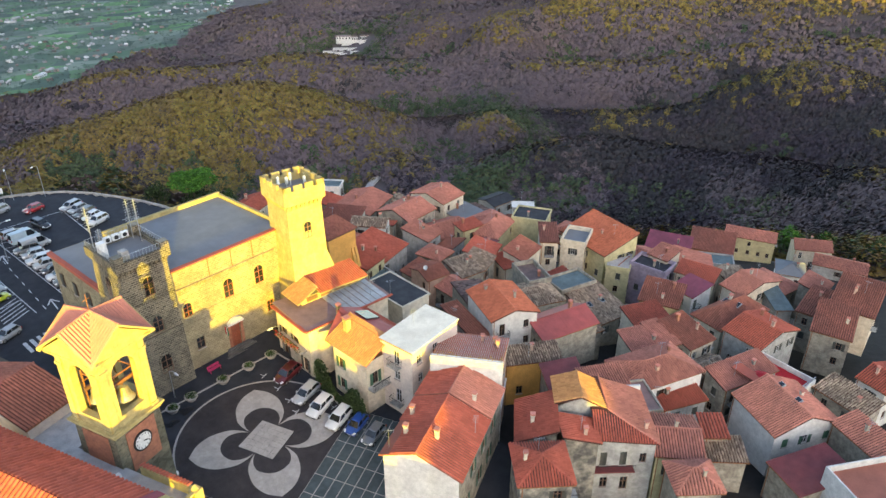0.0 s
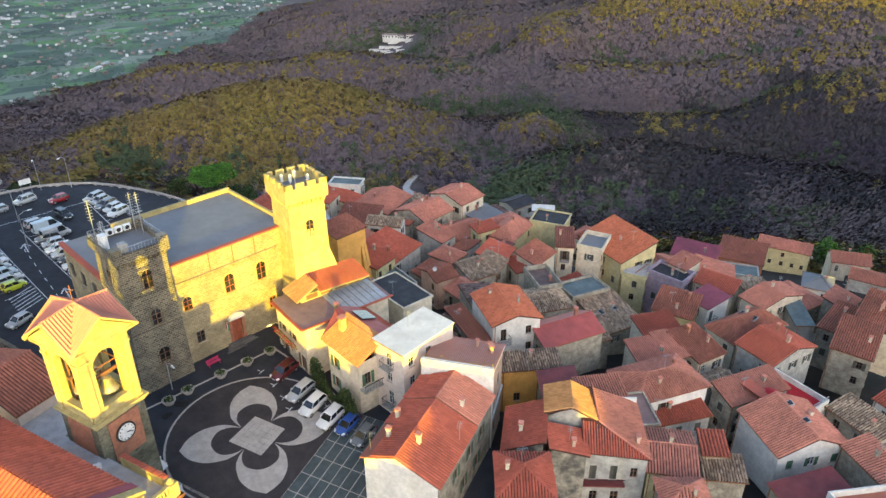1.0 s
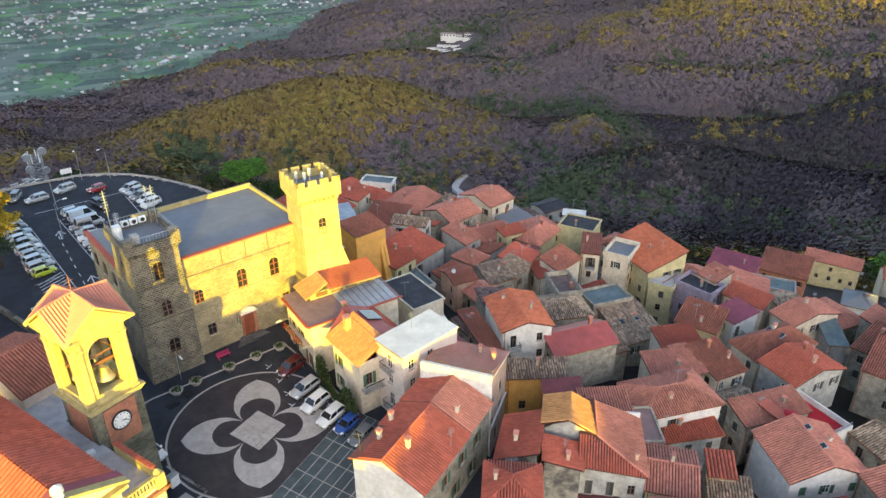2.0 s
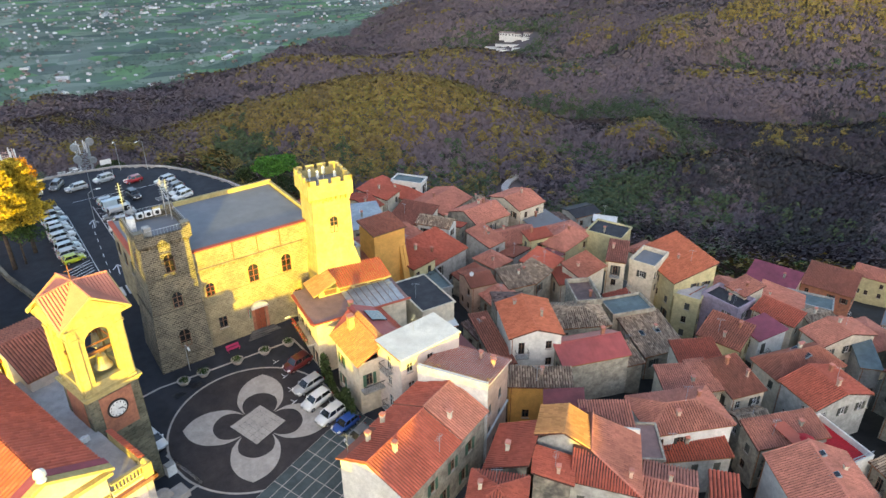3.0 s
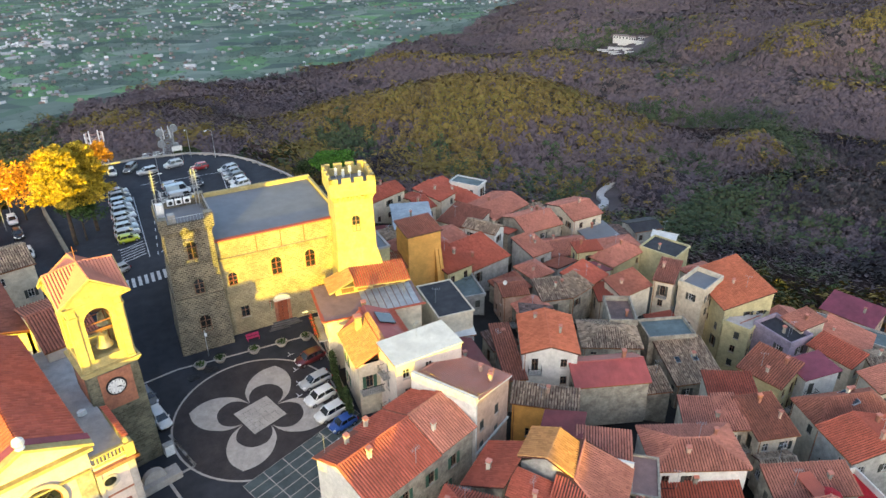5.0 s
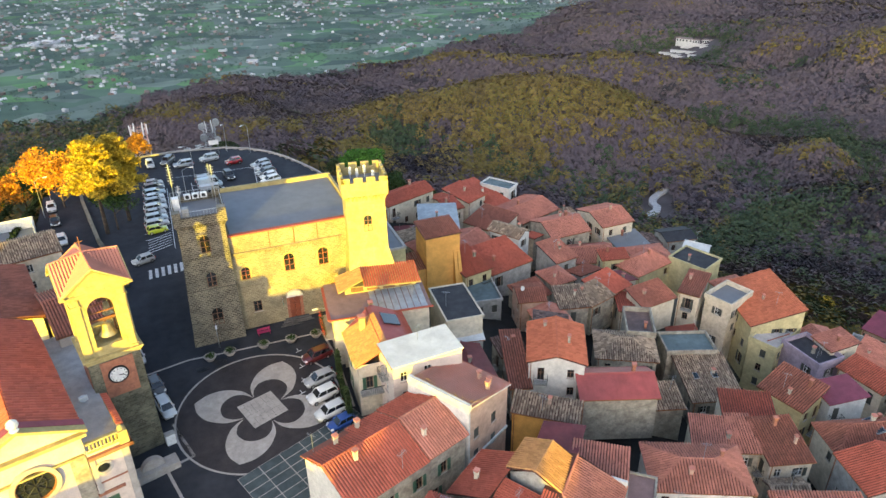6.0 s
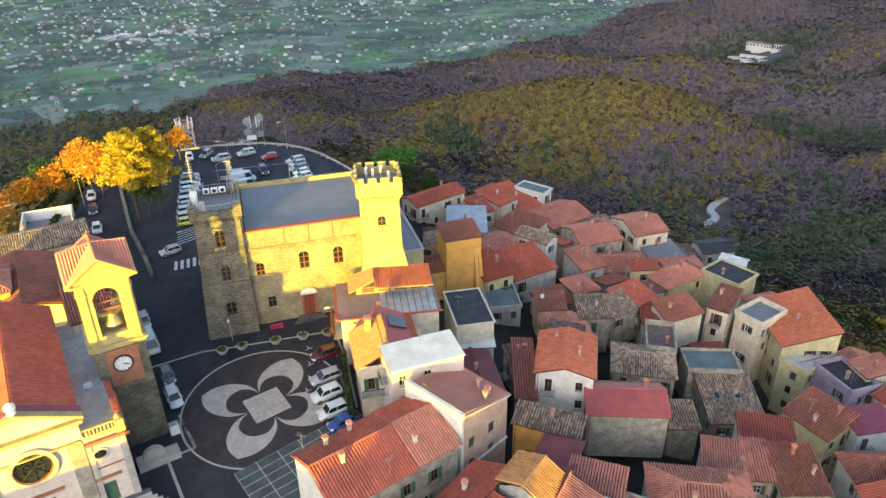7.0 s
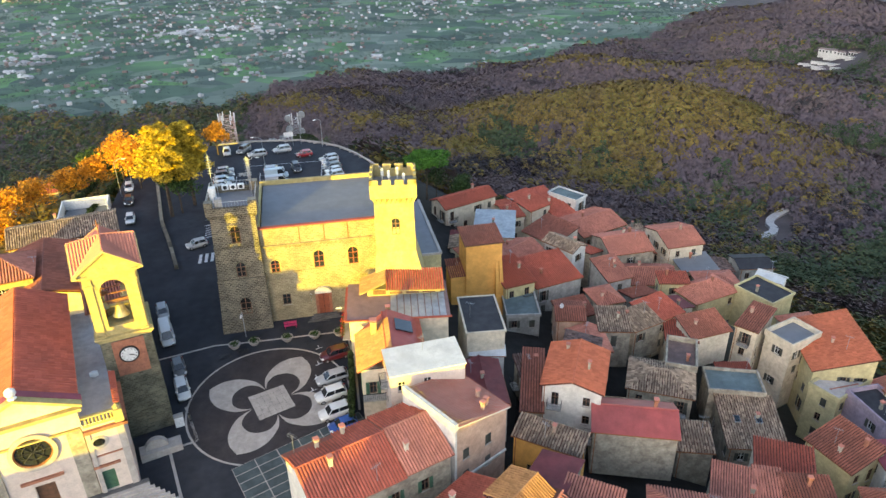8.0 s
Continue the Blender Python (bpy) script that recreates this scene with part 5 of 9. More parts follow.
    for k in range(260):
        p = Vector((-1.3 + rng.uniform(-0.22, 0.25), rng.uniform(0.8, 7.0), 4.9 + rng.uniform(-0.3, 0.55)))
        q = Vector((rng.uniform(-1, 1), rng.uniform(-1, 1), rng.uniform(-1, 1))) * 0.14
        f.face(p, p + q, p + Vector((q.y, -q.z, q.x)))
    put("flowers", f, "redcloth", bal)
    lf = Geo()
    for k in range(300):
        p = Vector((-1.25 + rng.uniform(-0.22, 0.25), rng.uniform(0.8, 7.0), 4.75 + rng.uniform(-0.3, 0.45)))
        q = Vector((rng.uniform(-1, 1), rng.uniform(-1, 1), rng.uniform(-1, 1))) * 0.16
        lf.face(p, p + q, p + Vector((q.y, -q.z, q.x)))
    put("balcony_leaves", lf, "leaf_g", bal)
    aerial(t, 11.2, 1.2, z + 0.3, 2.4, rng)
    chimney(t, 5.2, 0.4, z + 0.3, 1.2, 0.5, "lime")


def orange_roof_house():
    """The house with the stepped orange roof and green shutters beside the parked cars."""
    t = thing("house", "cream house with orange tiled roof and green shutters", "house", at2(10.9, -1.6, 0, -3), "houses of the old village")
    g = Geo()
    z = 7.5
    wall_face(g, 6.6, z + 3, [(1.0, 7.2, 1.9, 8.8), (1.0, 4.0, 1.9, 5.6)], Matrix.Translation((0.4, 2.2, -3)) @ Matrix.Rotation(radians(270), 4, 'Z'))
    wall_face(g, 8.0, z + 3, [(0.9, 6.8, 1.8, 8.6)], Matrix.Translation((0.4, -4.4, -3)))
    wall_face(g, 8.0, z + 3, [], Matrix.Translation((8.4, 5.2, -3)) @ Matrix.Rotation(radians(180), 4, 'Z'))
    wall_face(g, 9.6, z + 3, [], Matrix.Translation((8.4, -4.4, -3)) @ Matrix.Rotation(radians(90), 4, 'Z'))
    put("wall", g, "cream", t)
    for y, zz in ((1.2, 4.2), (1.2, 1.0)):
        window(t, Matrix.Translation((0.4, y, zz)) @ Matrix.Rotation(radians(270), 4, 'Z'), 0.9, 1.6, 1, "wood", "shut_g")
    window(t, Matrix.Translation((1.3, -4.4, 3.8)), 0.9, 1.8, 1, "wood", "shut_g")
    rng = random.Random(12)
    r, r2, s = Geo(), Geo(), Geo()
    tiles(r, (0, 3.4, z), (0, -4.8, z), (4.4, 5.4, z + 2.2), (3.6, -4.8, z + 1.9), rng, 0.3, 0.5, 0.09)
    tiles(r2, (8.6, -4.8, z + 0.2), (8.6, 5.4, z + 0.2), (3.6, -4.8, z + 1.9), (4.4, 5.4, z + 2.2), rng, 0.3, 0.5, 0.09)
    s.prism([(0, -4.8, z - 0.12), (0, 3.4, z - 0.12), (4.4, 5.4, z + 2.08), (3.6, -4.8, z + 1.78)], [(0, -4.8, z), (0, 3.4, z), (4.4, 5.4, z + 2.2), (3.6, -4.8, z + 1.9)])
    s.prism([(8.6, -4.8, z + 0.08), (3.6, -4.8, z + 1.78), (4.4, 5.4, z + 2.08), (8.6, 5.4, z + 0.08)], [(8.6, -4.8, z + 0.2), (3.6, -4.8, z + 1.9), (4.4, 5.4, z + 2.2), (8.6, 5.4, z + 0.2)])
    rf = put("roof", r, "tile_sand", t)
    put("back_slope", r2, "tile_a", rf)
    put("roof_deck", s, "sheet_red", rf)
    w = Geo()
    w.prism([(5.2, 1.0, z + 1.75), (7.4, 1.0, z + 0.95), (7.4, 3.4, z + 1.0), (5.2, 3.4, z + 1.85)], [(5.2, 1.0, z + 1.95), (7.4, 1.0, z + 1.15), (7.4, 3.4, z + 1.2), (5.2, 3.4, z + 2.05)])
    put("skylight", w, "glass", rf)
    chimney(t, 2.4, 1.6, z + 1.3, 1.6, 0.75, "lime")
    b = Geo()
    b.box(0.4, -5.6, 3.5, 7.0, -4.4, 3.68)
    bal = put("balcony", b, "grey", t)
    i = Geo()
    for k in range(28):
        i.tube((0.45 + 0.24 * k, -5.55, 3.68), (0.45 + 0.24 * k, -5.55, 4.6), 0.02, 4)
    i.box(0.4, -5.6, 4.6, 7.0, -5.5, 4.66)
    put("railing", i, "iron", bal)


def pink_house():
    """Tall pink house with a faded red single slope and a white parapet along its high edge."""
    t = thing("house", "tall pink house with a faded red single-slope roof", "house", at2(19.6, -20.2, 0, 30), "houses of the old village")
    w, d, z = 7.9, 8.2, 7.6
    g = Geo()
    hol = [(1.2, 13.0, 2.1, 14.4), (4.6, 13.0, 5.5, 14.4), (1.2, 9.8, 2.1, 11.2), (4.6, 9.8, 5.5, 11.2), (3.0, 6.6, 3.9, 8.2)]
    wall_face(g, w, z + 9, hol, Matrix.Translation((0, 0, -9)))
    wall_face(g, d, z + 9, [], Matrix.Translation((w, 0, -9)) @ Matrix.Rotation(radians(90), 4, 'Z'))
    wall_face(g, d, z + 11.2, [(3.0, 15.5, 3.8, 16.7)], Matrix.Translation((0, d, -9)) @ Matrix.Rotation(radians(270), 4, 'Z'))
    wall_face(g, w, z + 9, [], Matrix.Translation((w, d, -9)) @ Matrix.Rotation(radians(180), 4, 'Z'))
    for y in (0, d):
        g.face((0, y, z), (w, y, z), (0, y, z + 2.2))
    put("wall", g, "pink", t)
    for a, b, c, e in hol:
        window(t, Matrix.Translation((a, 0, b - 9)), c - a, e - b, 2, "wood")
    r, s, p = Geo(), Geo(), Geo()
    tiles(r, (w + 0.3, -0.3, z), (w + 0.3, d + 0.3, z), (0.2, -0.3, z + 1.8), (0.2, d + 0.3, z + 1.8), random.Random(2), 0.25, 0.42, 0.05)
    rf = put("roof", r, "tile_b", t)
    s.prism([(w + 0.3, -0.3, z - 0.14), (w + 0.3, d + 0.3, z - 0.14), (0.2, d + 0.3, z + 1.66), (0.2, -0.3, z + 1.66)], [(w + 0.3, -0.3, z), (w + 0.3, d + 0.3, z), (0.2, d + 0.3, z + 1.8), (0.2, -0.3, z + 1.8)])
    put("roof_deck", s, "white", rf)
    p.box(-0.25, -0.3, z + 1.4, 0.25, d + 0.3, z + 2.3)
    p.box(-0.25, -0.32, -9, 0.02, d + 0.3, z + 1.4)
    put("parapet", p, "white", t)
    for x, y in ((5.9, 1.3), (6.3, 3.0), (5.0, 0.9)):
        chimney(t, x, y, z + 1.8 * (1 - x / w), 0.9, 0.35, "pink")
    pl = Geo()
    rng = random.Random(6)
    for k in range(220):
        q = Vector((0.35 + rng.uniform(-0.3, 0.4), rng.uniform(0, d), z + 1.95 + rng.uniform(-0.15, 0.5)))
        e = Vector((rng.uniform(-1, 1), rng.uniform(-1, 1), rng.uniform(-1, 1))) * 0.14
        pl.face(q, q + e, q + Vector((e.y, -e.z, e.x)))
    put("creeper", pl, "leaf_y", t)
    st = Geo()
    st.box(0, -0.22, 1.2, w, -0.02, 1.45)
    put("moulding", st, "white", t)


def roof_terrace(label, x, y, ang, w, d, z, floor, wall, posts):
    t = thing("house", label, "house", at2(x, y, z, ang), "houses of the old village")
    g = Geo()
    g.box(0, 0, -8, w, d, -0.02)
    put("wall", g, wall, t)
    f = Geo()
    f.box(0.2, 0.2, -0.02, w - 0.2, d - 0.2, 0.03)
    put("floor", f, floor, t)
    p = Geo()
    for q in ((0, 0, w, 0.22), (0, d - 0.22, w, d), (0, 0.22, 0.22, d - 0.22), (w - 0.22, 0.22, w, d - 0.22)):
        p.box(q[0], q[1], -0.02, q[2], q[3], 0.9)
    put("parapet", p, wall, t)
    if posts:
        for k in range(5):
            b = Geo()
            xx = k * (w - 0.5) / 4
            b.box(xx - 0.05, -0.1, 0.9, xx + 0.5, 0.4, 1.5)
            put("post", b, wall, t)
    return t


big_red_house()
ribbed_house()
orange_tower_house()
terrace_corner_house()
orange_roof_house()
pink_house()
house("old house with a dark roof of slipped tiles", 43.5, -3.0, 62, 8.5, 5.5, -0.6, roof='mono', rise=0.6, wall='rubble', tile='tile_dark', h=7, chim=0, seed=90, wins=False)
house("house with faded tiles and a skylight", 25.4, -46.5, 43, 5.0, 5.4, 2.0, roof='hip', rise=1.4, wall='rubble', tile='tile_b', h=9, chim=1, seed=91)
roof_terrace("white roof terrace with brown floor and square posts", 35.3, -59.2, -37, 9.6, 7.5, -1.4, "tile_c", "white", True)
RT = roof_terrace("roof terrace with red floor, red parasols and white parapet", 60.9, -46.9, 77, 8.4, 8.6, -4.6, "redcloth", "white", False)
for _x, _y, _r in ((1.8, 6.3, 1.5), (4.6, 7.0, 1.3)):
    _g = Geo()
    _g.tube((_x, _y, 0), (_x, _y, 2.2), 0.04, 6)
    put("pole", _g, "iron", RT)
    _g = Geo()
    _g.lathe((_x, _y, 2.0), [(_r, 0), (_r * 0.5, 0.3), (0.05, 0.5)], 8)
    put("parasol", _g, "redcloth", RT)
_g = Geo()
for _k in range(40):
    _g.tube((0.1, 0.3 + _k * 0.22, 0.9), (0.1, 0.3 + _k * 0.22, 1.5), 0.015, 4)
_g.box(0.05, 0.2, 1.48, 0.15, 9.2, 1.54)
put("railing", _g, "steel", RT)
_g = Geo()
_g.prism([(3.2, 7.2, 2.0), (8.0, 7.2, 2.3), (8.0, 9.3, 2.4), (3.2, 9.3, 2.1)], [(3.2, 7.2, 2.1), (8.0, 7.2, 2.4), (8.0, 9.3, 2.5), (3.2, 9.3, 2.2)])
put("canopy", _g, "tile_a", RT)

# houses packed into the gaps of the old village
house("house with a salmon tiled roof packed between neighbours", 102.4, -34.4, 74, 9, 8, -11.8, roof='hip', rise=1.4, wall='rubble', tile='tile_b', h=7, chim=0, aer=0, seed=400)
house("house with a salmon tiled roof packed between neighbours", 51.1, 37.9, 120, 9, 8, -4.5, roof='cross', rise=1.8, wall='rubble', tile='tile_b', h=7, chim=1, aer=0, seed=402)
house("house with a salmon tiled roof packed between neighbours", 42.3, 32.7, 103, 9, 8, -2.1, roof='hip', rise=1.6, wall='cream', tile='tile_b', h=7, chim=0, aer=0, seed=404)
house("house with a brown tiled roof packed between neighbours", 49.3, 50.6, 299, 9, 8, -5.6, roof='mono', rise=1.6, wall='cream', tile='tile_c', h=7, chim=0, aer=1, seed=406)
house("house with a salmon tiled roof packed between neighbours", 95.2, -19.4, 27, 9, 8, -11.8, roof='mono', rise=1.6, wall='rubble', tile='tile_b', h=7, chim=1, aer=0, seed=408)
house("house with a salmon tiled roof packed between neighbours", 63.7, 28.5, 347, 9, 8, -7.7, roof='gable', rise=1.7, wall='rubble', tile='tile_b', h=7, chim=1, aer=1, seed=411)
house("house with a salmon tiled roof packed between neighbours", 85.9, 31.1, 171, 8, 7, -8.8, roof='hip', rise=1.3, wall='rubble', tile='tile_b', h=7, chim=0, aer=0, seed=413)
house("old house under worn tan tiles between neighbours", 94.6, -26.9, 70, 7, 6, -9.5, roof='cross', rise=1.4, wall='cream', tile='tile_old', h=7, chim=1, aer=0, seed=418)
house("house with a salmon tiled roof packed between neighbours", 44.9, 12.9, 262, 7, 6, -4.1, roof='gable', rise=1.2, wall='rubble', tile='tile_b', h=7, chim=0, aer=1, seed=422)
house("house with a salmon tiled roof packed between neighbours", 88.7, -7.8, 351, 7, 6, -11.2, roof='cross', rise=1.3, wall='grey', tile='tile_b', h=7, chim=0, aer=0, seed=425)
house("house with a brown tiled roof packed between neighbours", 46.5, 17.3, 8, 6.5, 5, -5.9, roof='mono', rise=1.1, wall='rubble', tile='tile_c', h=7, chim=1, aer=0, seed=429)
house("house with a salmon tiled roof packed between neighbours", 96.1, -39.4, 358, 6.5, 5, -9.1, roof='mono', rise=1.1, wall='rubble', tile='tile_b', h=7, chim=1, aer=1, seed=430)
house("house with a salmon tiled roof packed between neighbours", 89.8, 13.1, 180, 6.5, 5, -7.6, roof='hip', rise=1.3, wall='cream', tile='tile_b', h=7, chim=1, aer=0, seed=433)
house("old house under worn tan tiles between neighbours", 34.0, 49.5, 254, 5.5, 4.5, -4.4, roof='mono', rise=1.0, wall='cream', tile='tile_old', h=7, chim=0, aer=1, seed=434)
house("house with a brown tiled roof packed between neighbours", 65.7, 27.3, 190, 5.5, 4.5, -7.2, roof='mono', rise=1.0, wall='grey', tile='tile_c', h=7, chim=0, aer=1, seed=435)
house("house with a salmon tiled roof packed between neighbours", 103.5, -21.9, 119, 5.5, 4.5, -13.6, roof='mono', rise=1.0, wall='cream', tile='tile_b', h=7, chim=0, aer=0, seed=436)
house("house with a red tiled roof packed between neighbours", 65.1, -1.1, 349, 5.5, 4.5, -8.2, roof='mono', rise=1.0, wall='rubble', tile='tile_a', h=7, chim=0, aer=1, seed=437)
house("old house under dark broken tiles between neighbours", 89.1, 33.5, 80, 5.5, 4.5, -10.9, roof='mono', rise=1.0, wall='grey', tile='tile_dark', h=7, chim=0, aer=0, seed=441)
house("house with a red tiled roof packed between neighbours", 62.8, 39.2, 124, 5.5, 4.5, -6.0, roof='mono', rise=1.0, wall='rubble', tile='tile_a', h=7, chim=1, aer=0, seed=442)
house("lean-to with a maroon sheet roof between houses", 70.7, 17.4, 105, 4.5, 4, -6.5, roof='mono', rise=0.9, wall='cream', tile='sheet_mar', h=7, chim=1, aer=0, seed=445)
house("lean-to with a maroon sheet roof between houses", 39.7, 54.4, 166, 4.5, 4, -6.1, roof='mono', rise=0.9, wall='rubble', tile='sheet_mar', h=7, chim=0, aer=1, seed=446)
house("old house under worn tan tiles between neighbours", 73.2, 49.0, 0, 4.5, 4, -9.0, roof='mono', rise=0.9, wall='grey', tile='tile_old', h=7, chim=1, aer=0, seed=447)
house("house with a brown tiled roof packed between neighbours", 92.3, -17.0, 123, 4.5, 4, -8.7, roof='gable', rise=0.9, wall='rubble', tile='tile_c', h=7, chim=0, aer=0, seed=450)
house("old house under dark broken tiles between neighbours", 32.7, -2.2, 360, 4.5, 4, -0.2, roof='mono', rise=0.9, wall='rubble', tile='tile_dark', h=7, chim=1, aer=1, seed=451)
house("house with a brown tiled roof packed between neighbours", 85.0, 25.9, 310, 5, 3, -10.3, roof='mono', rise=0.7, wall='rubble', tile='tile_c', h=7, chim=0, aer=1, seed=452)
house("house with a brown tiled roof packed between neighbours", 72.3, 45.5, 270, 5, 3, -8.9, roof='gable', rise=0.7, wall='cream', tile='tile_c', h=7, chim=1, aer=0, seed=454)
house("old house under worn tan tiles between neighbours", 67.0, 45.8, 3, 5, 3, -8.5, roof='mono', rise=0.7, wall='rubble', tile='tile_old', h=7, chim=1, aer=1, seed=458)
house("house with a brown tiled roof packed between neighbours", 85.4, -3.4, 182, 5, 3, -9.3, roof='gable', rise=0.8, wall='cream', tile='tile_c', h=7, chim=0, aer=1, seed=459)


# ---- the town hall: hall, stone clock-side tower, square plastered tower ----
def merlons(parent, mat, x0, y0, x1, y1, z, w=0.8, gap=0.7, h=0.9, t=0.4):
    """A row of battlements along one edge."""
    a, b = Vector((x0, y0)), Vector((x1, y1))
    L = (b - a).length
    n = max(1, int(round((L + gap) / (w + gap))))
    step = (L + gap) / n
    d = (b - a).normalized()
    s = Vector((-d.y, d.x)) * t
    for k in range(n):
        p, q = a + d * (k * step), a + d * min(L, k * step + step - gap)
        g = Geo()
        g.prism([(*p, z), (*q, z), (*(q + s), z), (*(p + s), z)], [(*p, z + h), (*q, z + h), (*(q + s), z + h), (*(p + s), z + h)])
        put("merlon", g, mat, parent)


def corbels(parent, mat, x0, y0, x1, y1, z, out, step=0.75, w=0.3, h=0.7):
    a, b = Vector((x0, y0)), Vector((x1, y1))
    L = (b - a).length
    d = (b - a).normalized()
    n = Vector((d.y, -d.x))
    for k in range(int(L / step) + 1):
        p = a + d * min(L - w, k * step)
        q = p + d * w
        g = Geo()
        g.prism([(*p, z), (*q, z), (*(q + n * 0.02), z), (*(p + n * 0.02), z)], [(*p, z + h), (*q, z + h), (*(q + n * out), z + h), (*(p + n * out), z + h)])
        put("corbel", g, mat, parent)


def band(centre, ro, ri, y0, y1, n=32, sz=1.0):
    """A moulded ring lying in the plane of a wall, as one closed piece."""
    g = Geo()
    for k in range(n):
        u = 2 * math.pi * k / n
        for r, y in ((ri, y0), (ro, y0), (ro, y1), (ri, y1)):
            g.v.append((centre[0] + r * math.cos(u), y, centre[1] + sz * r * math.sin(u)))
    for k in range(n):
        i, j = 4 * k, 4 * ((k + 1) % n)
        for e in range(4):
            f = (e + 1) % 4
            g.f.append((i + e, i + f, j + f, j + e))
    return g


def arched_window(parent, m, w, h, sash="redwood", surround="lime", dark=False):
    """An arched window set in the face y = 0 of m: a stone surround, a frame with glazing bars, panes behind."""
    pts = lambda r0, zb: [(-r0, zb)] + [(r0, zb)] + [(r0 * math.cos(a), h - w / 2 + r0 * math.sin(a)) for a in [math.pi * k / 10 for k in range(11)]]
    s = Geo()
    o, i = pts(w / 2 + 0.2, -0.05), pts(w / 2, 0.0)
    n = len(o)
    for k in range(n):
        j = (k + 1) % n
        s.prism([(o[k][0], 0.02, o[k][1]), (o[j][0], 0.02, o[j][1]), (i[j][0], 0.02, i[j][1]), (i[k][0], 0.02, i[k][1])],
                [(o[k][0], -0.1, o[k][1]), (o[j][0], -0.1, o[j][1]), (i[j][0], -0.1, i[j][1]), (i[k][0], -0.1, i[k][1])])
    win = put("window", s, surround, parent, m=m)
    p = Geo()
    p.face(*[(x, -0.02, z) for x, z in i[1:] + i[:1]])
    put("pane", p, "dark" if dark else "glass", win)
    f = Geo()
    for x0, x1, z0, z1 in ((-w / 2, -w / 2 + 0.1, 0, h - w / 2), (w / 2 - 0.1, w / 2, 0, h - w / 2), (-0.06, 0.06, 0, h), (-w / 2, w / 2, 0, 0.1), (-w / 2, w / 2, h * 0.33, h * 0.33 + 0.08), (-w / 2, w / 2, h * 0.66, h * 0.66 + 0.08)):
        f.box(x0, -0.07, z0, x1, -0.03, z1)
    put("window_frame", f, sash, win)
    return win


def town_hall():
    t = thing("town_hall", "castle-like town hall with stone tower and plastered tower", "town hall")
    H = 16.6
    g = Geo()
    x0, x1, y0, y1 = -0.6, 18.0, 17.2, 34.0
    wall_face(g, x1 - x0, H, [(7.4, 1.2, 9.0, 5.2), (2.2, 3.8, 3.4, 5.6)], Matrix.Translation((x0, y0, 0)), 0.35)
    wall_face(g, y1 - y0, H, [], Matrix.Translation((x1, y0, 0)) @ Matrix.Rotation(radians(90), 4, 'Z'))
    wall_face(g, x1 - x0, H, [], Matrix.Translation((x1, y1, 0)) @ Matrix.Rotation(radians(180), 4, 'Z'))
    wall_face(g, y1 - y0, H, [], Matrix.Translation((x0, y1, 0)) @ Matrix.Rotation(radians(270), 4, 'Z'))
    hall = put("hall", g, "facade", t)
    r = Geo()
    r.box(x0 + 0.5, y0 + 0.6, H - 0.3, x1 - 0.5, y1 - 0.5, H - 0.1)
    put("roof", r, "felt", t, "flat grey felted roof")
    e = Geo()
    e.box(x0, y0 - 0.25, H, x1, y0 + 0.55, H + 0.14)
    put("eave_tiles", e, "tile_a", t)
    p = Geo()
    p.box(x0, y1 - 0.5, H - 0.1, x1, y1, H + 0.55)
    p.box(x0 + 0.002, y0 + 0.56, H - 0.1, x0 + 0.35, y1 - 0.5, H + 0.4)
    p.box(x1 - 0.4, y0 + 0.56, H - 0.1, x1, y1 - 0.5, H + 0.4)
    put("parapet", p, "lime", t)
    c = Geo()
    corbels(t, "facade", x0 + 0.4, y0 - 0.001, 15.4, y0 - 0.001, 13.2, 0.28, 0.72, 0.3, 0.55)
    c.box(x0 + 0.3, y0 - 0.3, 13.75, 15.4, y0 - 0.002, 13.95)
    put("moulding", c, "facade", t)
    st = Geo()
    st.box(x0 + 0.3, y0 - 0.12, 9.2, 15.4, y0 - 0.002, 9.4)
    put("string_course", st, "facade", t)
    d = Geo()
    for x in (5.1, 8.6, 12.0):
        d.tube((x, y0 - 0.06, 13.95), (x, y0 - 0.06, H), 0.06, 6)
    put("downpipe", d, "rust", t)
    # openings of the hall
    for x, z, w, h in ((1.2, 9.5, 1.25, 2.0), (7.5, 9.6, 1.5, 2.8), (12.5, 9.6, 1.5, 2.8)):
        arched_window(t, Matrix.Translation((x, y0, z)), w, h)
    window(t, Matrix.Translation((x0 + 2.2, y0, 3.8)), 1.2, 1.8, 0, "wood")
    window(t, Matrix.Translation((13.2, y0 - 0.2, 4.4)), 1.1, 1.7, 0, "redwood")
    dr = Geo()
    dr.box(x0 + 7.4, y0 + 0.24, 1.2, x0 + 8.17, y0 + 0.32, 5.2)
    dr.box(x0 + 8.21, y0 + 0.24, 1.2, x0 + 9.0, y0 + 0.32, 5.2)
    for k in range(2):
        for j in range(3):
            dr.box(x0 + 7.52 + 0.8 * k, y0 + 0.2, 1.5 + 1.2 * j, x0 + 8.05 + 0.8 * k, y0 + 0.24, 2.5 + 1.2 * j)
    put("door", dr, "redwood", t, "tall red-brown panelled door")
    ds = Geo()
    ds.box(x0 + 7.0, y0 - 0.14, 1.2, x0 + 7.4, y0 - 0.002, 5.3)
    ds.box(x0 + 9.0, y0 - 0.14, 1.2, x0 + 9.4, y0 - 0.002, 5.3)
    put("door_surround", ds, "brickp", t)
    lu = Geo()
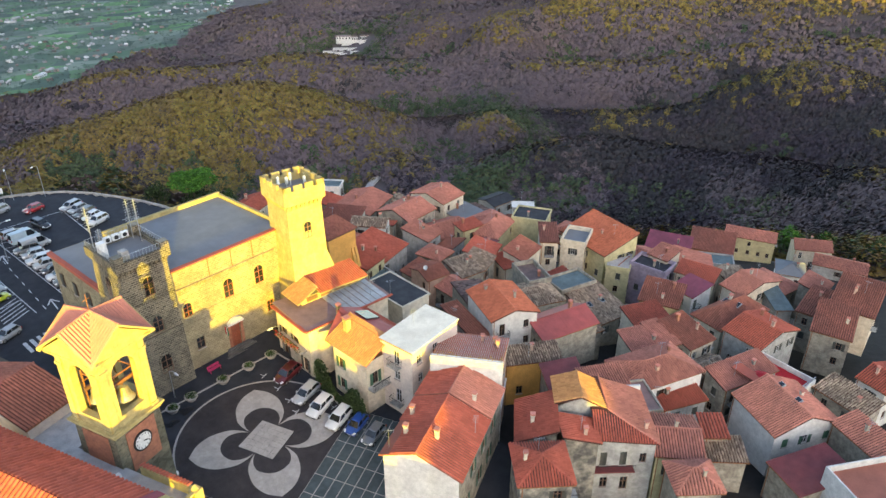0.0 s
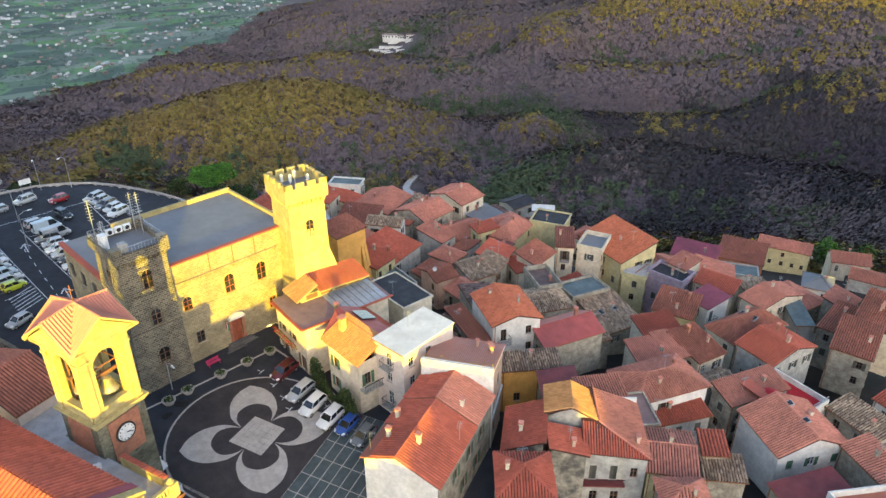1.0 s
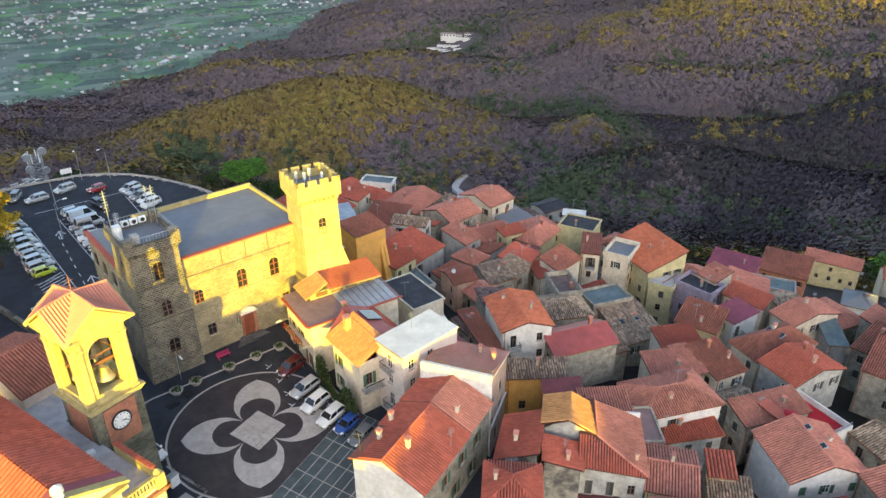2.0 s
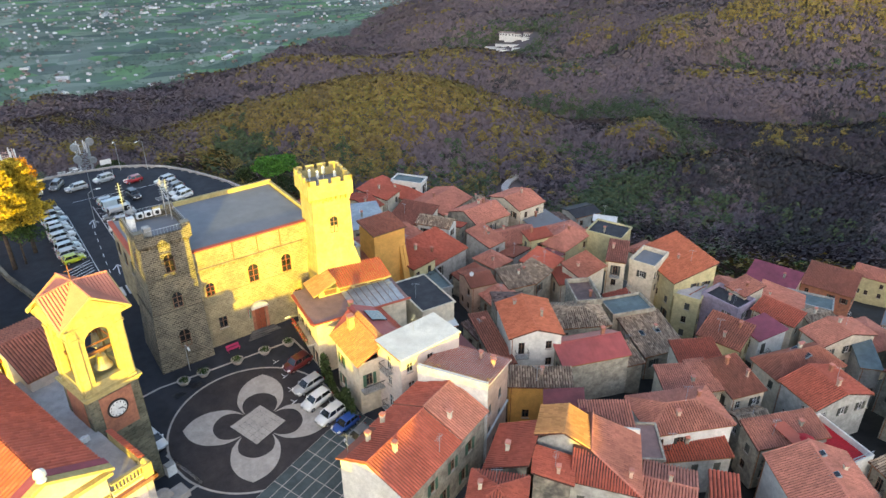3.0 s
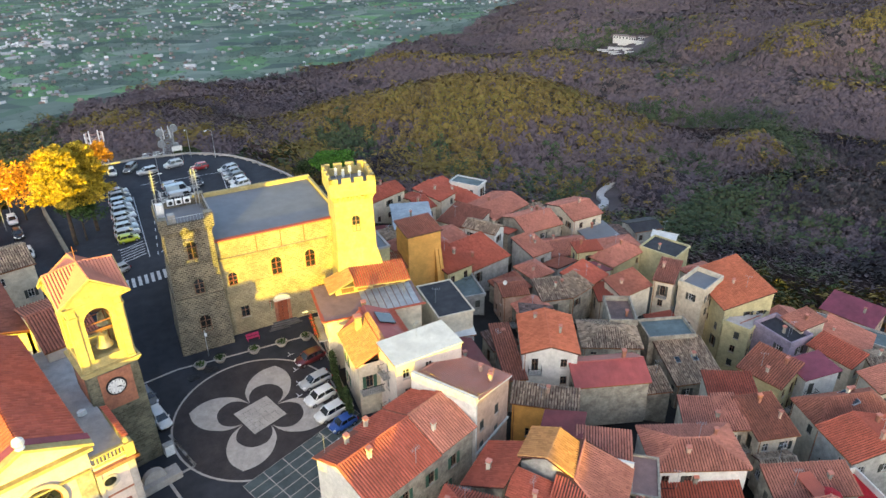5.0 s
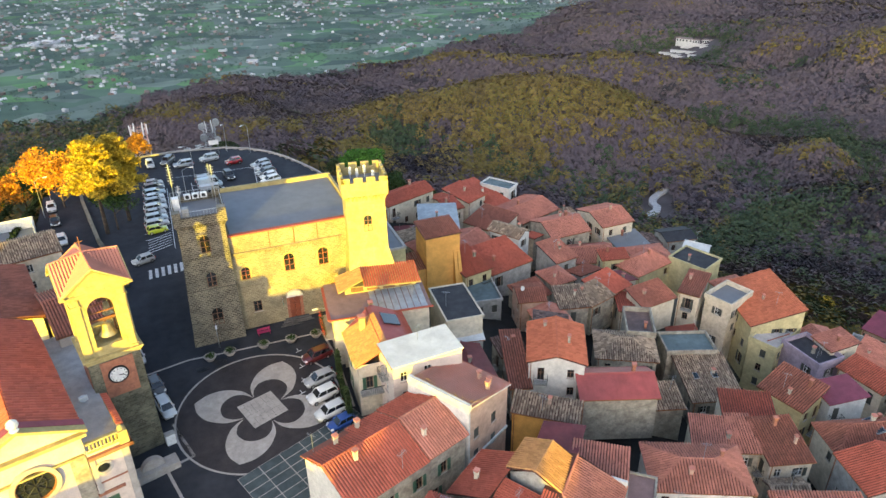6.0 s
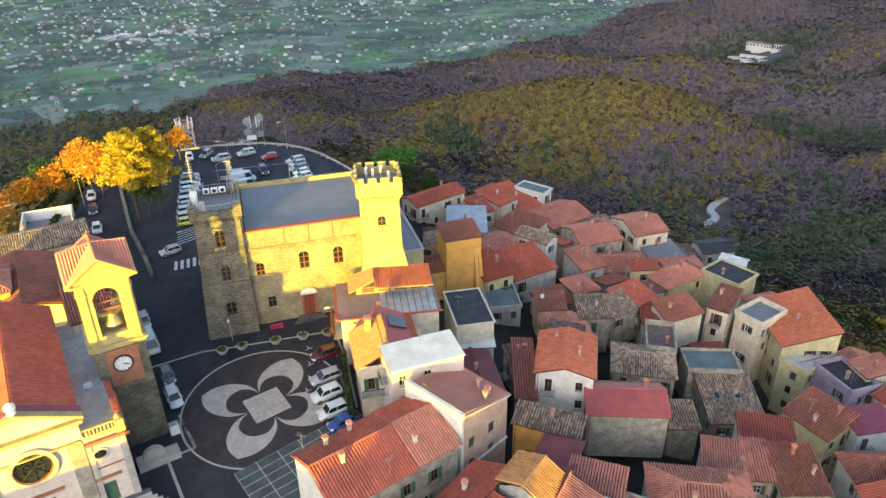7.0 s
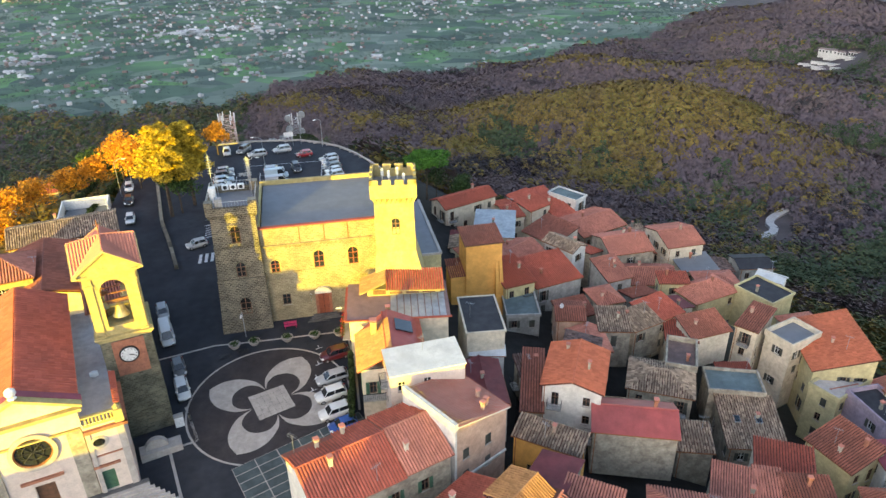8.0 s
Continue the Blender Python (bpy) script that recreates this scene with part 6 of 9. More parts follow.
    for k in range(10):
        a, b = math.pi * k / 10, math.pi * (k + 1) / 10
        q = lambda r, u, y: (x0 + 8.2 + r * math.cos(u), y, 5.3 + r * 0.75 * math.sin(u))
        lu.prism([q(0, a, y0), q(1.25, a, y0), q(1.25, b, y0)], [q(0, a, y0 - 0.5), q(1.25, a, y0 - 0.5), q(1.25, b, y0 - 0.5)])
    put("door_canopy", lu, "white", t)
    # steps to the door
    for k in range(4):
        s = Geo()
        s.box(x0 + 6.4 - 0.3 * k, y0 - 0.5 - 0.35 * k, 0.6, x0 + 10.0 + 0.3 * k, y0 - 0.15 - 0.35 * k, 1.62 - 0.16 * k)
        put("step", s, "greypave", t)
    # left wing behind the stone tower
    w = Geo()
    w.box(-5.6, 23.0, 0, x0 - 0.01, 41.0, 13.3)
    put("wing", w, "facade", t)
    wr = Geo()
    wr.box(-5.3, 23.3, 13.3, x0 - 0.3, 40.7, 13.42)
    put("wing_roof", wr, "felt", t)
    we = Geo()
    we.box(-5.95, 22.9, 13.0, -5.3, 41.2, 13.5)
    put("wing_eave", we, "tile_a", t)
    for y in (27, 31, 35, 39):
        window(t, Matrix.Translation((-5.8, y, 9.0)) @ Matrix.Rotation(radians(270), 4, 'Z'), 1.0, 1.9, 2, "wood")
    # right wing behind the square tower
    w = Geo()
    w.box(18.02, 20.5, -4, 26.4, 41.0, 7.8)
    put("side_wing", w, "yellow", t, "ochre side wing with a flat roof")
    wr = Geo()
    wr.box(18.2, 20.6, 7.8, 26.2, 40.8, 7.95)
    put("side_roof", wr, "felt", t)
    we = Geo()
    we.box(26.1, 20.4, 7.75, 26.55, 41.1, 8.1)
    we.box(18.02, 20.3, 7.75, 26.1, 20.62, 8.1)
    put("side_parapet", we, "marble", t)
    for y in (23, 27):
        window(t, Matrix.Translation((26.6, y, 3.8)) @ Matrix.Rotation(radians(90), 4, 'Z'), 1.0, 1.6, 1, "wood")

    # stone tower
    s = Geo()
    ring = lambda a, b, c, e, z: [(a, b, z), (c, b, z), (c, e, z), (a, e, z)]
    s.prism(ring(-7.5, 15.6, -0.2, 23.6, 0), ring(-7.0, 16.1, -0.35, 23.6, 9.4))
    tw = put("stone_tower", s, "stone", t, "brown stone tower with battlements")
    for nm, lo_, hi_ in (("string_course", ring(-7.08, 16.0, -0.3, 23.6, 9.4), ring(-7.08, 16.0, -0.3, 23.6, 9.62)), ("middle_stage", ring(-6.95, 16.15, -0.4, 23.6, 9.62), ring(-6.7, 16.3, -0.5, 23.5, 14.6)),
                         ("string_course", ring(-6.78, 16.2, -0.42, 23.5, 14.6), ring(-6.78, 16.2, -0.42, 23.5, 14.8)), ("upper_stage", ring(-6.7, 16.3, -0.5, 23.5, 14.8), ring(-6.55, 16.4, -0.55, 23.4, 19.7))):
        s = Geo()
        s.prism(lo_, hi_)
        put(nm, s, "stone", tw)
    c = Geo()
    corbels(tw, "stone", -6.55, 16.4, -0.55, 16.4, 19.0, 0.45, 0.62, 0.3, 0.7)
    corbels(tw, "stone", -0.55, 16.4, -0.55, 23.4, 19.0, 0.45, 0.62, 0.3, 0.7)
    corbels(tw, "stone", -6.55, 23.4, -6.55, 16.4, 19.0, 0.45, 0.62, 0.3, 0.7)
    k = Geo()
    a, b, cc, e = -7.0, 15.95, -0.1, 23.85
    for q in ((a, b, cc, b + 0.4), (a, e - 0.4, cc, e), (a, b + 0.4, a + 0.4, e - 0.4), (cc - 0.4, b + 0.4, cc, e - 0.4)):
        k.box(q[0], q[1], 19.7, q[2], q[3], 20.9)
    for qx, qy in ((a, b), (cc - 1.1, b), (cc - 1.1, e - 1.1)):
        mg = Geo()
        mg.box(qx, qy, 20.9, qx + 1.1, qy + 1.1, 21.75)
        put("merlon", mg, "stone", tw)
    rg = Geo()
    for (px, py), (qx, qy) in (((a + 1.2, b + 0.2), (cc - 1.2, b + 0.2)), ((cc - 0.2, b + 1.2), (cc - 0.2, e - 1.2)), ((cc - 1.2, e - 0.2), (a + 0.2, e - 0.2)), ((a + 0.2, e - 0.4), (a + 0.2, b + 1.2))):
        nn = max(2, int(math.hypot(qx - px, qy - py) / 0.4))
        for kk in range(nn + 1):
            ux, uy = lerp(px, qx, kk / nn), lerp(py, qy, kk / nn)
            rg.tube((ux, uy, 20.9), (ux, uy, 21.7), 0.025, 4)
        rg.tube((px, py, 21.7), (qx, qy, 21.7), 0.035, 5)
    put("railing", rg, "steel", tw)
    put("parapet", k, "stone", tw)
    f = Geo()
    f.box(a + 0.4, b + 0.4, 19.9, cc - 0.4, e - 0.4, 20.1)
    put("deck", f, "felt", tw)
    for x, z, w2, h2 in ((-3.5, 15.3, 1.3, 2.6),):
        arched_window(tw, Matrix.Translation((x, 16.3, z)), w2, h2, "wood", "stone", True)
    arched_window(tw, Matrix.Translation((-3.5, 16.12, 10.0)), 1.3, 2.3, "wood", "tuff")
    arched_window(tw, Matrix.Translation((-3.6, 15.86, 3.9)), 1.5, 2.7, "wood", "stone", True)
    arched_window(tw, Matrix.Translation((-6.62, 19.8, 15.3)) @ Matrix.Rotation(radians(270), 4, 'Z'), 1.3, 2.6, "wood", "stone", True)
    # square plastered tower
    m = Matrix.Translation((18.75, 15.6, 0)) @ Matrix.Rotation(radians(-8), 4, 'Z')
    s = Geo()
    sq = lambda r, z, q=0.0: [m @ Vector(p) for p in ((-r - q * 0.3, -r - q, z), (r + q, -r - q, z), (r + q, r, z), (-r - q * 0.3, r, z))]
    s.prism(sq(2.95, -1, 2.4), sq(2.85, 9.2, 1.0))
    pt = put("plastered_tower", s, "lime", t, "cream plastered square tower with battlements")
    for lo_, hi_ in ((sq(2.85, 9.2, 1.0), sq(2.75, 13.2, 0.12)), (sq(2.75, 13.2, 0.12), sq(2.7, 21.2))):
        s = Geo()
        s.prism(lo_, hi_)
        put("tower_stage", s, "lime", pt)
    c = Geo()
    crn = [m @ Vector(p) for p in ((-2.7, -2.7, 0), (2.7, -2.7, 0), (2.7, 2.7, 0), (-2.7, 2.7, 0))]
    for i in range(4):
        p, q = crn[i], crn[(i + 1) % 4]
        corbels(pt, "lime", p.x, p.y, q.x, q.y, 20.6, 0.5, 0.68, 0.32, 0.9)
    k = Geo()
    R = 3.2
    for q in ((-R, -R, R, -R + 0.4), (-R, R - 0.4, R, R), (-R, -R + 0.4, -R + 0.4, R - 0.4), (R - 0.4, -R + 0.4, R, R - 0.4)):
        k.box(q[0], q[1], 21.5, q[2], q[3], 23.5, m)
    put("crown", k, "lime", pt)
    cor = [m @ Vector(p) for p in ((-R, -R, 0), (R, -R, 0), (R, R, 0), (-R, R, 0))]
    for i in range(4):
        p, q = cor[i], cor[(i + 1) % 4]
        merlons(pt, "lime", p.x, p.y, q.x, q.y, 23.5, 1.0, 0.55, 0.75)
    f = Geo()
    f.box(-R + 0.4, -R + 0.4, 21.6, R - 0.4, R - 0.4, 22.4, m)
    put("deck", f, "felt", pt)
    arched_window(pt, m @ Matrix.Translation((0.15, -2.77, 15.9)), 1.15, 2.5, "wood", "lime")
    # roof gear on the towers
    for i, (x, y) in enumerate(((-5.2, 17.2), (-6.2, 20.5))):
        gg = Geo()
        gg.box(x - 0.45, y - 0.45, 20.1, x + 0.45, y + 0.45, 21.9 + 0.3 * i)
        put("equipment_box", gg, "grey" if i == 0 else "cladw", tw)
    for x in (-4.6, -3.5, -2.4):
        gg = Geo()
        gg.box(x - 0.45, 22.3, 20.9, x + 0.45, 22.75, 21.65)
        ac = put("air_conditioner", gg, "cladw", tw)
        fn = Geo()
        fn.tube((x, 22.3, 21.28), (x, 22.27, 21.28), 0.28, 14)
        put("fan_grille", fn, "iron", ac)
    for x, y, h in ((-6.3, 22.6, 6.2), (-1.2, 22.9, 5.4), (-0.9, 21.4, 5.8), (-5.6, 22.0, 3.2)):
        gg = Geo()
        gg.tube((x, y, 20.1), (x, y, 20.1 + h), 0.06, 6)
        mast = put("mast", gg, "steel", tw)
        el = Geo()
        for q in range(7):
            zz = 20.1 + h * (0.55 + 0.065 * q)
            el.tube((x - 0.35, y, zz), (x + 0.35, y, zz), 0.035, 5)
        put("antenna", el, "steel", mast)
    gg = Geo()
    for q in (-0.5, 0, 0.5):
        gg.tube((-2.4, 21.4 + q, 23.4), (-0.6, 21.4 + q, 23.4), 0.03, 5)
    put("antenna", gg, "steel", tw)
    for dx, dy in ((-1.5, 1.2), (0.6, 1.5), (1.5, -0.8), (-0.6, 0.4)):
        q = m @ Vector((dx, dy, 0))
        gg = Geo()
        gg.tube((q.x, q.y, 22.4), (q.x, q.y, 24.3), 0.07, 6)
        gg.box(q.x - 0.18, q.y - 0.12, 23.2, q.x + 0.18, q.y + 0.12, 24.2)
        put("antenna", gg, "cladw", pt)
    gg = Geo()
    gg.tube((5.9, y0 - 0.02, 5.0), (5.7, y0 - 1.3, 6.0), 0.03, 6)
    fl = put("flagpole", gg, "steel", t)
    for i, mt in enumerate(("green", "white", "redcloth")):
        q = Geo()
        q.box(5.72 + 0.01 * i, y0 - 1.25 + 0.28 * i, 4.5, 5.76 + 0.01 * i, y0 - 0.98 + 0.28 * i, 5.65)
        put("flag_stripe", q, mt, fl)


town_hall()


# ---- the bell tower ----
def bell_tower():
    m = at2(-18.6, -3.5, 0, 14.5)
    t = thing("bell_tower", "bell tower with clock, arched belfry and tiled roof", "bell tower", m)
    S = 7.0
    i0 = 0.75
    a, b = i0, S - i0
    g = Geo()
    g.prism([(a - 0.15, a - 0.15, -2), (b + 0.15, a - 0.15, -2), (b + 0.15, b + 0.15, -2), (a - 0.15, b + 0.15, -2)], [(a, a, 13.6), (b, a, 13.6), (b, b, 13.6), (a, b, 13.6)])
    put("shaft", g, "tuff", t, "grey-brown stone shaft")
    p = Geo()
    p.box(a + 1.1, a - 0.1, 8.6, b - 0.9, a - 0.02, 13.4)
    put("clock_panel", p, "brickp", t, "terracotta coloured panel")
    p = Geo()
    p.box(a - 0.1, a + 1.0, 8.6, a - 0.02, b - 1.0, 13.4)
    put("side_panel", p, "brickp", t)
    c = Geo()
    c.tube((3.45, a - 0.1, 11.4), (3.45, a - 0.2, 11.4), 1.12, 28)
    ck = put("clock", c, "iron", t)
    c = Geo()
    c.tube((3.45, a - 0.19, 11.4), (3.45, a - 0.24, 11.4), 0.92, 28)
    put("dial", c, "cladw", ck, "white clock dial")
    c = Geo()
    for k in range(12):
        u = math.pi * k / 6
        c.box(3.45 + 0.78 * math.sin(u) - 0.04, a - 0.26, 11.4 + 0.78 * math.cos(u) - 0.09, 3.45 + 0.78 * math.sin(u) + 0.04, a - 0.242, 11.4 + 0.78 * math.cos(u) + 0.09)
    put("numeral_bars", c, "iron", ck)
    c = Geo()
    for u, r in ((2.0, 0.7), (1.75, 0.5)):
        c.tube((3.45, a - 0.27, 11.4), (3.45 + r * math.sin(u), a - 0.27, 11.4 + r * math.cos(u)), 0.035, 5)
    put("pointer", c, "iron", ck)
    # cornice under the belfry
    g = Geo()
    for o, z0, z1 in ((0.12, 13.6, 13.85), (0.26, 13.85, 14.1), (0.42, 14.1, 14.3)):
        g.box(a - o, a - o, z0, b + o, b + o, z1)
    put("cornice", g, "lime", t)
    # belfry: four corner piers, arches, upper band
    lo, hi, top = 14.3, 15.4, 21.9
    x0, x1 = a + 0.08, b - 0.08
    W = x1 - x0
    aw = 2.7
    for k in range(4):
        mm = Matrix.Translation((S / 2, S / 2, 0)) @ Matrix.Rotation(math.pi / 2 * k, 4, 'Z') @ Matrix.Translation((-S / 2, -S / 2, 0))
        g = Geo()
        hw, mid, th = aw / 2, S / 2, 0.7
        sp = 20.0
        P = lambda x, y, z: mm @ Vector((x, y, z))
        def slab_(xa, za, xb, zb):
            g.prism([P(xa, x0, za), P(xb, x0, za), P(xb, x0 + th, za), P(xa, x0 + th, za)], [P(xa, x0, zb), P(xb, x0, zb), P(xb, x0 + th, zb), P(xa, x0 + th, zb)])
        slab_(x0, lo, mid - hw, top)
        slab_(mid + hw, lo, x1 - th - 0.001, top)
        slab_(mid - hw, lo, mid + hw, hi)
        n = 12
        for q in range(n):
            u0, u1 = math.pi * q / n, math.pi * (q + 1) / n
            pts = [(mid + hw * math.cos(u0), sp + hw * math.sin(u0)), (mid + hw * math.cos(u1), sp + hw * math.sin(u1)), (mid + hw * math.cos(u1), top), (mid + hw * math.cos(u0), top)]
            g.prism([P(x, x0, z) for x, z in pts], [P(x, x0 + th, z) for x, z in pts])
        put("belfry_wall", g, "lime", t)
        g = Geo()
        for xa in (x0 + 0.05, x1 - 0.75):
            g.prism([P(xa, x0 - 0.16, lo), P(xa + 0.7, x0 - 0.16, lo), P(xa + 0.7, x0, lo), P(xa, x0, lo)], [P(xa, x0 - 0.16, top), P(xa + 0.7, x0 - 0.16, top), P(xa + 0.7, x0, top), P(xa, x0, top)])
        for xa, xb, z in ((x0 - 0.05, x0 + 0.85, 20.9), (x1 - 0.85, x1 + 0.05, 20.9), (x0 - 0.05, x0 + 0.85, lo), (x1 - 0.85, x1 + 0.05, lo)):
            g.prism([P(xa, x0 - 0.26, z), P(xb, x0 - 0.26, z), P(xb, x0 - 0.161, z), P(xa, x0 - 0.161, z)], [P(xa, x0 - 0.26, z + 0.28), P(xb, x0 - 0.26, z + 0.28), P(xb, x0 - 0.161, z + 0.28), P(xa, x0 - 0.161, z + 0.28)])
        put("pilaster", g, "lime", t)
        # pediment
        g = Geo()
        pz, pa = 22.55, 25.1
        g.prism([P(0.1, 0.25, pz), P(S - 0.1, 0.25, pz), P(mid, 0.25, pa - 0.2)], [P(0.1, 1.2, pz), P(S - 0.1, 1.2, pz), P(mid, 1.2, pa - 0.2)])
        put("pediment", g, "lime", t)
        g = Geo()
        for (xa, za), (xb, zb) in (((-0.15, pz), (mid, pa)), ((S + 0.15, pz), (mid, pa))):
            g.prism([P(xa, -0.1, za), P(xb, -0.1, zb), P(xb, 0.4, zb), P(xa, 0.4, za)], [P(xa, -0.1, za + 0.24), P(xb, -0.1, zb + 0.24), P(xb, 0.4, zb + 0.24), P(xa, 0.4, za + 0.24)])
        put("raking_cornice", g, "lime", t)
    g = Geo()
    for o, z0, z1 in ((0.15, top, 22.1), (0.35, 22.1, 22.3), (0.62, 22.3, 22.55)):
        g.box(x0 - o, x0 - o, z0, x1 + o, x1 + o, z1)
    put("entablature", g, "lime", t)
    # tiled roof: four gables meeting
    rng = random.Random(7)
    slopes_ = []
    c = Geo()
    mid = S / 2
    apex = (mid, mid, 25.75)
    pz, pa = 22.75, 25.3
    for k in range(4):
        mm = Matrix.Translation((mid, mid, 0)) @ Matrix.Rotation(math.pi / 2 * k, 4, 'Z') @ Matrix.Translation((-mid, -mid, 0))
        f = mm @ Vector((mid, 0.0, pa))
        e0, e1 = mm @ Vector((-0.1, -0.05, pz)), mm @ Vector((S + 0.1, -0.05, pz))
        # each gable has two triangular slopes, their courses running down to the corner valleys
        for cn, flip in ((e0, 1), (e1, -1)):
            A, B, C = Vector(f), Vector(apex), Vector(cn)
            n = 11
            # strips from ridge (A-B) down, parallel to A-C
            d = C - A
            r = Geo()
            for q in range(2 * n + 1):
                u = q / (2 * n)
                lift = Vector((0, 0, 0.19 if q % 2 else 0.04))
                top_ = A.lerp(B, u)
                r.v.extend((tuple(top_ + lift), tuple(top_ + d * (1 - u) + lift)))
            for q in range(2 * n):
                r.f.append((2 * q, 2 * q + 2, 2 * q + 3, 2 * q + 1))
            slopes_.append(r)
        caps(c, f, apex, 0.13, 0.4)
        caps(c, mm @ Vector((-0.1, -0.05, pz - 0.05)), apex, 0.08, 0.4)
    g = Geo()
    for k in range(4):
        mm = Matrix.Translation((mid, mid, 0)) @ Matrix.Rotation(math.pi / 2 * k, 4, 'Z') @ Matrix.Translation((-mid, -mid, 0))
        f, e0, e1 = mm @ Vector((mid, 0.0, pa)), mm @ Vector((-0.1, -0.05, pz)), mm @ Vector((S + 0.1, -0.05, pz))
        g.face(f, Vector(apex), e0)
        g.face(f, e1, Vector(apex))
    rf = put("roof", g, "tile_c", t)
    for q in slopes_:
        put("tiled_slope", q, "tile_b", rf)
    put("ridge_tiles", c, "tile_b", rf)
    # iron cross
    g = Geo()
    g.tube((mid, mid, 25.7), (mid, mid, 27.6), 0.04, 6)
    g.tube((mid - 0.4, mid, 27.0), (mid + 0.4, mid, 27.0), 0.035, 6)
    put("cross", g, "rust", t)
    # bells and their frame
    for bx, by, rr, z in ((mid + 0.2, 1.9, 0.95, 16.2), (1.9, mid, 0.7, 16.6), (mid + 1.0, mid + 1.0, 0.6, 17.2)):
        g = Geo()
        g.lathe((bx, by, z), [(rr, 0), (rr * 0.9, 0.12), (rr * 0.68, 0.5), (rr * 0.55, 1.0), (rr * 0.48, 1.35), (rr * 0.2, 1.5), (0.02, 1.52)], 18)
        bl = put("bell", g, "bronze", t)
        g = Geo()
        g.tube((bx, by, z + 1.45), (bx, by, z + 1.95), 0.08, 6)
        g.box(bx - rr * 1.3, by - 0.15, z + 1.75, bx + rr * 1.3, by + 0.15, z + 2.1)
        put("yoke", g, "wood", bl)
    g = Geo()
    for x in (2.0, 5.0):
        for y in (1.7, 5.0):
            g.tube((x, y, 14.4), (x, y, 19.6), 0.08, 6)
    for y in (1.7, 5.0):
        g.tube((2.0, y, 19.2), (5.0, y, 19.2), 0.08, 6)
        g.tube((2.0, y, 18.3), (5.0, y, 18.3), 0.08, 6)
    for x in (2.0, 5.0):
        g.tube((x, 1.7, 19.2), (x, 5.0, 19.2), 0.08, 6)
    put("bell_frame", g, "rust", t)


bell_tower()


# ---- the church ----
def church():
    m = at2(-15.0, -11.2, 0, 16)
    t = thing("church", "pale church with rose window, terrace and tiled nave roof", "church", m)
    g = Geo()
    # nave: front wall with gable, side wall
    NX, NW, NH = -3.9, 9.9, 12.5
    wall_face(g, NW, NH + 2, [(3.97, 1.0, 5.93, 5.8)], Matrix.Translation((NX - NW, 0.3, -2)), 0.5)
    g.face((NX - NW, 0.3, NH), (NX, 0.3, NH), (NX - NW / 2, 0.3, NH + 2.6))
    wall_face(g, 24, NH + 2, [], Matrix.Translation((NX, 0.3, -2)) @ Matrix.Rotation(radians(90), 4, 'Z'))
    put("nave_wall", g, "stucco", t)
    d = Geo()
    d.box(NX - NW + 3.97, 0.75, -1, NX - NW + 5.93, 0.8, 3.8)
    put("door", d, "wood", t)
    d = Geo()
    d.box(NX - NW + 2.9, 0.0, 4.5, NX - NW + 7.0, 0.298, 4.8)
    put("door_hood", d, "brickp", t)
    r = Geo()
    rng = random.Random(31)
    rz = NH + 0.35
    tiles(r, (NX + 0.35, 1.5, rz), (NX + 0.35, 24.3, rz), (NX - NW / 2, 1.5, rz + 2.6), (NX - NW / 2, 24.3, rz + 2.6), rng, 0.5, 0.62, 0.2)
    tiles(r, (NX - NW - 0.35, 24.3, rz), (NX - NW - 0.35, 1.5, rz), (NX - NW / 2, 24.3, rz + 2.6), (NX - NW / 2, 1.5, rz + 2.6), rng, 0.5, 0.62, 0.2)
    rf = put("nave_roof", r, "tile_a", t, "red-brown tiled nave roof")
    s = Geo()
    for e in (NX + 0.35, NX - NW - 0.35):
        p = [Vector((e, 0.5, rz)), Vector((e, 24.3, rz)), Vector((NX - NW / 2, 24.3, rz + 2.6)), Vector((NX - NW / 2, 0.5, rz + 2.6))]
        s.prism([q - Vector((0, 0, 0.2)) for q in p], [q + Vector((0, 0, 0.01)) for q in p])
    put("roof_deck", s, "sheet_mar", rf)
    c = Geo()
    for xa, xb in ((NX + 0.7, NX - NW / 2), (NX - NW - 0.7, NX - NW / 2)):
        c.prism([(xa, -0.4, NH + 0.1), (xb, -0.4, NH + 2.8), (xb, 0.5, NH + 2.8), (xa, 0.5, NH + 0.1)], [(xa, -0.4, NH + 0.42), (xb, -0.4, NH + 3.12), (xb, 0.5, NH + 3.12), (xa, 0.5, NH + 0.42)])
    c.box(NX - NW - 0.4, -0.35, NH - 0.4, NX + 0.5, 0.298, NH - 0.02)
    put("cornice", c, "lime", t)
    fl_ = Geo()
    for xa, xb in ((NX + 0.72, NX - NW / 2), (NX - NW - 0.72, NX - NW / 2)):
        fl_.prism([(xa, 0.51, NH + 0.1), (xb, 0.51, NH + 2.8), (xb, 1.5, NH + 2.8), (xa, 1.5, NH + 0.1)], [(xa, 0.51, NH + 0.47), (xb, 0.51, NH + 3.17), (xb, 1.5, NH + 3.17), (xa, 1.5, NH + 0.47)])
    put("gable_flashing", fl_, "sheet_pur", t, "dark purple metal flashing")
    orn = Geo()
    orn.lathe((NX - NW / 2, 0.1, NH + 3.1), [(0.45, 0), (0.3, 0.25), (0.55, 0.55), (0.5, 0.95), (0.2, 1.2), (0.02, 1.3)], 10)
    put("finial", orn, "cladw", t)
    b = Geo()
    b.box(NX - NW + 0.2, -0.02, 9.6, NX - 0.2, 0.296, 9.8)
    put("moulding", b, "lime", t)
    # rose window
    rc = (-8.82, 8.4)
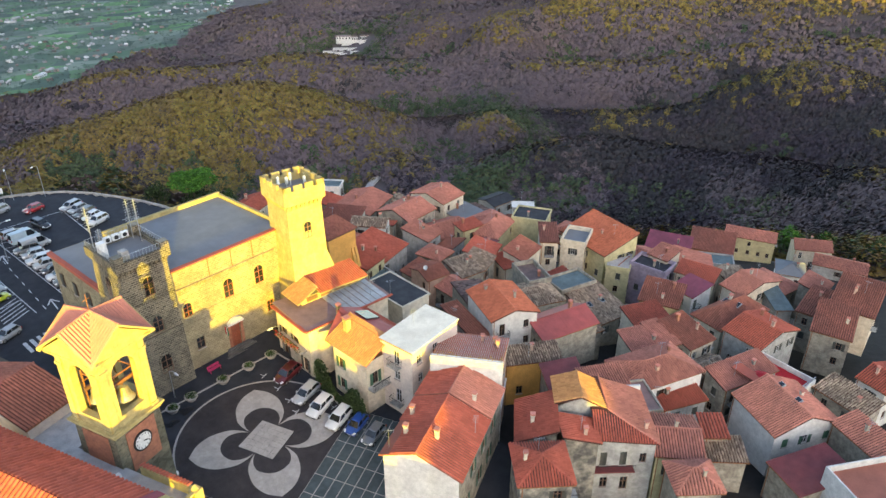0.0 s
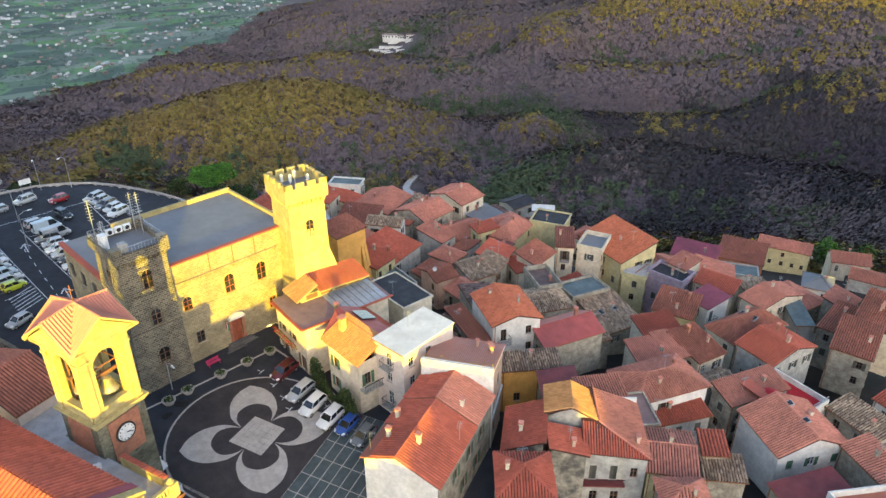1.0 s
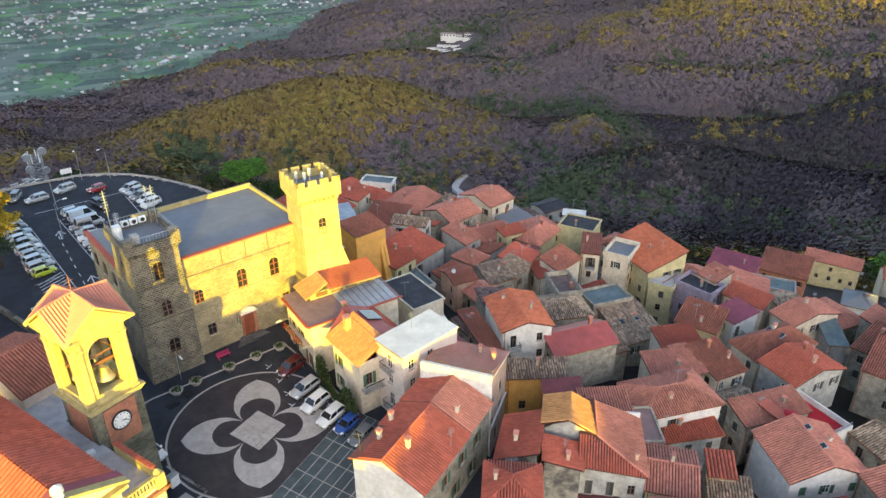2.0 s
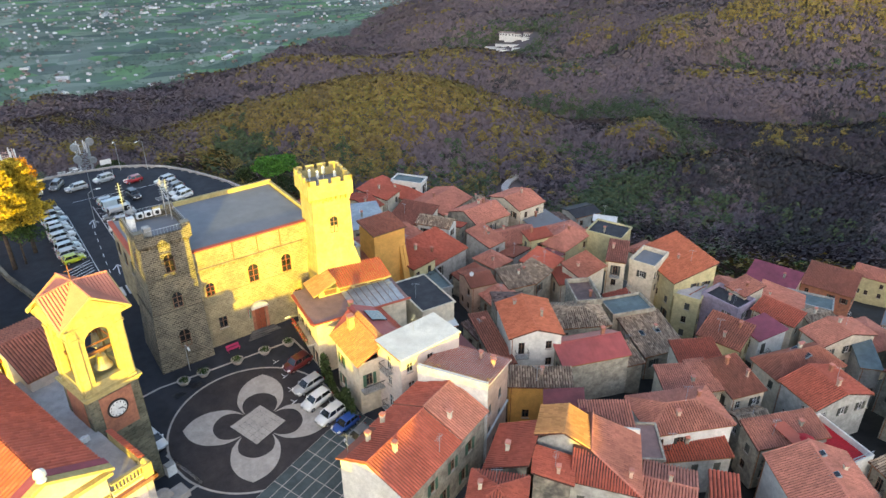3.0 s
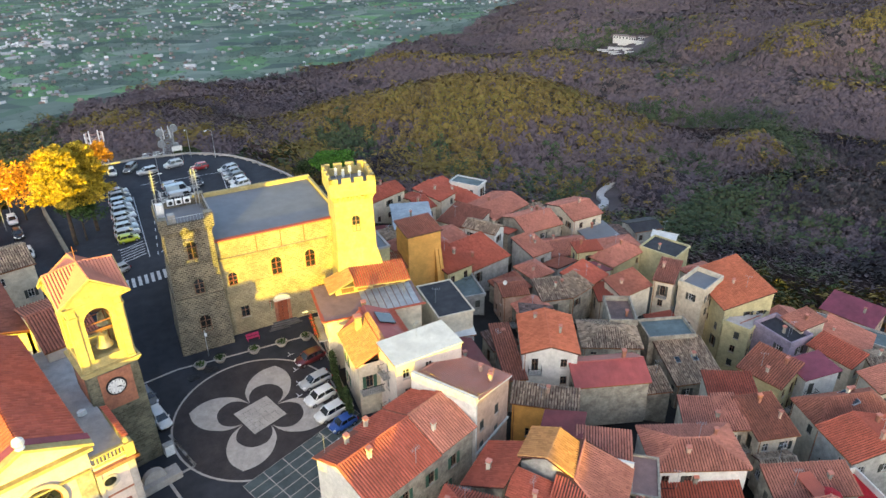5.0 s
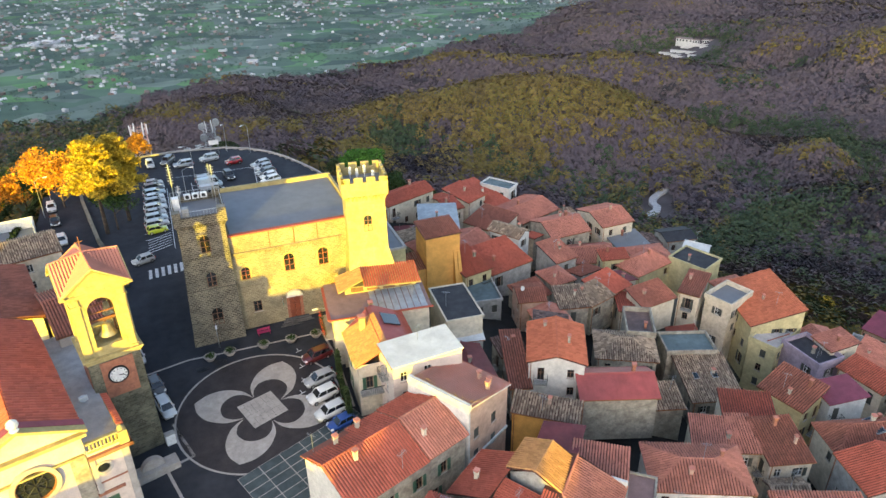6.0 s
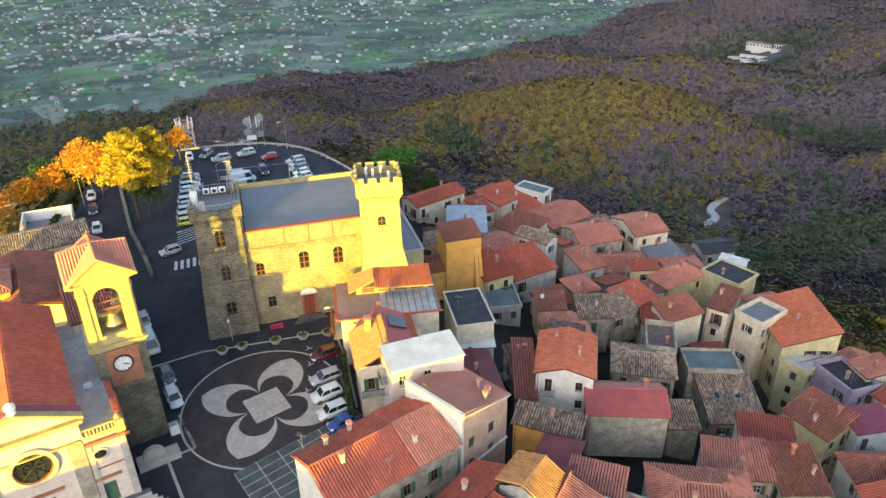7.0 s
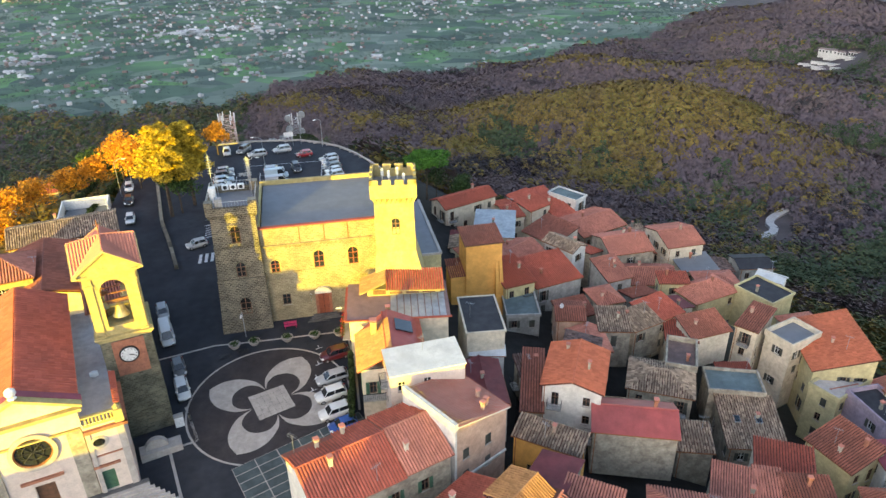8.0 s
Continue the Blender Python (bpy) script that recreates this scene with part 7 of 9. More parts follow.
    for i, (ro, ri, y, mt, nm) in enumerate(((2.3, 1.85, -0.05, "marble", "rose_surround"), (1.85, 1.72, 0.05, "rust", "rose_rim"))):
        q = band(rc, ro, ri, 0.3, y)
        put(nm, q, mt, t)
    q = Geo()
    q.tube((rc[0], 0.29, rc[1]), (rc[0], 0.27, rc[1]), 1.74, 32)
    put("rose_pane", q, "glass", t)
    q = Geo()
    for k in range(8):
        u = math.pi * k / 4
        q.tube((rc[0], 0.2, rc[1]), (rc[0] + 1.72 * math.cos(u), 0.2, rc[1] + 1.72 * math.sin(u)), 0.07, 5)
    for k in range(24):
        u0, u1 = 2 * math.pi * k / 24, 2 * math.pi * (k + 1) / 24
        q.tube((rc[0] + math.cos(u0), 0.2, rc[1] + math.sin(u0)), (rc[0] + math.cos(u1), 0.2, rc[1] + math.sin(u1)), 0.06, 5)
    put("tracery", q, "iron", t)
    # aisle with terrace
    g = Geo()
    wall_face(g, -NX, 12.0, [(0.2, 2.3, 1.8, 5.2)], Matrix.Translation((NX + 0.001, 0, -2)), 0.4)
    wall_face(g, 7.2, 12.0, [], Matrix.Translation((0, 0, -2)) @ Matrix.Rotation(radians(90), 4, 'Z'))
    put("aisle_wall", g, "stucco", t)
    f = Geo()
    f.box(NX + 0.02, 0.3, 9.6, -0.3, 24, 9.85)
    put("terrace_floor", f, "screed", t)
    f = Geo()
    f.box(-0.29, 15.6, -2, 4.4, 20.9, 9.84)
    put("terrace_end", f, "screed", t)
    f = Geo()
    f.tube((-2.0, 8.6, 9.9), (-2.0, 8.6, 10.5), 0.32, 10)
    f.box(-2.45, 8.2, 10.1, -1.55, 8.6, 10.6)
    put("roof_vent", f, "cladw", t)
    d = Geo()
    d.box(NX + 0.2, 0.3, 0.3, NX + 1.8, 0.36, 3.2)
    put("side_door", d, "shut_g", t, "dark green side door")
    d = Geo()
    d.box(NX - 0.1, -0.22, 3.9, NX + 2.6, -0.003, 4.2)
    put("side_hood", d, "brickp", t)
    q = band((-2.75, 7.3), 0.95, 0.62, 0.0, -0.12, 28, 0.85)
    put("oval_surround", q, "marble", t)
    q = Geo()
    q.tube((-2.75, -0.004, 7.3), (-2.75, -0.02, 7.3), 0.6, 20)
    put("oval_pane", q, "glass", t)
    c = Geo()
    c.box(NX, -0.45, 8.9, 0.45, -0.002, 9.3)
    c.box(-0.002, -0.45, 8.9, 0.45, 7.2, 9.3)
    c.box(NX, -0.12, 5.4, -0.5, -0.003, 5.55)
    put("aisle_cornice", c, "brickp", t)
    for x0, x1 in ((-0.75, -0.05), (NX + 0.05, NX + 0.5)):
        p = Geo()
        p.box(x0, -0.15, -2, x1, -0.004, 8.9)
        put("pilaster", p, "marble", t)
    g = Geo()
    wall_face(g, 4.2, 11.0, [], Matrix.Translation((NX - NW - 4.2, 0, -2)), 0.4)
    wall_face(g, 24.0, 11.0, [], Matrix.Translation((NX - NW - 4.2, 24, -2)) @ Matrix.Rotation(radians(270), 4, 'Z'))
    g.face((NX - NW - 4.2, 0, 9), (NX - NW, 0, 9), (NX - NW, 24, 9), (NX - NW - 4.2, 24, 9))
    put("far_aisle", g, "stucco", t)
    for x in (NX - 1.6, NX - NW + 0.1):
        p = Geo()
        p.box(x, 0.12, -2, x + 1.5, 0.297, 9.5)
        put("pilaster", p, "rubble", t)
    # balustrade
    for k in range(9):
        q = Geo()
        x = NX + 0.45 + 0.36 * k
        q.lathe((x, 0.1, 9.9), [(0.13, 0), (0.08, 0.12), (0.14, 0.35), (0.07, 0.7), (0.12, 0.85)], 8)
        put("baluster", q, "lime", t)
    q = Geo()
    q.box(NX + 0.1, -0.1, 9.65, -0.3, 0.3, 9.9)
    q.box(NX + 0.1, -0.1, 10.75, -0.3, 0.3, 10.95)
    put("handrail", q, "lime", t)
    q = Geo()
    q.box(-0.75, -0.25, 9.3, 0.2, 0.7, 10.9)
    q.lathe((-0.28, 0.22, 10.9), [(0.35, 0), (0.36, 0.2), (0.2, 0.4), (0.03, 0.55)], 10)
    put("end_post", q, "lime", t)
    q = Geo()
    q.box(-0.35, 0.7, 9.3, -0.05, 7.0, 10.9)
    put("side_parapet", q, "lime", t)
    q = Geo()
    tiles(q, (0.1, 0.8, 10.9), (0.1, 7.0, 10.9), (-0.5, 0.8, 11.1), (-0.5, 7.0, 11.1), rng, 0.4, 0.5)
    put("parapet_tiles", q, "tile_a", t)
    # steps in front
    for k in range(7):
        q = Geo()
        q.box(-16, -0.6 - 0.45 * (k + 1), -3.0, 0.9 + 0.45 * k, -0.6 - 0.45 * k, 0.2 - 0.17 * k)
        put("step", q, "marble", t)
    q = Geo()
    q.box(-16, -0.6, -3, 0.9, 0, 0.3)
    put("landing", q, "greypave", t)


church()

# buildings behind the church
house("low church wing with red-brown tiles and white walls", -22.5, 8.0, 16, 6.6, 13.0, 11.4, roof='gable', rise=2.0, wall='stucco', tile='tile_c', h=12, seed=74, chim=0, pitch=0.36, wins=False)
house("old house with weathered tiles behind the church", -40, 33, 14, 16.5, 9.0, 9.6, roof='gable', rise=1.6, wall='cream', tile='tile_old', h=10, seed=71, chim=1)
house("church annexe with dark red tiles", -33.5, 12.5, 14, 9.5, 17.0, 11.0, roof='cross', rise=1.5, wall='white', tile='tile_c', h=10, seed=72, chim=0, pitch=0.36)
house("lantern roof with small windows above the choir", -41.5, 13.5, 14, 11.5, 8.5, 13.2, roof='hip', rise=2.3, wall='lime', tile='tile_b', h=5, seed=73, chim=0, pitch=0.36)


# ---- unseen sun blockers west of the square, made up as houses, heights set by where shadows should fall on the village ----
V = Vector((math.cos(radians(SUN_AZ)), math.sin(radians(SUN_AZ))))
U = Vector((-V.y, V.x))
FALL = math.tan(radians(SUN_EL))
for i, (u0, u1, zed) in enumerate(((-112, -75, 0.0), (-75, -62, -0.5), (-62, -45, 5.2), (-45, -39.8, 6.5), (-39.8, -36.3, 5.6), (-36.3, -28, 8.2), (-28, -19.4, 9.0), (-19.4, -16, 7.7), (-16, -12.6, 6.9), (-12.6, -8, 5.2), (-8, -1, 5.2), (-1, 8, 6.9), (8, 17, 5.4), (17, 34, 6.6), (34, 60, 6.4))):
    back = 110
    p = V * -back + U * u0
    eave = zed + FALL * back - 1.2
    house("made-up house out of view that blocks the evening sun", p.x, p.y, 146.5, u1 - u0, 8.0, eave, roof='gable', rise=1.2, wall='cream', tile='tile_c', h=eave + 40, seed=200 + i, chim=0, wins=False, over=0.02, pitch=0.6)


# ---- woods ----
def leaf_woods(name, ramp_stops, island=0.4, vary=0.26):
    """Woodland crowns: one hue a tree, drifting over the hills."""
    m = bpy.data.materials.new(name)
    m.use_nodes = True
    n, l = m.node_tree.nodes, m.node_tree.links
    b = n["Principled BSDF"]
    b.inputs["Roughness"].default_value = 0.95
    b.inputs["Specular IOR Level"].default_value = 0.1
    geo = n.new("ShaderNodeNewGeometry")
    t = n.new("ShaderNodeTexNoise")
    t.inputs["Scale"].default_value, t.inputs["Detail"].default_value = 0.014, 4.5
    t.inputs["Roughness"].default_value = 0.7
    l.new(geo.outputs["Position"], t.inputs["Vector"])
    mr = n.new("ShaderNodeMapRange")
    mr.inputs[1].default_value, mr.inputs[2].default_value = 0.3, 0.7
    mr.inputs[3].default_value, mr.inputs[4].default_value = 0.0, 1.0 - island
    l.new(t.outputs[0], mr.inputs[0])
    add = n.new("ShaderNodeMath")
    add.operation = 'MULTIPLY_ADD'
    l.new(geo.outputs["Random Per Island"], add.inputs[0])
    add.inputs[1].default_value = island
    l.new(mr.outputs[0], add.inputs[2])
    ramp = n.new("ShaderNodeValToRGB")
    e = ramp.color_ramp.elements
    e[0].position, e[0].color = 0.0, (*ramp_stops[0], 1)
    e[1].position, e[1].color = 1.0, (*ramp_stops[-1], 1)
    for k, c in enumerate(ramp_stops[1:-1]):
        e.new((k + 1) / (len(ramp_stops) - 1)).color = (*c, 1)
    l.new(add.outputs[0], ramp.inputs[0])
    fine = n.new("ShaderNodeTexNoise")
    fine.inputs["Scale"].default_value, fine.inputs["Detail"].default_value = 0.13, 1.0
    l.new(geo.outputs["Position"], fine.inputs["Vector"])
    v = n.new("ShaderNodeMapRange")
    v.inputs[1].default_value, v.inputs[2].default_value, v.inputs[3].default_value, v.inputs[4].default_value = 0.3, 0.7, 1 - vary, 1 + vary
    l.new(fine.outputs[0], v.inputs[0])
    hsv = n.new("ShaderNodeHueSaturation")
    l.new(v.outputs[0], hsv.inputs["Value"])
    l.new(ramp.outputs[0], hsv.inputs["Color"])
    l.new(hsv.outputs[0], b.inputs["Base Color"])
    return m


# Mauve tint lightened a little, putting far haze into the bare woods' colour
W_BARE = leaf_woods("bare_purple_woods", ((0.120, 0.094, 0.104), (0.132, 0.101, 0.108), (0.145, 0.108, 0.110), (0.152, 0.112, 0.104), (0.138, 0.107, 0.092)), 0.1, 0.12)
# Darker bare woods that also put valley shade into the colour
W_DARK = leaf_woods("dark_shaded_woods", ((0.052, 0.041, 0.050), (0.064, 0.049, 0.057), (0.058, 0.052, 0.050), (0.074, 0.056, 0.060)), 0.15, 0.14)
W_OCHRE = leaf_woods("ochre_woods", ((0.140, 0.104, 0.074), (0.176, 0.122, 0.054), (0.216, 0.148, 0.044), (0.190, 0.152, 0.044), (0.146, 0.130, 0.052)), 0.5)
W_GREEN = leaf_woods("green_woods", ((0.042, 0.058, 0.038), (0.054, 0.076, 0.042), (0.072, 0.092, 0.046), (0.100, 0.110, 0.050), (0.126, 0.116, 0.056)), 0.5)
# Light bluish greens put the haze of distance into these groves
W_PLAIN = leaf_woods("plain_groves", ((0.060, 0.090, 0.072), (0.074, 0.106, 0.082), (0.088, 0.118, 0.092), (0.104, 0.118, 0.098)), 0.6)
nrng = np.random.default_rng(11)


def crowns(name, x, y, z, h, r, mat, label, k=12, seed=3, tall=1.0, lift=0.55, low=-0.45, lean=None):
    """Many trees in one mesh: each a loose crown of small leafy facets, leaning outwards and up, over a thin trunk."""
    g = np.random.default_rng(seed)
    n = len(x)
    mid = np.stack([x, y, z + h * lift], 1)
    az, up = g.uniform(0, 2 * np.pi, (n, k)), g.uniform(low, 1.0, (n, k))
    ring = np.sqrt(np.clip(1 - up * up, 0, 1))
    way = np.stack([ring * np.cos(az), ring * np.sin(az), up], -1)
    size = np.stack([r, r, h * 0.46], 1)
    c = mid[:, None] + way * size[:, None] * g.uniform(0.62, 1.0, (n, k, 1))
    nrm = way * 0.38 + (np.array([0, 0, 0.75]) if lean is None else lean[:, None] * 0.75) + g.normal(0, 0.13, (n, k, 3))
    nrm /= np.linalg.norm(nrm, axis=-1, keepdims=True)
    a = np.cross(nrm, g.normal(size=(n, k, 3)))
    a /= np.linalg.norm(a, axis=-1, keepdims=True)
    b = np.cross(nrm, a)
    e = (r[:, None] * g.uniform(0.3, 0.56, (n, k)) * min(1.0, (18 / k) ** 0.5))[..., None]
    tri = np.stack([c + a * e, c - a * e * 0.5 + b * e * 0.85, c - a * e * 0.5 - b * e * 0.85], 2)
    tri[..., 2] += (tri[..., 2] - c[..., None, 2]) * (tall - 1)
    foot = np.stack([np.stack([x - 0.25, y, z - 1], 1), np.stack([x + 0.25, y, z - 1], 1), mid], 1)
    vs = np.concatenate([tri.reshape(n, 3 * k, 3), foot], 1)
    nt = n * (k + 1)
    me = bpy.data.meshes.new(name)
    me.vertices.add(nt * 3)
    me.vertices.foreach_set("co", vs.astype(np.float32).ravel())
    me.loops.add(nt * 3)
    me.loops.foreach_set("vertex_index", np.arange(nt * 3, dtype=np.int32))
    me.polygons.add(nt)
    me.polygons.foreach_set("loop_start", np.arange(nt, dtype=np.int32) * 3)
    me.polygons.foreach_set("loop_total", np.full(nt, 3, np.int32))
    me.update(calc_edges=True)
    me.materials.append(mat)
    return tagged(new(name, me), label, "woods", kind="stuff")


def field(x, y, s, ph=0.0):
    """A smooth wandering value between -1 and 1."""
    return (np.sin(x / s + ph + 1.7 * np.sin(y / (1.6 * s) + ph)) + np.sin(y / (0.8 * s) - 0.6 * x / s + 2.1 * ph)) / 2


def scatter(r0, r1, step):
    """Jittered places in the wedge of country seen over the village."""
    gx, gy = np.meshgrid(np.arange(-700, 2100, step), np.arange(-250, 2100, step))
    x, y = gx.ravel() + nrng.uniform(-0.45, 0.45, gx.size) * step, gy.ravel() + nrng.uniform(-0.45, 0.45, gx.size) * step
    d = np.hypot(x, y + 70)
    a = np.degrees(np.arctan2(x + 5, y + 72))
    keep = (d >= r0) & (d < r1) & (a > -26) & (a < 88)
    return x[keep], y[keep]


def in_village(x, y):
    town = (x > -62) & (x < 112 + 0.12 * y) & (y < 98 - 0.42 * np.maximum(x - 20, 0)) & (y > -130)
    tail = (x >= 100) & (x < 196) & (y < 34 - 0.25 * (x - 100)) & (y > -70)
    west = (x < -20) & (y < 84)
    comp = (np.abs(x + 3) < 22) & (y > 90) & (y < 140)
    bend = (np.hypot(x - 347, y - 348) < 13) | (np.hypot(x - 359, y - 357) < 14) | (np.hypot(x - 366, y - 371) < 14) | (np.hypot(x - 380, y - 384) < 13)
    lane = (x < -46) & (x > -112) & (y > 80) & (y < 180)
    villa = (np.hypot(x - 934, y - 1024) < 56)
    return town | tail | west | comp | bend | lane | villa


def near_line(x, y, pts, wide):
    """1 on a line of points, falling away to both sides."""
    d = np.full(len(x), 1e9)
    for p, q in zip(pts, pts[1:]):
        ux, uy = q[0] - p[0], q[1] - p[1]
        k = np.clip(((x - p[0]) * ux + (y - p[1]) * uy) / (ux * ux + uy * uy), 0, 1)
        d = np.minimum(d, np.hypot(x - p[0] - k * ux, y - p[1] - k * uy))
    return np.exp(-(d / wide) ** 2)


def patch(x, y, cx, cy, rx, ry, turn=0.0):
    c, s_ = math.cos(radians(turn)), math.sin(radians(turn))
    u, v = (x - cx) * c + (y - cy) * s_, -(x - cx) * s_ + (y - cy) * c
    return np.exp(-(u / rx) ** 2 - (v / ry) ** 2)


parts_ = []
for r0, r1, step in ((120, 520, 5.0), (520, 1000, 5.6), (1000, 1500, 7.0), (1500, 2200, 9.0)):
    x, y = scatter(r0, r1, step)
    ok = ~in_village(x, y) & ~in_plain(x, y)
    x, y = x[ok], y[ok]
    parts_.append(np.stack([x, y, land(x, y), np.full(len(x), step)], 1))
wd = np.concatenate(parts_)
wx, wy, wz, ws = wd.T
near_ = np.hypot(wx, wy + 70)
drift = field(wx, wy, 60, 2.2)
drift2 = field(wx, wy, 24, 0.9)
low = patch(wx, wy, 330, 300, 140, 95, 20) * (near_ < 640)
och = 1.15 * patch(wx, wy, 285, 575, 190, 78, -22) + 0.5 * patch(wx, wy, 240, 500, 130, 70, -20) + 0.45 * near_line(wx, wy, OCHRE[1:], 38) + 0.5 * near_line(wx, wy, HIGH[1:], 60) + 0.55 * low + 0.10 + 0.3 * np.clip(drift2, 0, 1) * (near_ < 330)
och = och * (0.75 + 0.5 * drift2) + 0.4 * ((near_ < 330) & (wx > 40))
stream = near_line(wx, wy, [(330, 250), (420, 300), (520, 300), (589, 337), (661, 430), (727, 522), (661, 637)], 34)
grn = 0.85 * stream * (0.7 + 0.5 * drift) + 0.75 * low * np.clip(0.4 + drift2, 0, 1) + 0.35 * near_line(wx, wy, [(813, 956), (903, 985), (760, 700)], 40) + 0.7 * patch(wx, wy, 205, 590, 26, 34) + 0.8 * patch(wx, wy, 930, 1030, 120, 105) + 0.28 * ((near_ < 330) & (wx > 60)) + 0.62 * ((wx < 30) & (near_ < 640)) + 0.45 * ((wx < -50) & (near_ >= 640)) + 0.04
# Where the hills take the darker tree colour that stands for shade
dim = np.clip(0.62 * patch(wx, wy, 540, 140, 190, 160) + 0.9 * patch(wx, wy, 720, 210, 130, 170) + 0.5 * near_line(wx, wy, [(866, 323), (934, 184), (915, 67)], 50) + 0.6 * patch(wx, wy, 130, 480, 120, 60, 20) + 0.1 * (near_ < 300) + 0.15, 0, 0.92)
east, west_, north, south = land(wx + 45, wy), land(wx - 45, wy), land(wx, wy + 45), land(wx, wy - 45)
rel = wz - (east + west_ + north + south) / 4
# Ground tilt exaggerated 1.5 times, so leaf facets shade more strongly with relief
slope = np.stack([(west_ - east) / 90 * 1.5, (south - north) / 90 * 1.5, np.ones(len(wx))], 1)
slope /= np.linalg.norm(slope, axis=1, keepdims=True)
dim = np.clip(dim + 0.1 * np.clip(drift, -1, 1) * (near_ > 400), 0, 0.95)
# Ochre on the crests puts lighter ridge tops into the tree colour
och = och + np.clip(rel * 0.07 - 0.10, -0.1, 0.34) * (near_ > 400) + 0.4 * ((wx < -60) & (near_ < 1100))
# evergreens in the gullies, their dark green also standing for shade in the relief
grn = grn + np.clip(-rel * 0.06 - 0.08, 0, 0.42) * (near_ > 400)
glade = (np.abs((wx - 510) * 0.8 + (wy - 556) * 0.4) < 24) & (np.abs((wy - 556) * 0.8 - (wx - 510) * 0.4) < 11)
grn = np.where(glade, 1.0, grn)
right = np.clip(patch(wx, wy, 530, 140, 170, 160) * 1.5, 0, 1) * (near_ > 340)
och, grn = och * (1 - 0.75 * right), grn * (1 - 0.35 * right)
grn = grn + 0.3 * np.clip(drift2, 0, 1) * ((near_ < 480) & (wx > 120))
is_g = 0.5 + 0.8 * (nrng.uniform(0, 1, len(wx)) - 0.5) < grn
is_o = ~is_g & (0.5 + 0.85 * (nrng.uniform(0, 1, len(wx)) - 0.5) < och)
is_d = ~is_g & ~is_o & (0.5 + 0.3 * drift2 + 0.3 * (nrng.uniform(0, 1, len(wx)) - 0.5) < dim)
leafy = is_g | is_o
hh = np.where(glade, 0.7, 1.0) * np.where(leafy, nrng.uniform(9.0, 16.0, len(wx)), nrng.uniform(9.5, 12.5, len(wx))) * np.where(near_ < 200, 0.6, 1.0)
rr_ = ws * np.where(leafy, nrng.uniform(0.55, 0.95, len(wx)), nrng.uniform(0.62, 0.85, len(wx)))
for nm, sel, mt, lb, sd in (("brown_woods", is_d, W_DARK, "bare woods on the hills, coloured dark for shaded valleys", 4), ("bare_woods", ~is_g & ~is_o & ~is_d, W_BARE, "bare purple-brown autumn woods covering the hills", 5), ("ochre_woods", is_o, W_OCHRE, "ochre and olive autumn woods on the hills", 6), ("evergreen_woods", is_g, W_GREEN, "dark green trees among the autumn woods", 7)):
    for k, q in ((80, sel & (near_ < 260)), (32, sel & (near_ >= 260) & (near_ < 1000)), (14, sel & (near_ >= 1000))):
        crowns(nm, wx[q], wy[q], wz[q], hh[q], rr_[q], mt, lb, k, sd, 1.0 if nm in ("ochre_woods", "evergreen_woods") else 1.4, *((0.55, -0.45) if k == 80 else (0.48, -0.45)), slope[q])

# low scrub on the slope right below the car park and the village edge
gx, gy = np.meshgrid(np.arange(-110, 260, 3.0), np.arange(-80, 190, 3.0))
x, y = gx.ravel() + nrng.uniform(-1.4, 1.4, gx.size), gy.ravel() + nrng.uniform(-1.4, 1.4, gx.size)
ok = ~in_village(x, y) & (np.hypot(x, y + 70) < 330) & ((y > 99) | (x > 24))
ok |= (x < -34) & (y > 47) & (y < 84) & ~((x > -42.5) & (x < -28) & (y > 52) & (y < 68))
x, y = x[ok], y[ok]
crowns("scrub", x, y, land(x, y), nrng.uniform(2.0, 4.5, len(x)), nrng.uniform(1.2, 2.2, len(x)), W_OCHRE, "low brown scrub below the village", 24, 9)

# ---- the far plain: groves, small white houses, sheds ----
gx, gy = np.meshgrid(np.arange(-1500, 2600, 13.0), np.arange(850, 3000, 13.0))
x, y = gx.ravel() + nrng.uniform(-10, 10, gx.size), gy.ravel() + nrng.uniform(-10, 10, gx.size)
a = np.degrees(np.arctan2(x + 5, y + 72))
ok = in_plain(x, y) & (a > -26) & (a < 62) & (field(x, y, 70, 1.0) + nrng.uniform(-0.9, 0.9, len(x)) > 0.05)
x, y = x[ok], y[ok]
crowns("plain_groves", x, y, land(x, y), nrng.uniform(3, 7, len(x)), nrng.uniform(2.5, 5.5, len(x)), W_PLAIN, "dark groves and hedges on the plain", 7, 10)


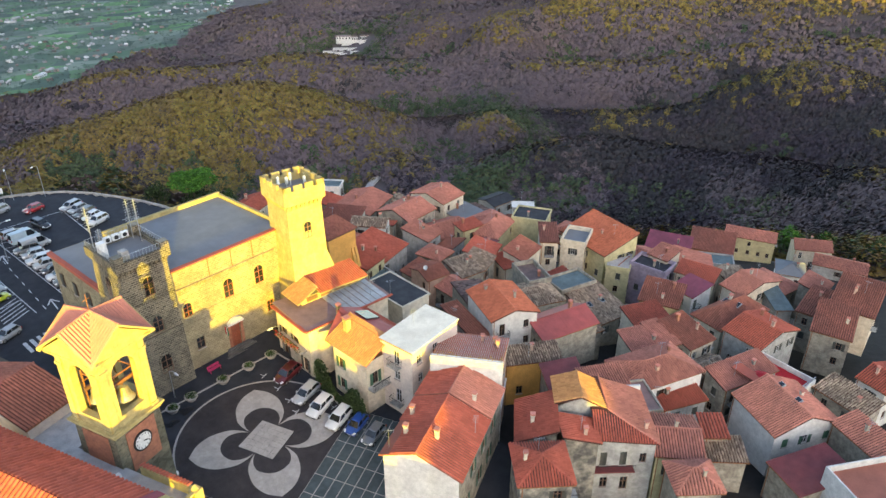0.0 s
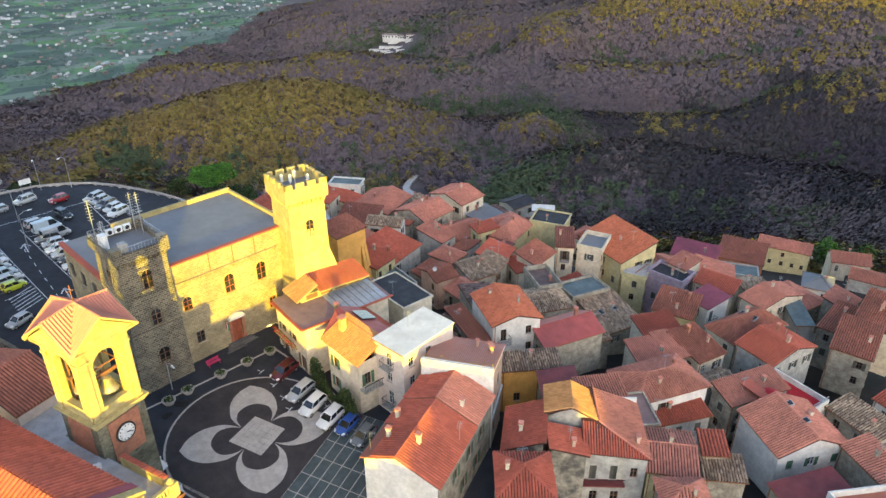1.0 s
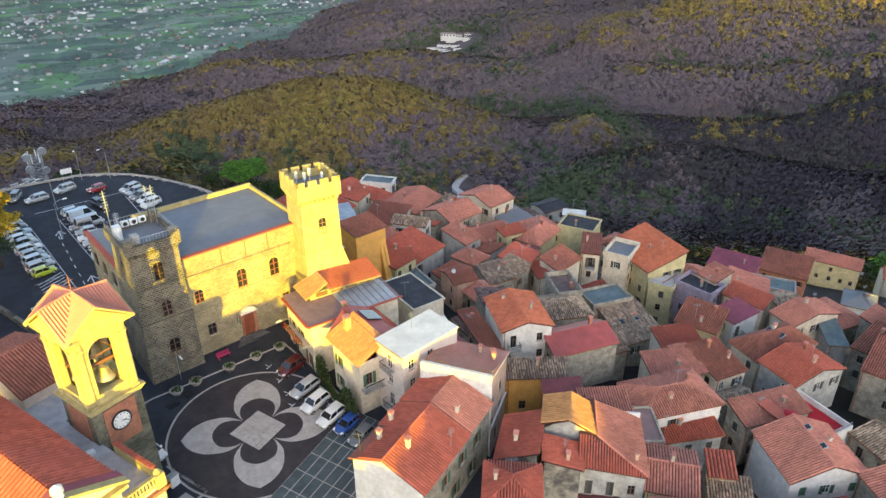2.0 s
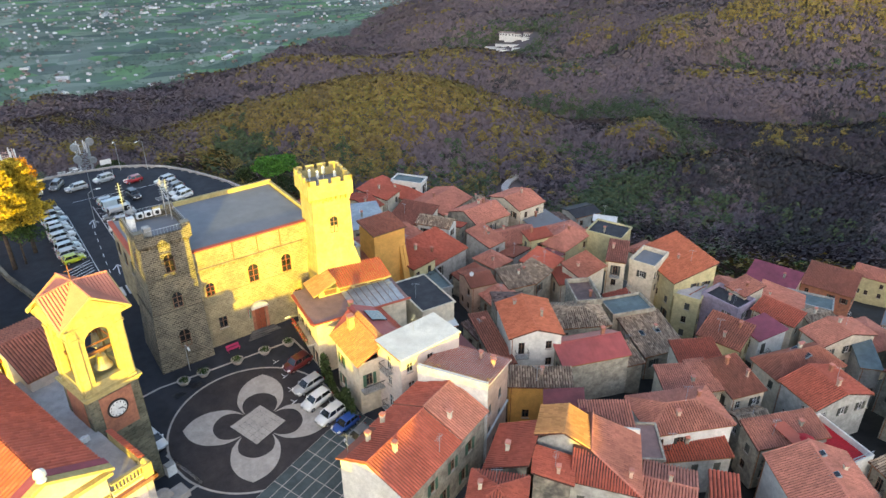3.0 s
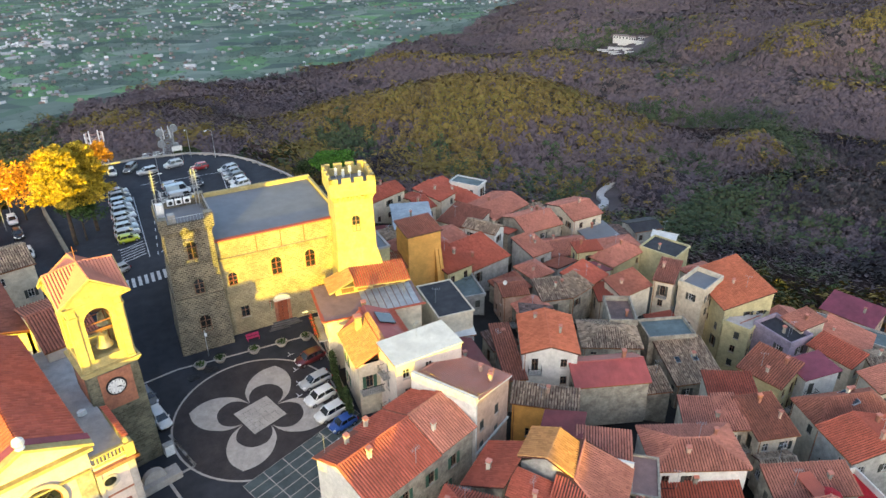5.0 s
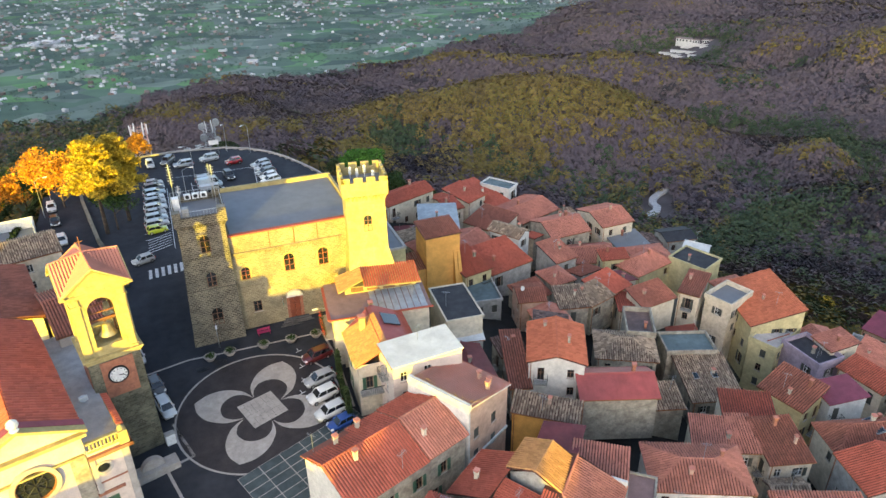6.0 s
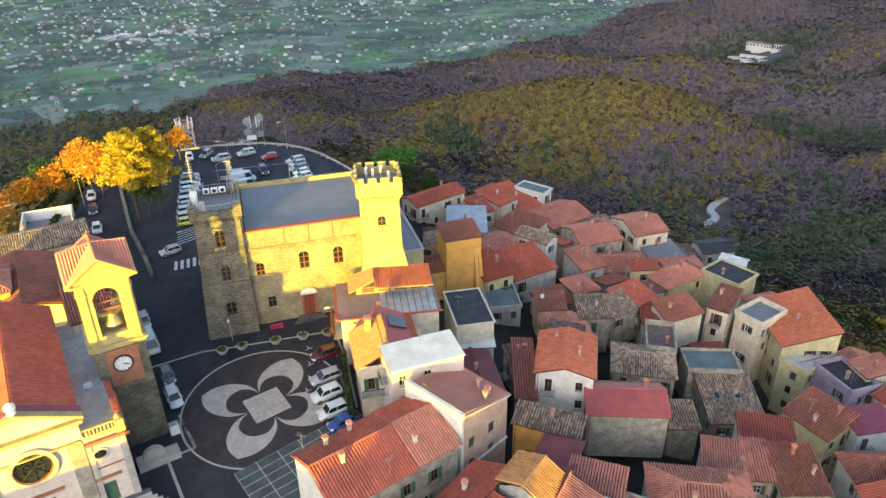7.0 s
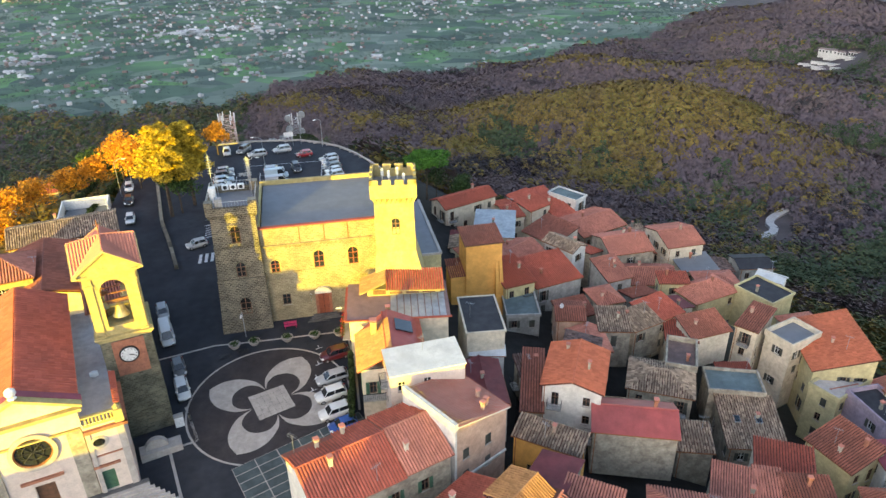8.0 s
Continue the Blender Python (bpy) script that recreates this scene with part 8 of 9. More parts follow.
def far_houses(name, count, seed, mat, label, big=False):
    g = Geo()
    q = np.random.default_rng(seed)
    x, y = q.uniform(-1300, 2200, count * 30 if big else count * 4), q.uniform(900, 2900, count * 30 if big else count * 4)
    a = np.degrees(np.arctan2(x + 5, y + 72))
    if big:
        dens = np.exp(-((x + 530) / 110) ** 2 - ((y - 1570) / 90) ** 2) + np.exp(-((x + 200) / 150) ** 2 - ((y - 1880) / 70) ** 2) + 0.7 * np.exp(-((x - 620) / 260) ** 2 - ((y - 2260) / 60) ** 2) + 0.012
    else:
        dens = 0.25 + 0.9 * np.clip(field(x, y, 120, 3.0), 0, 1) + 0.9 * np.exp(-((x + 330) / 500) ** 2 - ((y - 1950) / 400) ** 2)
    ok = in_plain(x, y) & (a > -26) & (a < 60) & (q.uniform(0, 1.5, len(x)) < dens)
    x, y = x[ok][:count], y[ok][:count]
    z = land(x, y)
    for px, py, pz in zip(x, y, z):
        w, d, h = (q.uniform(14, 30), q.uniform(9, 14), q.uniform(3, 5)) if big else (q.uniform(5, 10), q.uniform(4, 7), q.uniform(2.5, 4.5))
        m = at2(px, py, pz, q.uniform(0, 180))
        b = [m @ Vector(p) for p in ((-w / 2, -d / 2, -3), (w / 2, -d / 2, -3), (w / 2, d / 2, -3), (-w / 2, d / 2, -3))]
        t = [p + Vector((0, 0, h + 3)) for p in b]
        r0, r1 = (t[0] + t[3]) / 2 + Vector((0, 0, d * 0.16)), (t[1] + t[2]) / 2 + Vector((0, 0, d * 0.16))
        n = len(g.v)
        g.v.extend(tuple(p) for p in b + t + [r0, r1])
        g.f.extend([(n, n + 1, n + 5, n + 4), (n + 1, n + 2, n + 6, n + 9, n + 5), (n + 2, n + 3, n + 7, n + 6), (n + 3, n, n + 4, n + 8, n + 7), (n + 4, n + 5, n + 9, n + 8), (n + 6, n + 7, n + 8, n + 9)])
    tagged(put(name, g, mat), label, "houses", kind="stuff")


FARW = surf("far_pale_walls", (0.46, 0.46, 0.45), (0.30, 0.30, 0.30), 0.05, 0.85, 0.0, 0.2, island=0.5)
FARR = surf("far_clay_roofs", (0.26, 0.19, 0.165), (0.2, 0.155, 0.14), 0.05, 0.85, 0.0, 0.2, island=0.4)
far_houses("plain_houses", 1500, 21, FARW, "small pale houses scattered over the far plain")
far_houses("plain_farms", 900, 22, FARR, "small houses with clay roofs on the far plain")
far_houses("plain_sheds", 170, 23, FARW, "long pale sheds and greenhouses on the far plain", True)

# white villa in a clearing of the woods
vz = float(land(955, 1048)[0])
vt = thing("villa", "white villa with annexes in a woodland clearing", "villa", at2(955, 1048, vz + 7.0, -42) @ Matrix.Scale(1.35, 4))
for a, b, c, d, h in ((-12, -6, 3, 4, 7), (3.01, -4, 13, 3, 5.5), (-20, 7, -8, 14, 5), (16, 2, 25, 9, 5.5), (25.01, 3, 34, 9, 5)):
    g = Geo()
    g.box(a, b, -6, c, d, h)
    w = put("wall", g, "white", vt)
    g = Geo()
    g.box(a - 0.5, b - 0.5, h + 0.01, c + 0.5, d + 0.5, h + 1.6, taper=3.0)
    put("roof", g, FARR, vt)
    for k in range(3):
        g = Geo()
        xx = a + (c - a) * (k + 0.5) / 3
        g.box(xx - 0.9, b - 0.08, h - 3.2, xx + 0.9, b - 0.01, h - 1.0)
        put("window", g, "glass", vt)

# white retaining walls of the terraced garden below the villa
for u, v, ln in ((-42, 14, 26), (-12, 16, 44), (30, 14, 30), (-36, 24, 18), (-4, 26, 36), (28, 24, 18), (-20, 37, 22), (8, 38, 26), (-14, 50, 30), (10, 58, 20), (-24, 64, 26)):
    ca, sa = math.cos(radians(-42)), math.sin(radians(-42))
    px, py = 955 + u * ca + v * sa, 1048 + u * sa - v * ca
    pz = float(land(px, py)[0])
    tw = thing("terrace_wall", "white retaining wall of a terraced garden below the villa", "wall", at2(px, py, pz, -42), "garden terraces")
    g = Geo()
    g.box(-ln / 2, 0, -3, ln / 2, 1.2, 2.2)
    put("wall", g, "white", tw)
    g = Geo()
    g.box(-ln / 2 - 0.1, -0.2, 2.21, ln / 2 + 0.1, 3.0, 2.5)
    put("terrace", g, "screed", tw)

# bend of the valley road
g = Geo()
pts = [(346, 352), (352, 359), (362, 364), (369, 372), (371, 381), (376, 388), (384, 392), (396, 395)]
for i in range(len(pts) - 1):
    p, q = Vector(pts[i]), Vector(pts[i + 1])
    s = Vector((-(q - p).normalized().y, (q - p).normalized().x)) * 3.2
    za, zb = float(land(*p)[0]) + 2.4, float(land(*q)[0]) + 2.4
    g.prism([(*(p - s), za - 3), (*(q - s), zb - 3), (*(q + s), zb - 3), (*(p + s), za - 3)], [(*(p - s), za), (*(q - s), zb), (*(q + s), zb), (*(p + s), za)])
tagged(put("road_valley", g, "screed"), "pale road bending through the valley woods", "road", kind="structure")
g = Geo()
pts = [(-98, 175), (-86, 158), (-74, 140), (-66, 125), (-58, 112), (-50, 100)]
for i in range(len(pts) - 1):
    p, q = Vector(pts[i]), Vector(pts[i + 1])
    s = Vector((-(q - p).normalized().y, (q - p).normalized().x)) * 3.0
    za, zb = float(land(*p)[0]) + 1.5, float(land(*q)[0]) + 1.5
    g.prism([(*(p - s), za - 3), (*(q - s), zb - 3), (*(q + s), zb - 3), (*(p + s), za - 3)], [(*(p - s), za), (*(q - s), zb), (*(q + s), zb), (*(p + s), za)])
tagged(put("road_below", g, "asphalt"), "grey lane below the car park", "road", kind="structure")


# ---- single trees ----
def tree_thing(name, label, x, y, z, h, r, leaf, seed, shape="round", leaves=1500, size=0.42, trunk=0.3):
    """A tapered trunk with limbs and a crown of many small leaf tufts in clumps, with gaps between."""
    q = random.Random(seed)
    t = thing(name, label, "tree", Matrix.Translation((x, y, z)), "trees round the village")
    g = Geo()
    g.tube((0, 0, -0.6), (0, 0, h * 0.5), trunk, 8, trunk * 0.6)
    g.tube((0, 0, h * 0.5), (q.uniform(-.2, .2), q.uniform(-.2, .2), h * 0.93), trunk * 0.6, 7, 0.04)
    limbs = []
    n = 9 if shape != "cedar" else 34
    for k in range(n):
        a = 2.4 * k + q.uniform(-0.3, 0.3)
        f = (k + 0.5) / n
        if shape == "cedar":
            zz = h * (0.44 + 0.52 * f)
            rad = r * (1 - 0.72 * f) * q.uniform(0.75, 1.1)
            tip = Vector((rad * math.cos(a), rad * math.sin(a), zz + h * 0.035))
            root = Vector((0, 0, zz))
        elif shape == "flat":
            zz = h * (0.55 + 0.2 * f)
            tip = Vector((r * 0.8 * math.sqrt(f) * math.cos(a), r * 0.8 * math.sqrt(f) * math.sin(a), h * 0.86))
            root = Vector((0, 0, zz))
        else:
            zz = h * (0.3 + 0.4 * f)
            tip = Vector((r * 0.75 * (1.1 - 0.6 * f) * math.cos(a), r * 0.75 * (1.1 - 0.6 * f) * math.sin(a), zz + h * 0.22))
            root = Vector((0, 0, zz))
        g.tube(root, tip, trunk * 0.35, 5, 0.03)
        limbs.append((root, tip))
    put("trunk", g, "bark", t)
    c = Geo()
    clumps = []
    for root, tip in limbs:
        if shape == "cedar":
            for s in (0.35, 0.6, 0.8, 1.0):
                clumps.append((root.lerp(tip, s), (tip - root).length * 0.26 + 0.5, 0.5))
        elif shape == "flat":
            clumps.append((tip, r * 0.42, 0.42))
        else:
            clumps.append((tip, r * q.uniform(0.38, 0.55), 0.8))
            clumps.append((root.lerp(tip, 0.6) + Vector((0, 0, h * 0.12)), r * q.uniform(0.35, 0.5), 0.8))
    if shape == "round":
        clumps.append((Vector((0, 0, h * 0.85)), r * 0.5, 0.8))
    if shape == "flat":
        clumps.append((Vector((0, 0, h * 0.92)), r * 0.5, 0.45))
    per = max(6, leaves // len(clumps))
    for ctr, rad, flat in clumps:
        for k in range(per):
            a, b = q.uniform(0, 6.283), q.uniform(-0.9, 1.0)
            s = rad * q.uniform(0.55, 1.08)
            cb = math.sqrt(1 - b * b)
            p = ctr + Vector((s * cb * math.cos(a), s * cb * math.sin(a), s * b * flat))
            d1 = Vector((q.gauss(0, 1), q.gauss(0, 1), q.gauss(0, 0.6))).normalized() * size * q.uniform(0.6, 1.3)
            d2 = Vector((q.gauss(0, 1), q.gauss(0, 1), q.gauss(0, 0.6))).normalized() * size * q.uniform(0.5, 1.0)
            c.face(p - d1 * 0.6, p + d2 * 0.7, p + d1 * 0.8, p - d2 * 0.5)
    put("crown", c, leaf, t)
    return t


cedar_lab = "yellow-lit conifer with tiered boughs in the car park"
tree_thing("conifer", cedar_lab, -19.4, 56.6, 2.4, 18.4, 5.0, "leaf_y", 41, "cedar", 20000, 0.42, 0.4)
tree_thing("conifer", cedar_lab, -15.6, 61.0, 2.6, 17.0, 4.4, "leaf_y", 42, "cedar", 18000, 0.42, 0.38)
# Extra tree standing for the dark lower foliage of the conifers
tree_thing("tree", "dark green tree added for the lower foliage of the conifers", -17.6, 57.6, 2.4, 10.0, 3.6, "leaf_g", 43, "round", 3500, 0.4, 0.2)
for i, (x, y, h, r, z) in enumerate(((-27.5, 72, 15, 4.8, -1), (-23, 77, 14, 4.2, 0), (-32, 78, 14, 4.5, -1), (-13, 88.6, 8, 2.6, 2.5), (-38.5, 80, 9.5, 3.4, -2), (-43, 76, 8.5, 3.6, -2), (-48, 70, 9.0, 3.8, -2), (-51, 64, 9.5, 4.2, -2), (-55, 59, 9, 4.2, -3), (-50, 56, 9, 3.8, -3), (-59, 66, 10, 4.5, -4))):
    tree_thing("autumn_tree", "broad tree with orange autumn leaves in the last sun", x, y, z, h, r, "leaf_o", 60 + i, "round", 2200, 0.42, 0.22)
for i, (x, y, h, r, lf) in enumerate(((-44, 88, 8, 3.6, "leaf_g"), (-38, 92, 8, 3.5, "leaf_g"), (-48, 92, 6, 3.2, "leaf_g"), (-30, 98, 10, 4.5, "leaf_g"), (-104, 112, 12, 5.5, "leaf_g"), (-46, 106, 10, 4.5, "leaf_g"), (-100, 130, 13, 6, "leaf_g"), (-24, 104, 9, 4, "leaf_g"), (-90, 150, 13, 6, "leaf_g"))):
    tree_thing("tree", "dense green-brown tree beside the lane below the car park", x, y, float(land(x, y)[0]) - 0.3, h, r, lf, 90 + i, "round", 1500, 0.5, 0.22)
tree_thing("umbrella_pine", "umbrella pine with a flat bright green crown", 32.9, 69.2, -4.2, 10.6, 5.2, "leaf_b", 111, "flat", 7000, 0.36, 0.25)
for i, (x, y, h, r, lf) in enumerate(((36, 74, 8, 3.2, "hedge"), (41, 70, 9, 2.6, "leaf_g"), (29, 78, 7, 3.0, "hedge"), (52, 76, 7, 2.4, "leaf_g"), (44, 82, 8, 3, "hedge"))):
    tree_thing("tree", "small dark tree on the slope behind the houses", x, y, float(land(x, y)[0]) - 0.3, h, r, lf, 120 + i, "round", 1300, 0.36, 0.16)
tree_thing("cypress", "tall narrow dark cypress below the village", 78, 135, float(land(78, 135)[0]) - 0.3, 13, 2.2, "hedge", 131, "cedar", 1500, 0.5, 0.2)
for i, (x, y, h, r, lf) in enumerate(((205, -8, 13, 5, "leaf_b"), (214, 8, 12, 4.5, "leaf_o"), (224, 22, 13, 5, "leaf_y"), (236, -14, 14, 5, "leaf_b"), (200, 30, 12, 5, "leaf_g"), (246, 40, 13, 5.5, "leaf_o"), (188, 44, 12, 5, "leaf_g"), (252, 8, 14, 5, "leaf_y"), (212, -34, 13, 5, "leaf_g"), (170, 52, 10, 4, "leaf_y"))):
    tree_thing("tree", {"leaf_b": "bright green tree below the village", "leaf_o": "orange autumn tree below the village"}.get(lf, "olive green tree below the village"), x, y, float(land(x, y)[0]) - 0.3, h, r, lf, 140 + i, "round", 1300, 0.62, 0.25)


def hedge(label, pts, w, h, seed, mat="hedge"):
    """A clipped or ragged hedge of leaf tufts along a line."""
    q = random.Random(seed)
    g = Geo()
    for i in range(len(pts) - 1):
        a, b = Vector(pts[i]), Vector(pts[i + 1])
        n = int((b - a).length * 60)
        for k in range(n):
            p = a.lerp(b, q.random())
            u, v = q.uniform(-1, 1), q.uniform(0.05, 1)
            if abs(u) < 0.75 and v < 0.75:
                v = q.uniform(0.8, 1.0)
            p = p + Vector((q.uniform(-0.4, 0.4), u * w / 2, v * h + q.uniform(-0.15, 0.15)))
            d1 = Vector((q.gauss(0, 1), q.gauss(0, 1), q.gauss(0, 1))).normalized() * 0.34
            d2 = Vector((q.gauss(0, 1), q.gauss(0, 1), q.gauss(0, 1))).normalized() * 0.3
            g.face(p - d1, p + d2, p + d1, p - d2)
    return tagged(put("hedge", g, mat), label, "hedge")


hedge("ragged dark green hedge beside the side road", [(-36, 54, 0), (-35, 66, 0), (-33, 80, -0.5), (-31.5, 88, -0.5)], 3.6, 3.2, 5)
hedge("ragged dark green hedge beside the side road", [(-41, 58, -1), (-40, 68, -1), (-38, 78, -1)], 4.5, 3.6, 6)
q_ = random.Random(8)
g = Geo()
for k in range(1600):
    a, b = q_.uniform(0, 6.283), q_.uniform(0, 1)
    cb = math.sqrt(1 - b * b)
    s = q_.uniform(0.93, 1.04)
    p = Vector((6.8 + 4.2 * s * cb * math.cos(a), 108.5 + 3 * s * cb * math.sin(a), -4.2 + 3.6 * s * b))
    d1 = Vector((q_.gauss(0, 1), q_.gauss(0, 1), q_.gauss(0, 1))).normalized() * 0.36
    d2 = Vector((q_.gauss(0, 1), q_.gauss(0, 1), q_.gauss(0, 1))).normalized() * 0.3
    g.face(p - d1, p + d2, p + d1, p - d2)
tagged(put("bush", g, "hedge"), "clipped dome of dark evergreen behind the car park", "bush")


# ---- lattice masts with dishes and the compound between ----
def lattice_mast(label, x, y, z0, z1, w, mat, dishes):
    t = thing("telecom_mast", label, "telecom mast", Matrix.Translation((x, y, z0)))
    H = z1 - z0
    for sx, sy in ((-1, -1), (1, -1), (1, 1), (-1, 1)):
        g = Geo()
        g.tube((sx * w / 2, sy * w / 2, -5), (sx * w * 0.42, sy * w * 0.42, H), 0.13, 6)
        put("leg", g, mat, t)
    n = max(4, int(H / 1.5))
    for k in range(n):
        za, zb = H * k / n, H * (k + 1) / n
        g = Geo()
        r = w / 2 * (1 - 0.16 * k / n)
        c = [(-r, -r), (r, -r), (r, r), (-r, r)]
        for i in range(4):
            p, q = c[i], c[(i + 1) % 4]
            g.tube((*p, za), (*q, za), 0.06, 4)
            g.tube((*p, za), (*q, zb), 0.06, 4)
            g.tube((*q, za), (*p, zb), 0.06, 4)
        put("bracing", g, mat, t)
    for dx, dy, dz, r in dishes:
        g = Geo()
        g.tube((dx * 0.85, dy - 0.5, dz), (dx * 0.85, dy + 0.4, dz), r * 0.85, 16, r * 0.78)
        put("dish_antenna", g, "steel", t, "pale grey drum dish")
    for k in range(6):
        a = k * 1.05
        g = Geo()
        g.box(w * 0.5 * math.cos(a) - 0.14, w * 0.5 * math.sin(a) - 0.1, H - 2.2, w * 0.5 * math.cos(a) + 0.14, w * 0.5 * math.sin(a) + 0.1, H + 0.4)
        put("panel_antenna", g, "cladw", t)


lattice_mast("red and white steel lattice mast", -13.2, 119.5, -9, 3.0, 4.2, surf("faded_red_white_steel", (0.52, 0.30, 0.25), (0.6, 0.52, 0.46), 0.6, 0.6, 0.0), [])
lattice_mast("grey steel lattice mast with white dishes", 4.8, 131.5, -12, -2.2, 3.4, "steel", [(-2.3, -1.6, 9.6, 1.15), (2.4, -1.4, 10.4, 1.2), (-2.2, -1.8, 6.4, 1.25), (2.2, -1.6, 5.4, 1.0)])
hut = thing("equipment_compound", "pale fenced compound with cabinets between the masts", "compound", Matrix.Translation((-4, 121, -8)))
for k in range(9):
    g = Geo()
    g.tube((-7 + 1.7 * k, -4 + 1.0 * k, -6), (-7 + 1.7 * k, -4 + 1.0 * k, 1.8), 0.12, 6)
    put("post", g, "cladw", hut)
for z in (0.2, 0.9, 1.6):
    g = Geo()
    g.tube((-7, -4, z), (6.6, 4.0, z), 0.1, 6)
    put("fence_rail", g, "cladw", hut)
for k in range(4):
    g = Geo()
    g.box(-5 + 3 * k, -1 + 1.6 * k, -6, -3.2 + 3 * k, 0.6 + 1.6 * k, 1.7)
    put("cabinet", g, "grey", hut)

# ---- edge of the car park: low wall, railing, lamps, sign ----
edge = [(-14, 95.0), (-5, 95.6), (5.8, 94.0), (10.8, 91.2), (14.9, 87.5), (18.2, 82.6), (20.8, 77), (23, 71.5), (24.5, 66), (25.6, 59), (26, 52)]
kw = thing("parapet_wall", "low pale kerb wall with an iron railing round the car park", "wall")
for i in range(len(edge) - 1):
    p, q = Vector(edge[i]), Vector(edge[i + 1])
    d = (q - p).normalized()
    s = Vector((-d.y, d.x)) * 0.2
    za, zb = deck(*p), deck(*q)
    g = Geo()
    g.prism([(*(p - s), za - 5), (*(q - s), zb - 5), (*(q + s), zb - 5), (*(p + s), za - 5)], [(*(p - s), za + 0.35), (*(q - s), zb + 0.35), (*(q + s), zb + 0.35), (*(p + s), za + 0.35)])
    put("wall_block", g, "marble", kw)
    n = max(1, int((q - p).length / 2))
    for k in range(n):
        r = p.lerp(q, k / n)
        g = Geo()
        g.tube((*r, za + 0.3), (*r, za + 1.15), 0.035, 5)
        put("post", g, "iron", kw)
    for dz in (0.75, 1.12):
        g = Geo()
        g.tube((*p, za + dz), (*q, zb + dz), 0.03, 5)
        put("rail", g, "iron", kw)
dv = thing("dividing_wall", "rough stone wall between the car park and the side road", "wall")
ln = [(-16.2, 35.4), (-18.3, 44), (-20.8, 53), (-22.4, 62), (-24.2, 72), (-25.9, 86)]
for i in range(len(ln) - 1):
    p, q = Vector(ln[i]), Vector(ln[i + 1])
    s = Vector((0.3, 0))
    g = Geo()
    za, zb = deck(*p), deck(*q)
    g.prism([(*(p - s), za - 3), (*(q - s), zb - 3), (*(q + s), zb - 3), (*(p + s), za - 3)], [(*(p - s), za + 0.9), (*(q - s), zb + 0.9), (*(q + s), zb + 0.9), (*(p + s), za + 0.9)])
    put("wall_block", g, "stone", dv)


def street_lamp(x, y, h, ang, label="grey street lamp with a bent arm", z=None):
    z = deck(x, y) if z is None else z
    t = thing("street_lamp", label, "street lamp", at2(x, y, z, ang), "street lamps")
    g = Geo()
    g.tube((0, 0, -0.3), (0, 0, h), 0.08, 7, 0.05)
    put("pole", g, "steel", t)
    g = Geo()
    g.tube((0, 0, h), (0.9, 0, h + 0.5), 0.045, 6)
    g.tube((0.9, 0, h + 0.5), (1.7, 0, h + 0.55), 0.045, 6)
    put("arm", g, "steel", t)
    g = Geo()
    g.prism([(1.5, -0.16, h + 0.45), (2.3, -0.12, h + 0.48), (2.3, 0.12, h + 0.48), (1.5, 0.16, h + 0.45)], [(1.55, -0.1, h + 0.62), (2.25, -0.08, h + 0.58), (2.25, 0.08, h + 0.58), (1.55, 0.1, h + 0.62)])
    put("lamp_head", g, "cladw", t)


for x, y, h, a in ((-30.8, 68.4, 7.5, 10), (-30.4, 76.8, 7.5, 10), (6.2, 91.5, 6.5, 250), (-2.2, 78.5, 6.5, 180), (11.2, 88.6, 6.5, 220), (-4.6, 66, 6.5, 0), (-4.2, 14.4, 4.2, 270), (11.4, 11.6, 4.2, 180)):
    street_lamp(x, y, h, a)
sg = thing("sign_board", "white sign board on two posts in the car park", "sign", at2(3.4, 90.6, deck(3.4, 90.6), 0))
for dx in (-0.9, 0.9):
    g = Geo()
    g.tube((dx, 0, 0), (dx, 0, 3.4), 0.05, 6)
    put("post", g, "steel", sg)
g = Geo()
g.box(-1.1, -0.1, 2.4, 1.1, -0.05, 3.5)
put("panel", g, "cladw", sg)

# flat-roofed terrace with white screens beside the side road, the pink house below
tb = thing("terrace_building", "flat terrace with tall white parapet screens", "building", at2(-39.5, 55.2, 0, 8))
g = Geo()
g.box(0, 0, -6, 8.6, 9, 2.4)
put("wall", g, "white", tb)
g = Geo()
g.box(0.25, 0.25, 2.4, 8.35, 8.75, 2.5)
put("roof", g, "felt", tb)
for a, b, c, d in ((0, 8.76, 8.6, 9), (0, 0.25, 0.24, 8.76), (8.36, 4, 8.6, 8.76)):
    g = Geo()
    g.box(a, b, 2.4, c, d, 4.6)
    put("parapet", g, "cladw", tb)
zz = float(land(-62, 131)[0])
house("pink house with a red roof among trees", -67, 126, 12, 13, 8, zz + 5.0, roof='hip', rise=1.6, wall='pink', tile='tile_a', h=9, seed=301, chim=1, pitch=0.4)
house("white house beside the lane below", -83, 118, 12, 10, 8, float(land(-80, 118)[0]) + 4.5, roof='hip', rise=1.4, wall='white', tile='tile_b', h=9, seed=302, chim=1, pitch=0.4)

# ---- cars ----
CARS = {}
PAINT = {"white": (0.62, 0.62, 0.61), "silver": (0.36, 0.37, 0.38), "grey": (0.14, 0.145, 0.15), "black": (0.02, 0.02, 0.022), "red": (0.30, 0.012, 0.015), "dark_red": (0.09, 0.01, 0.012), "blue": (0.02, 0.07, 0.28), "lime": (0.42, 0.48, 0.03), "pale_blue": (0.38, 0.46, 0.50)}


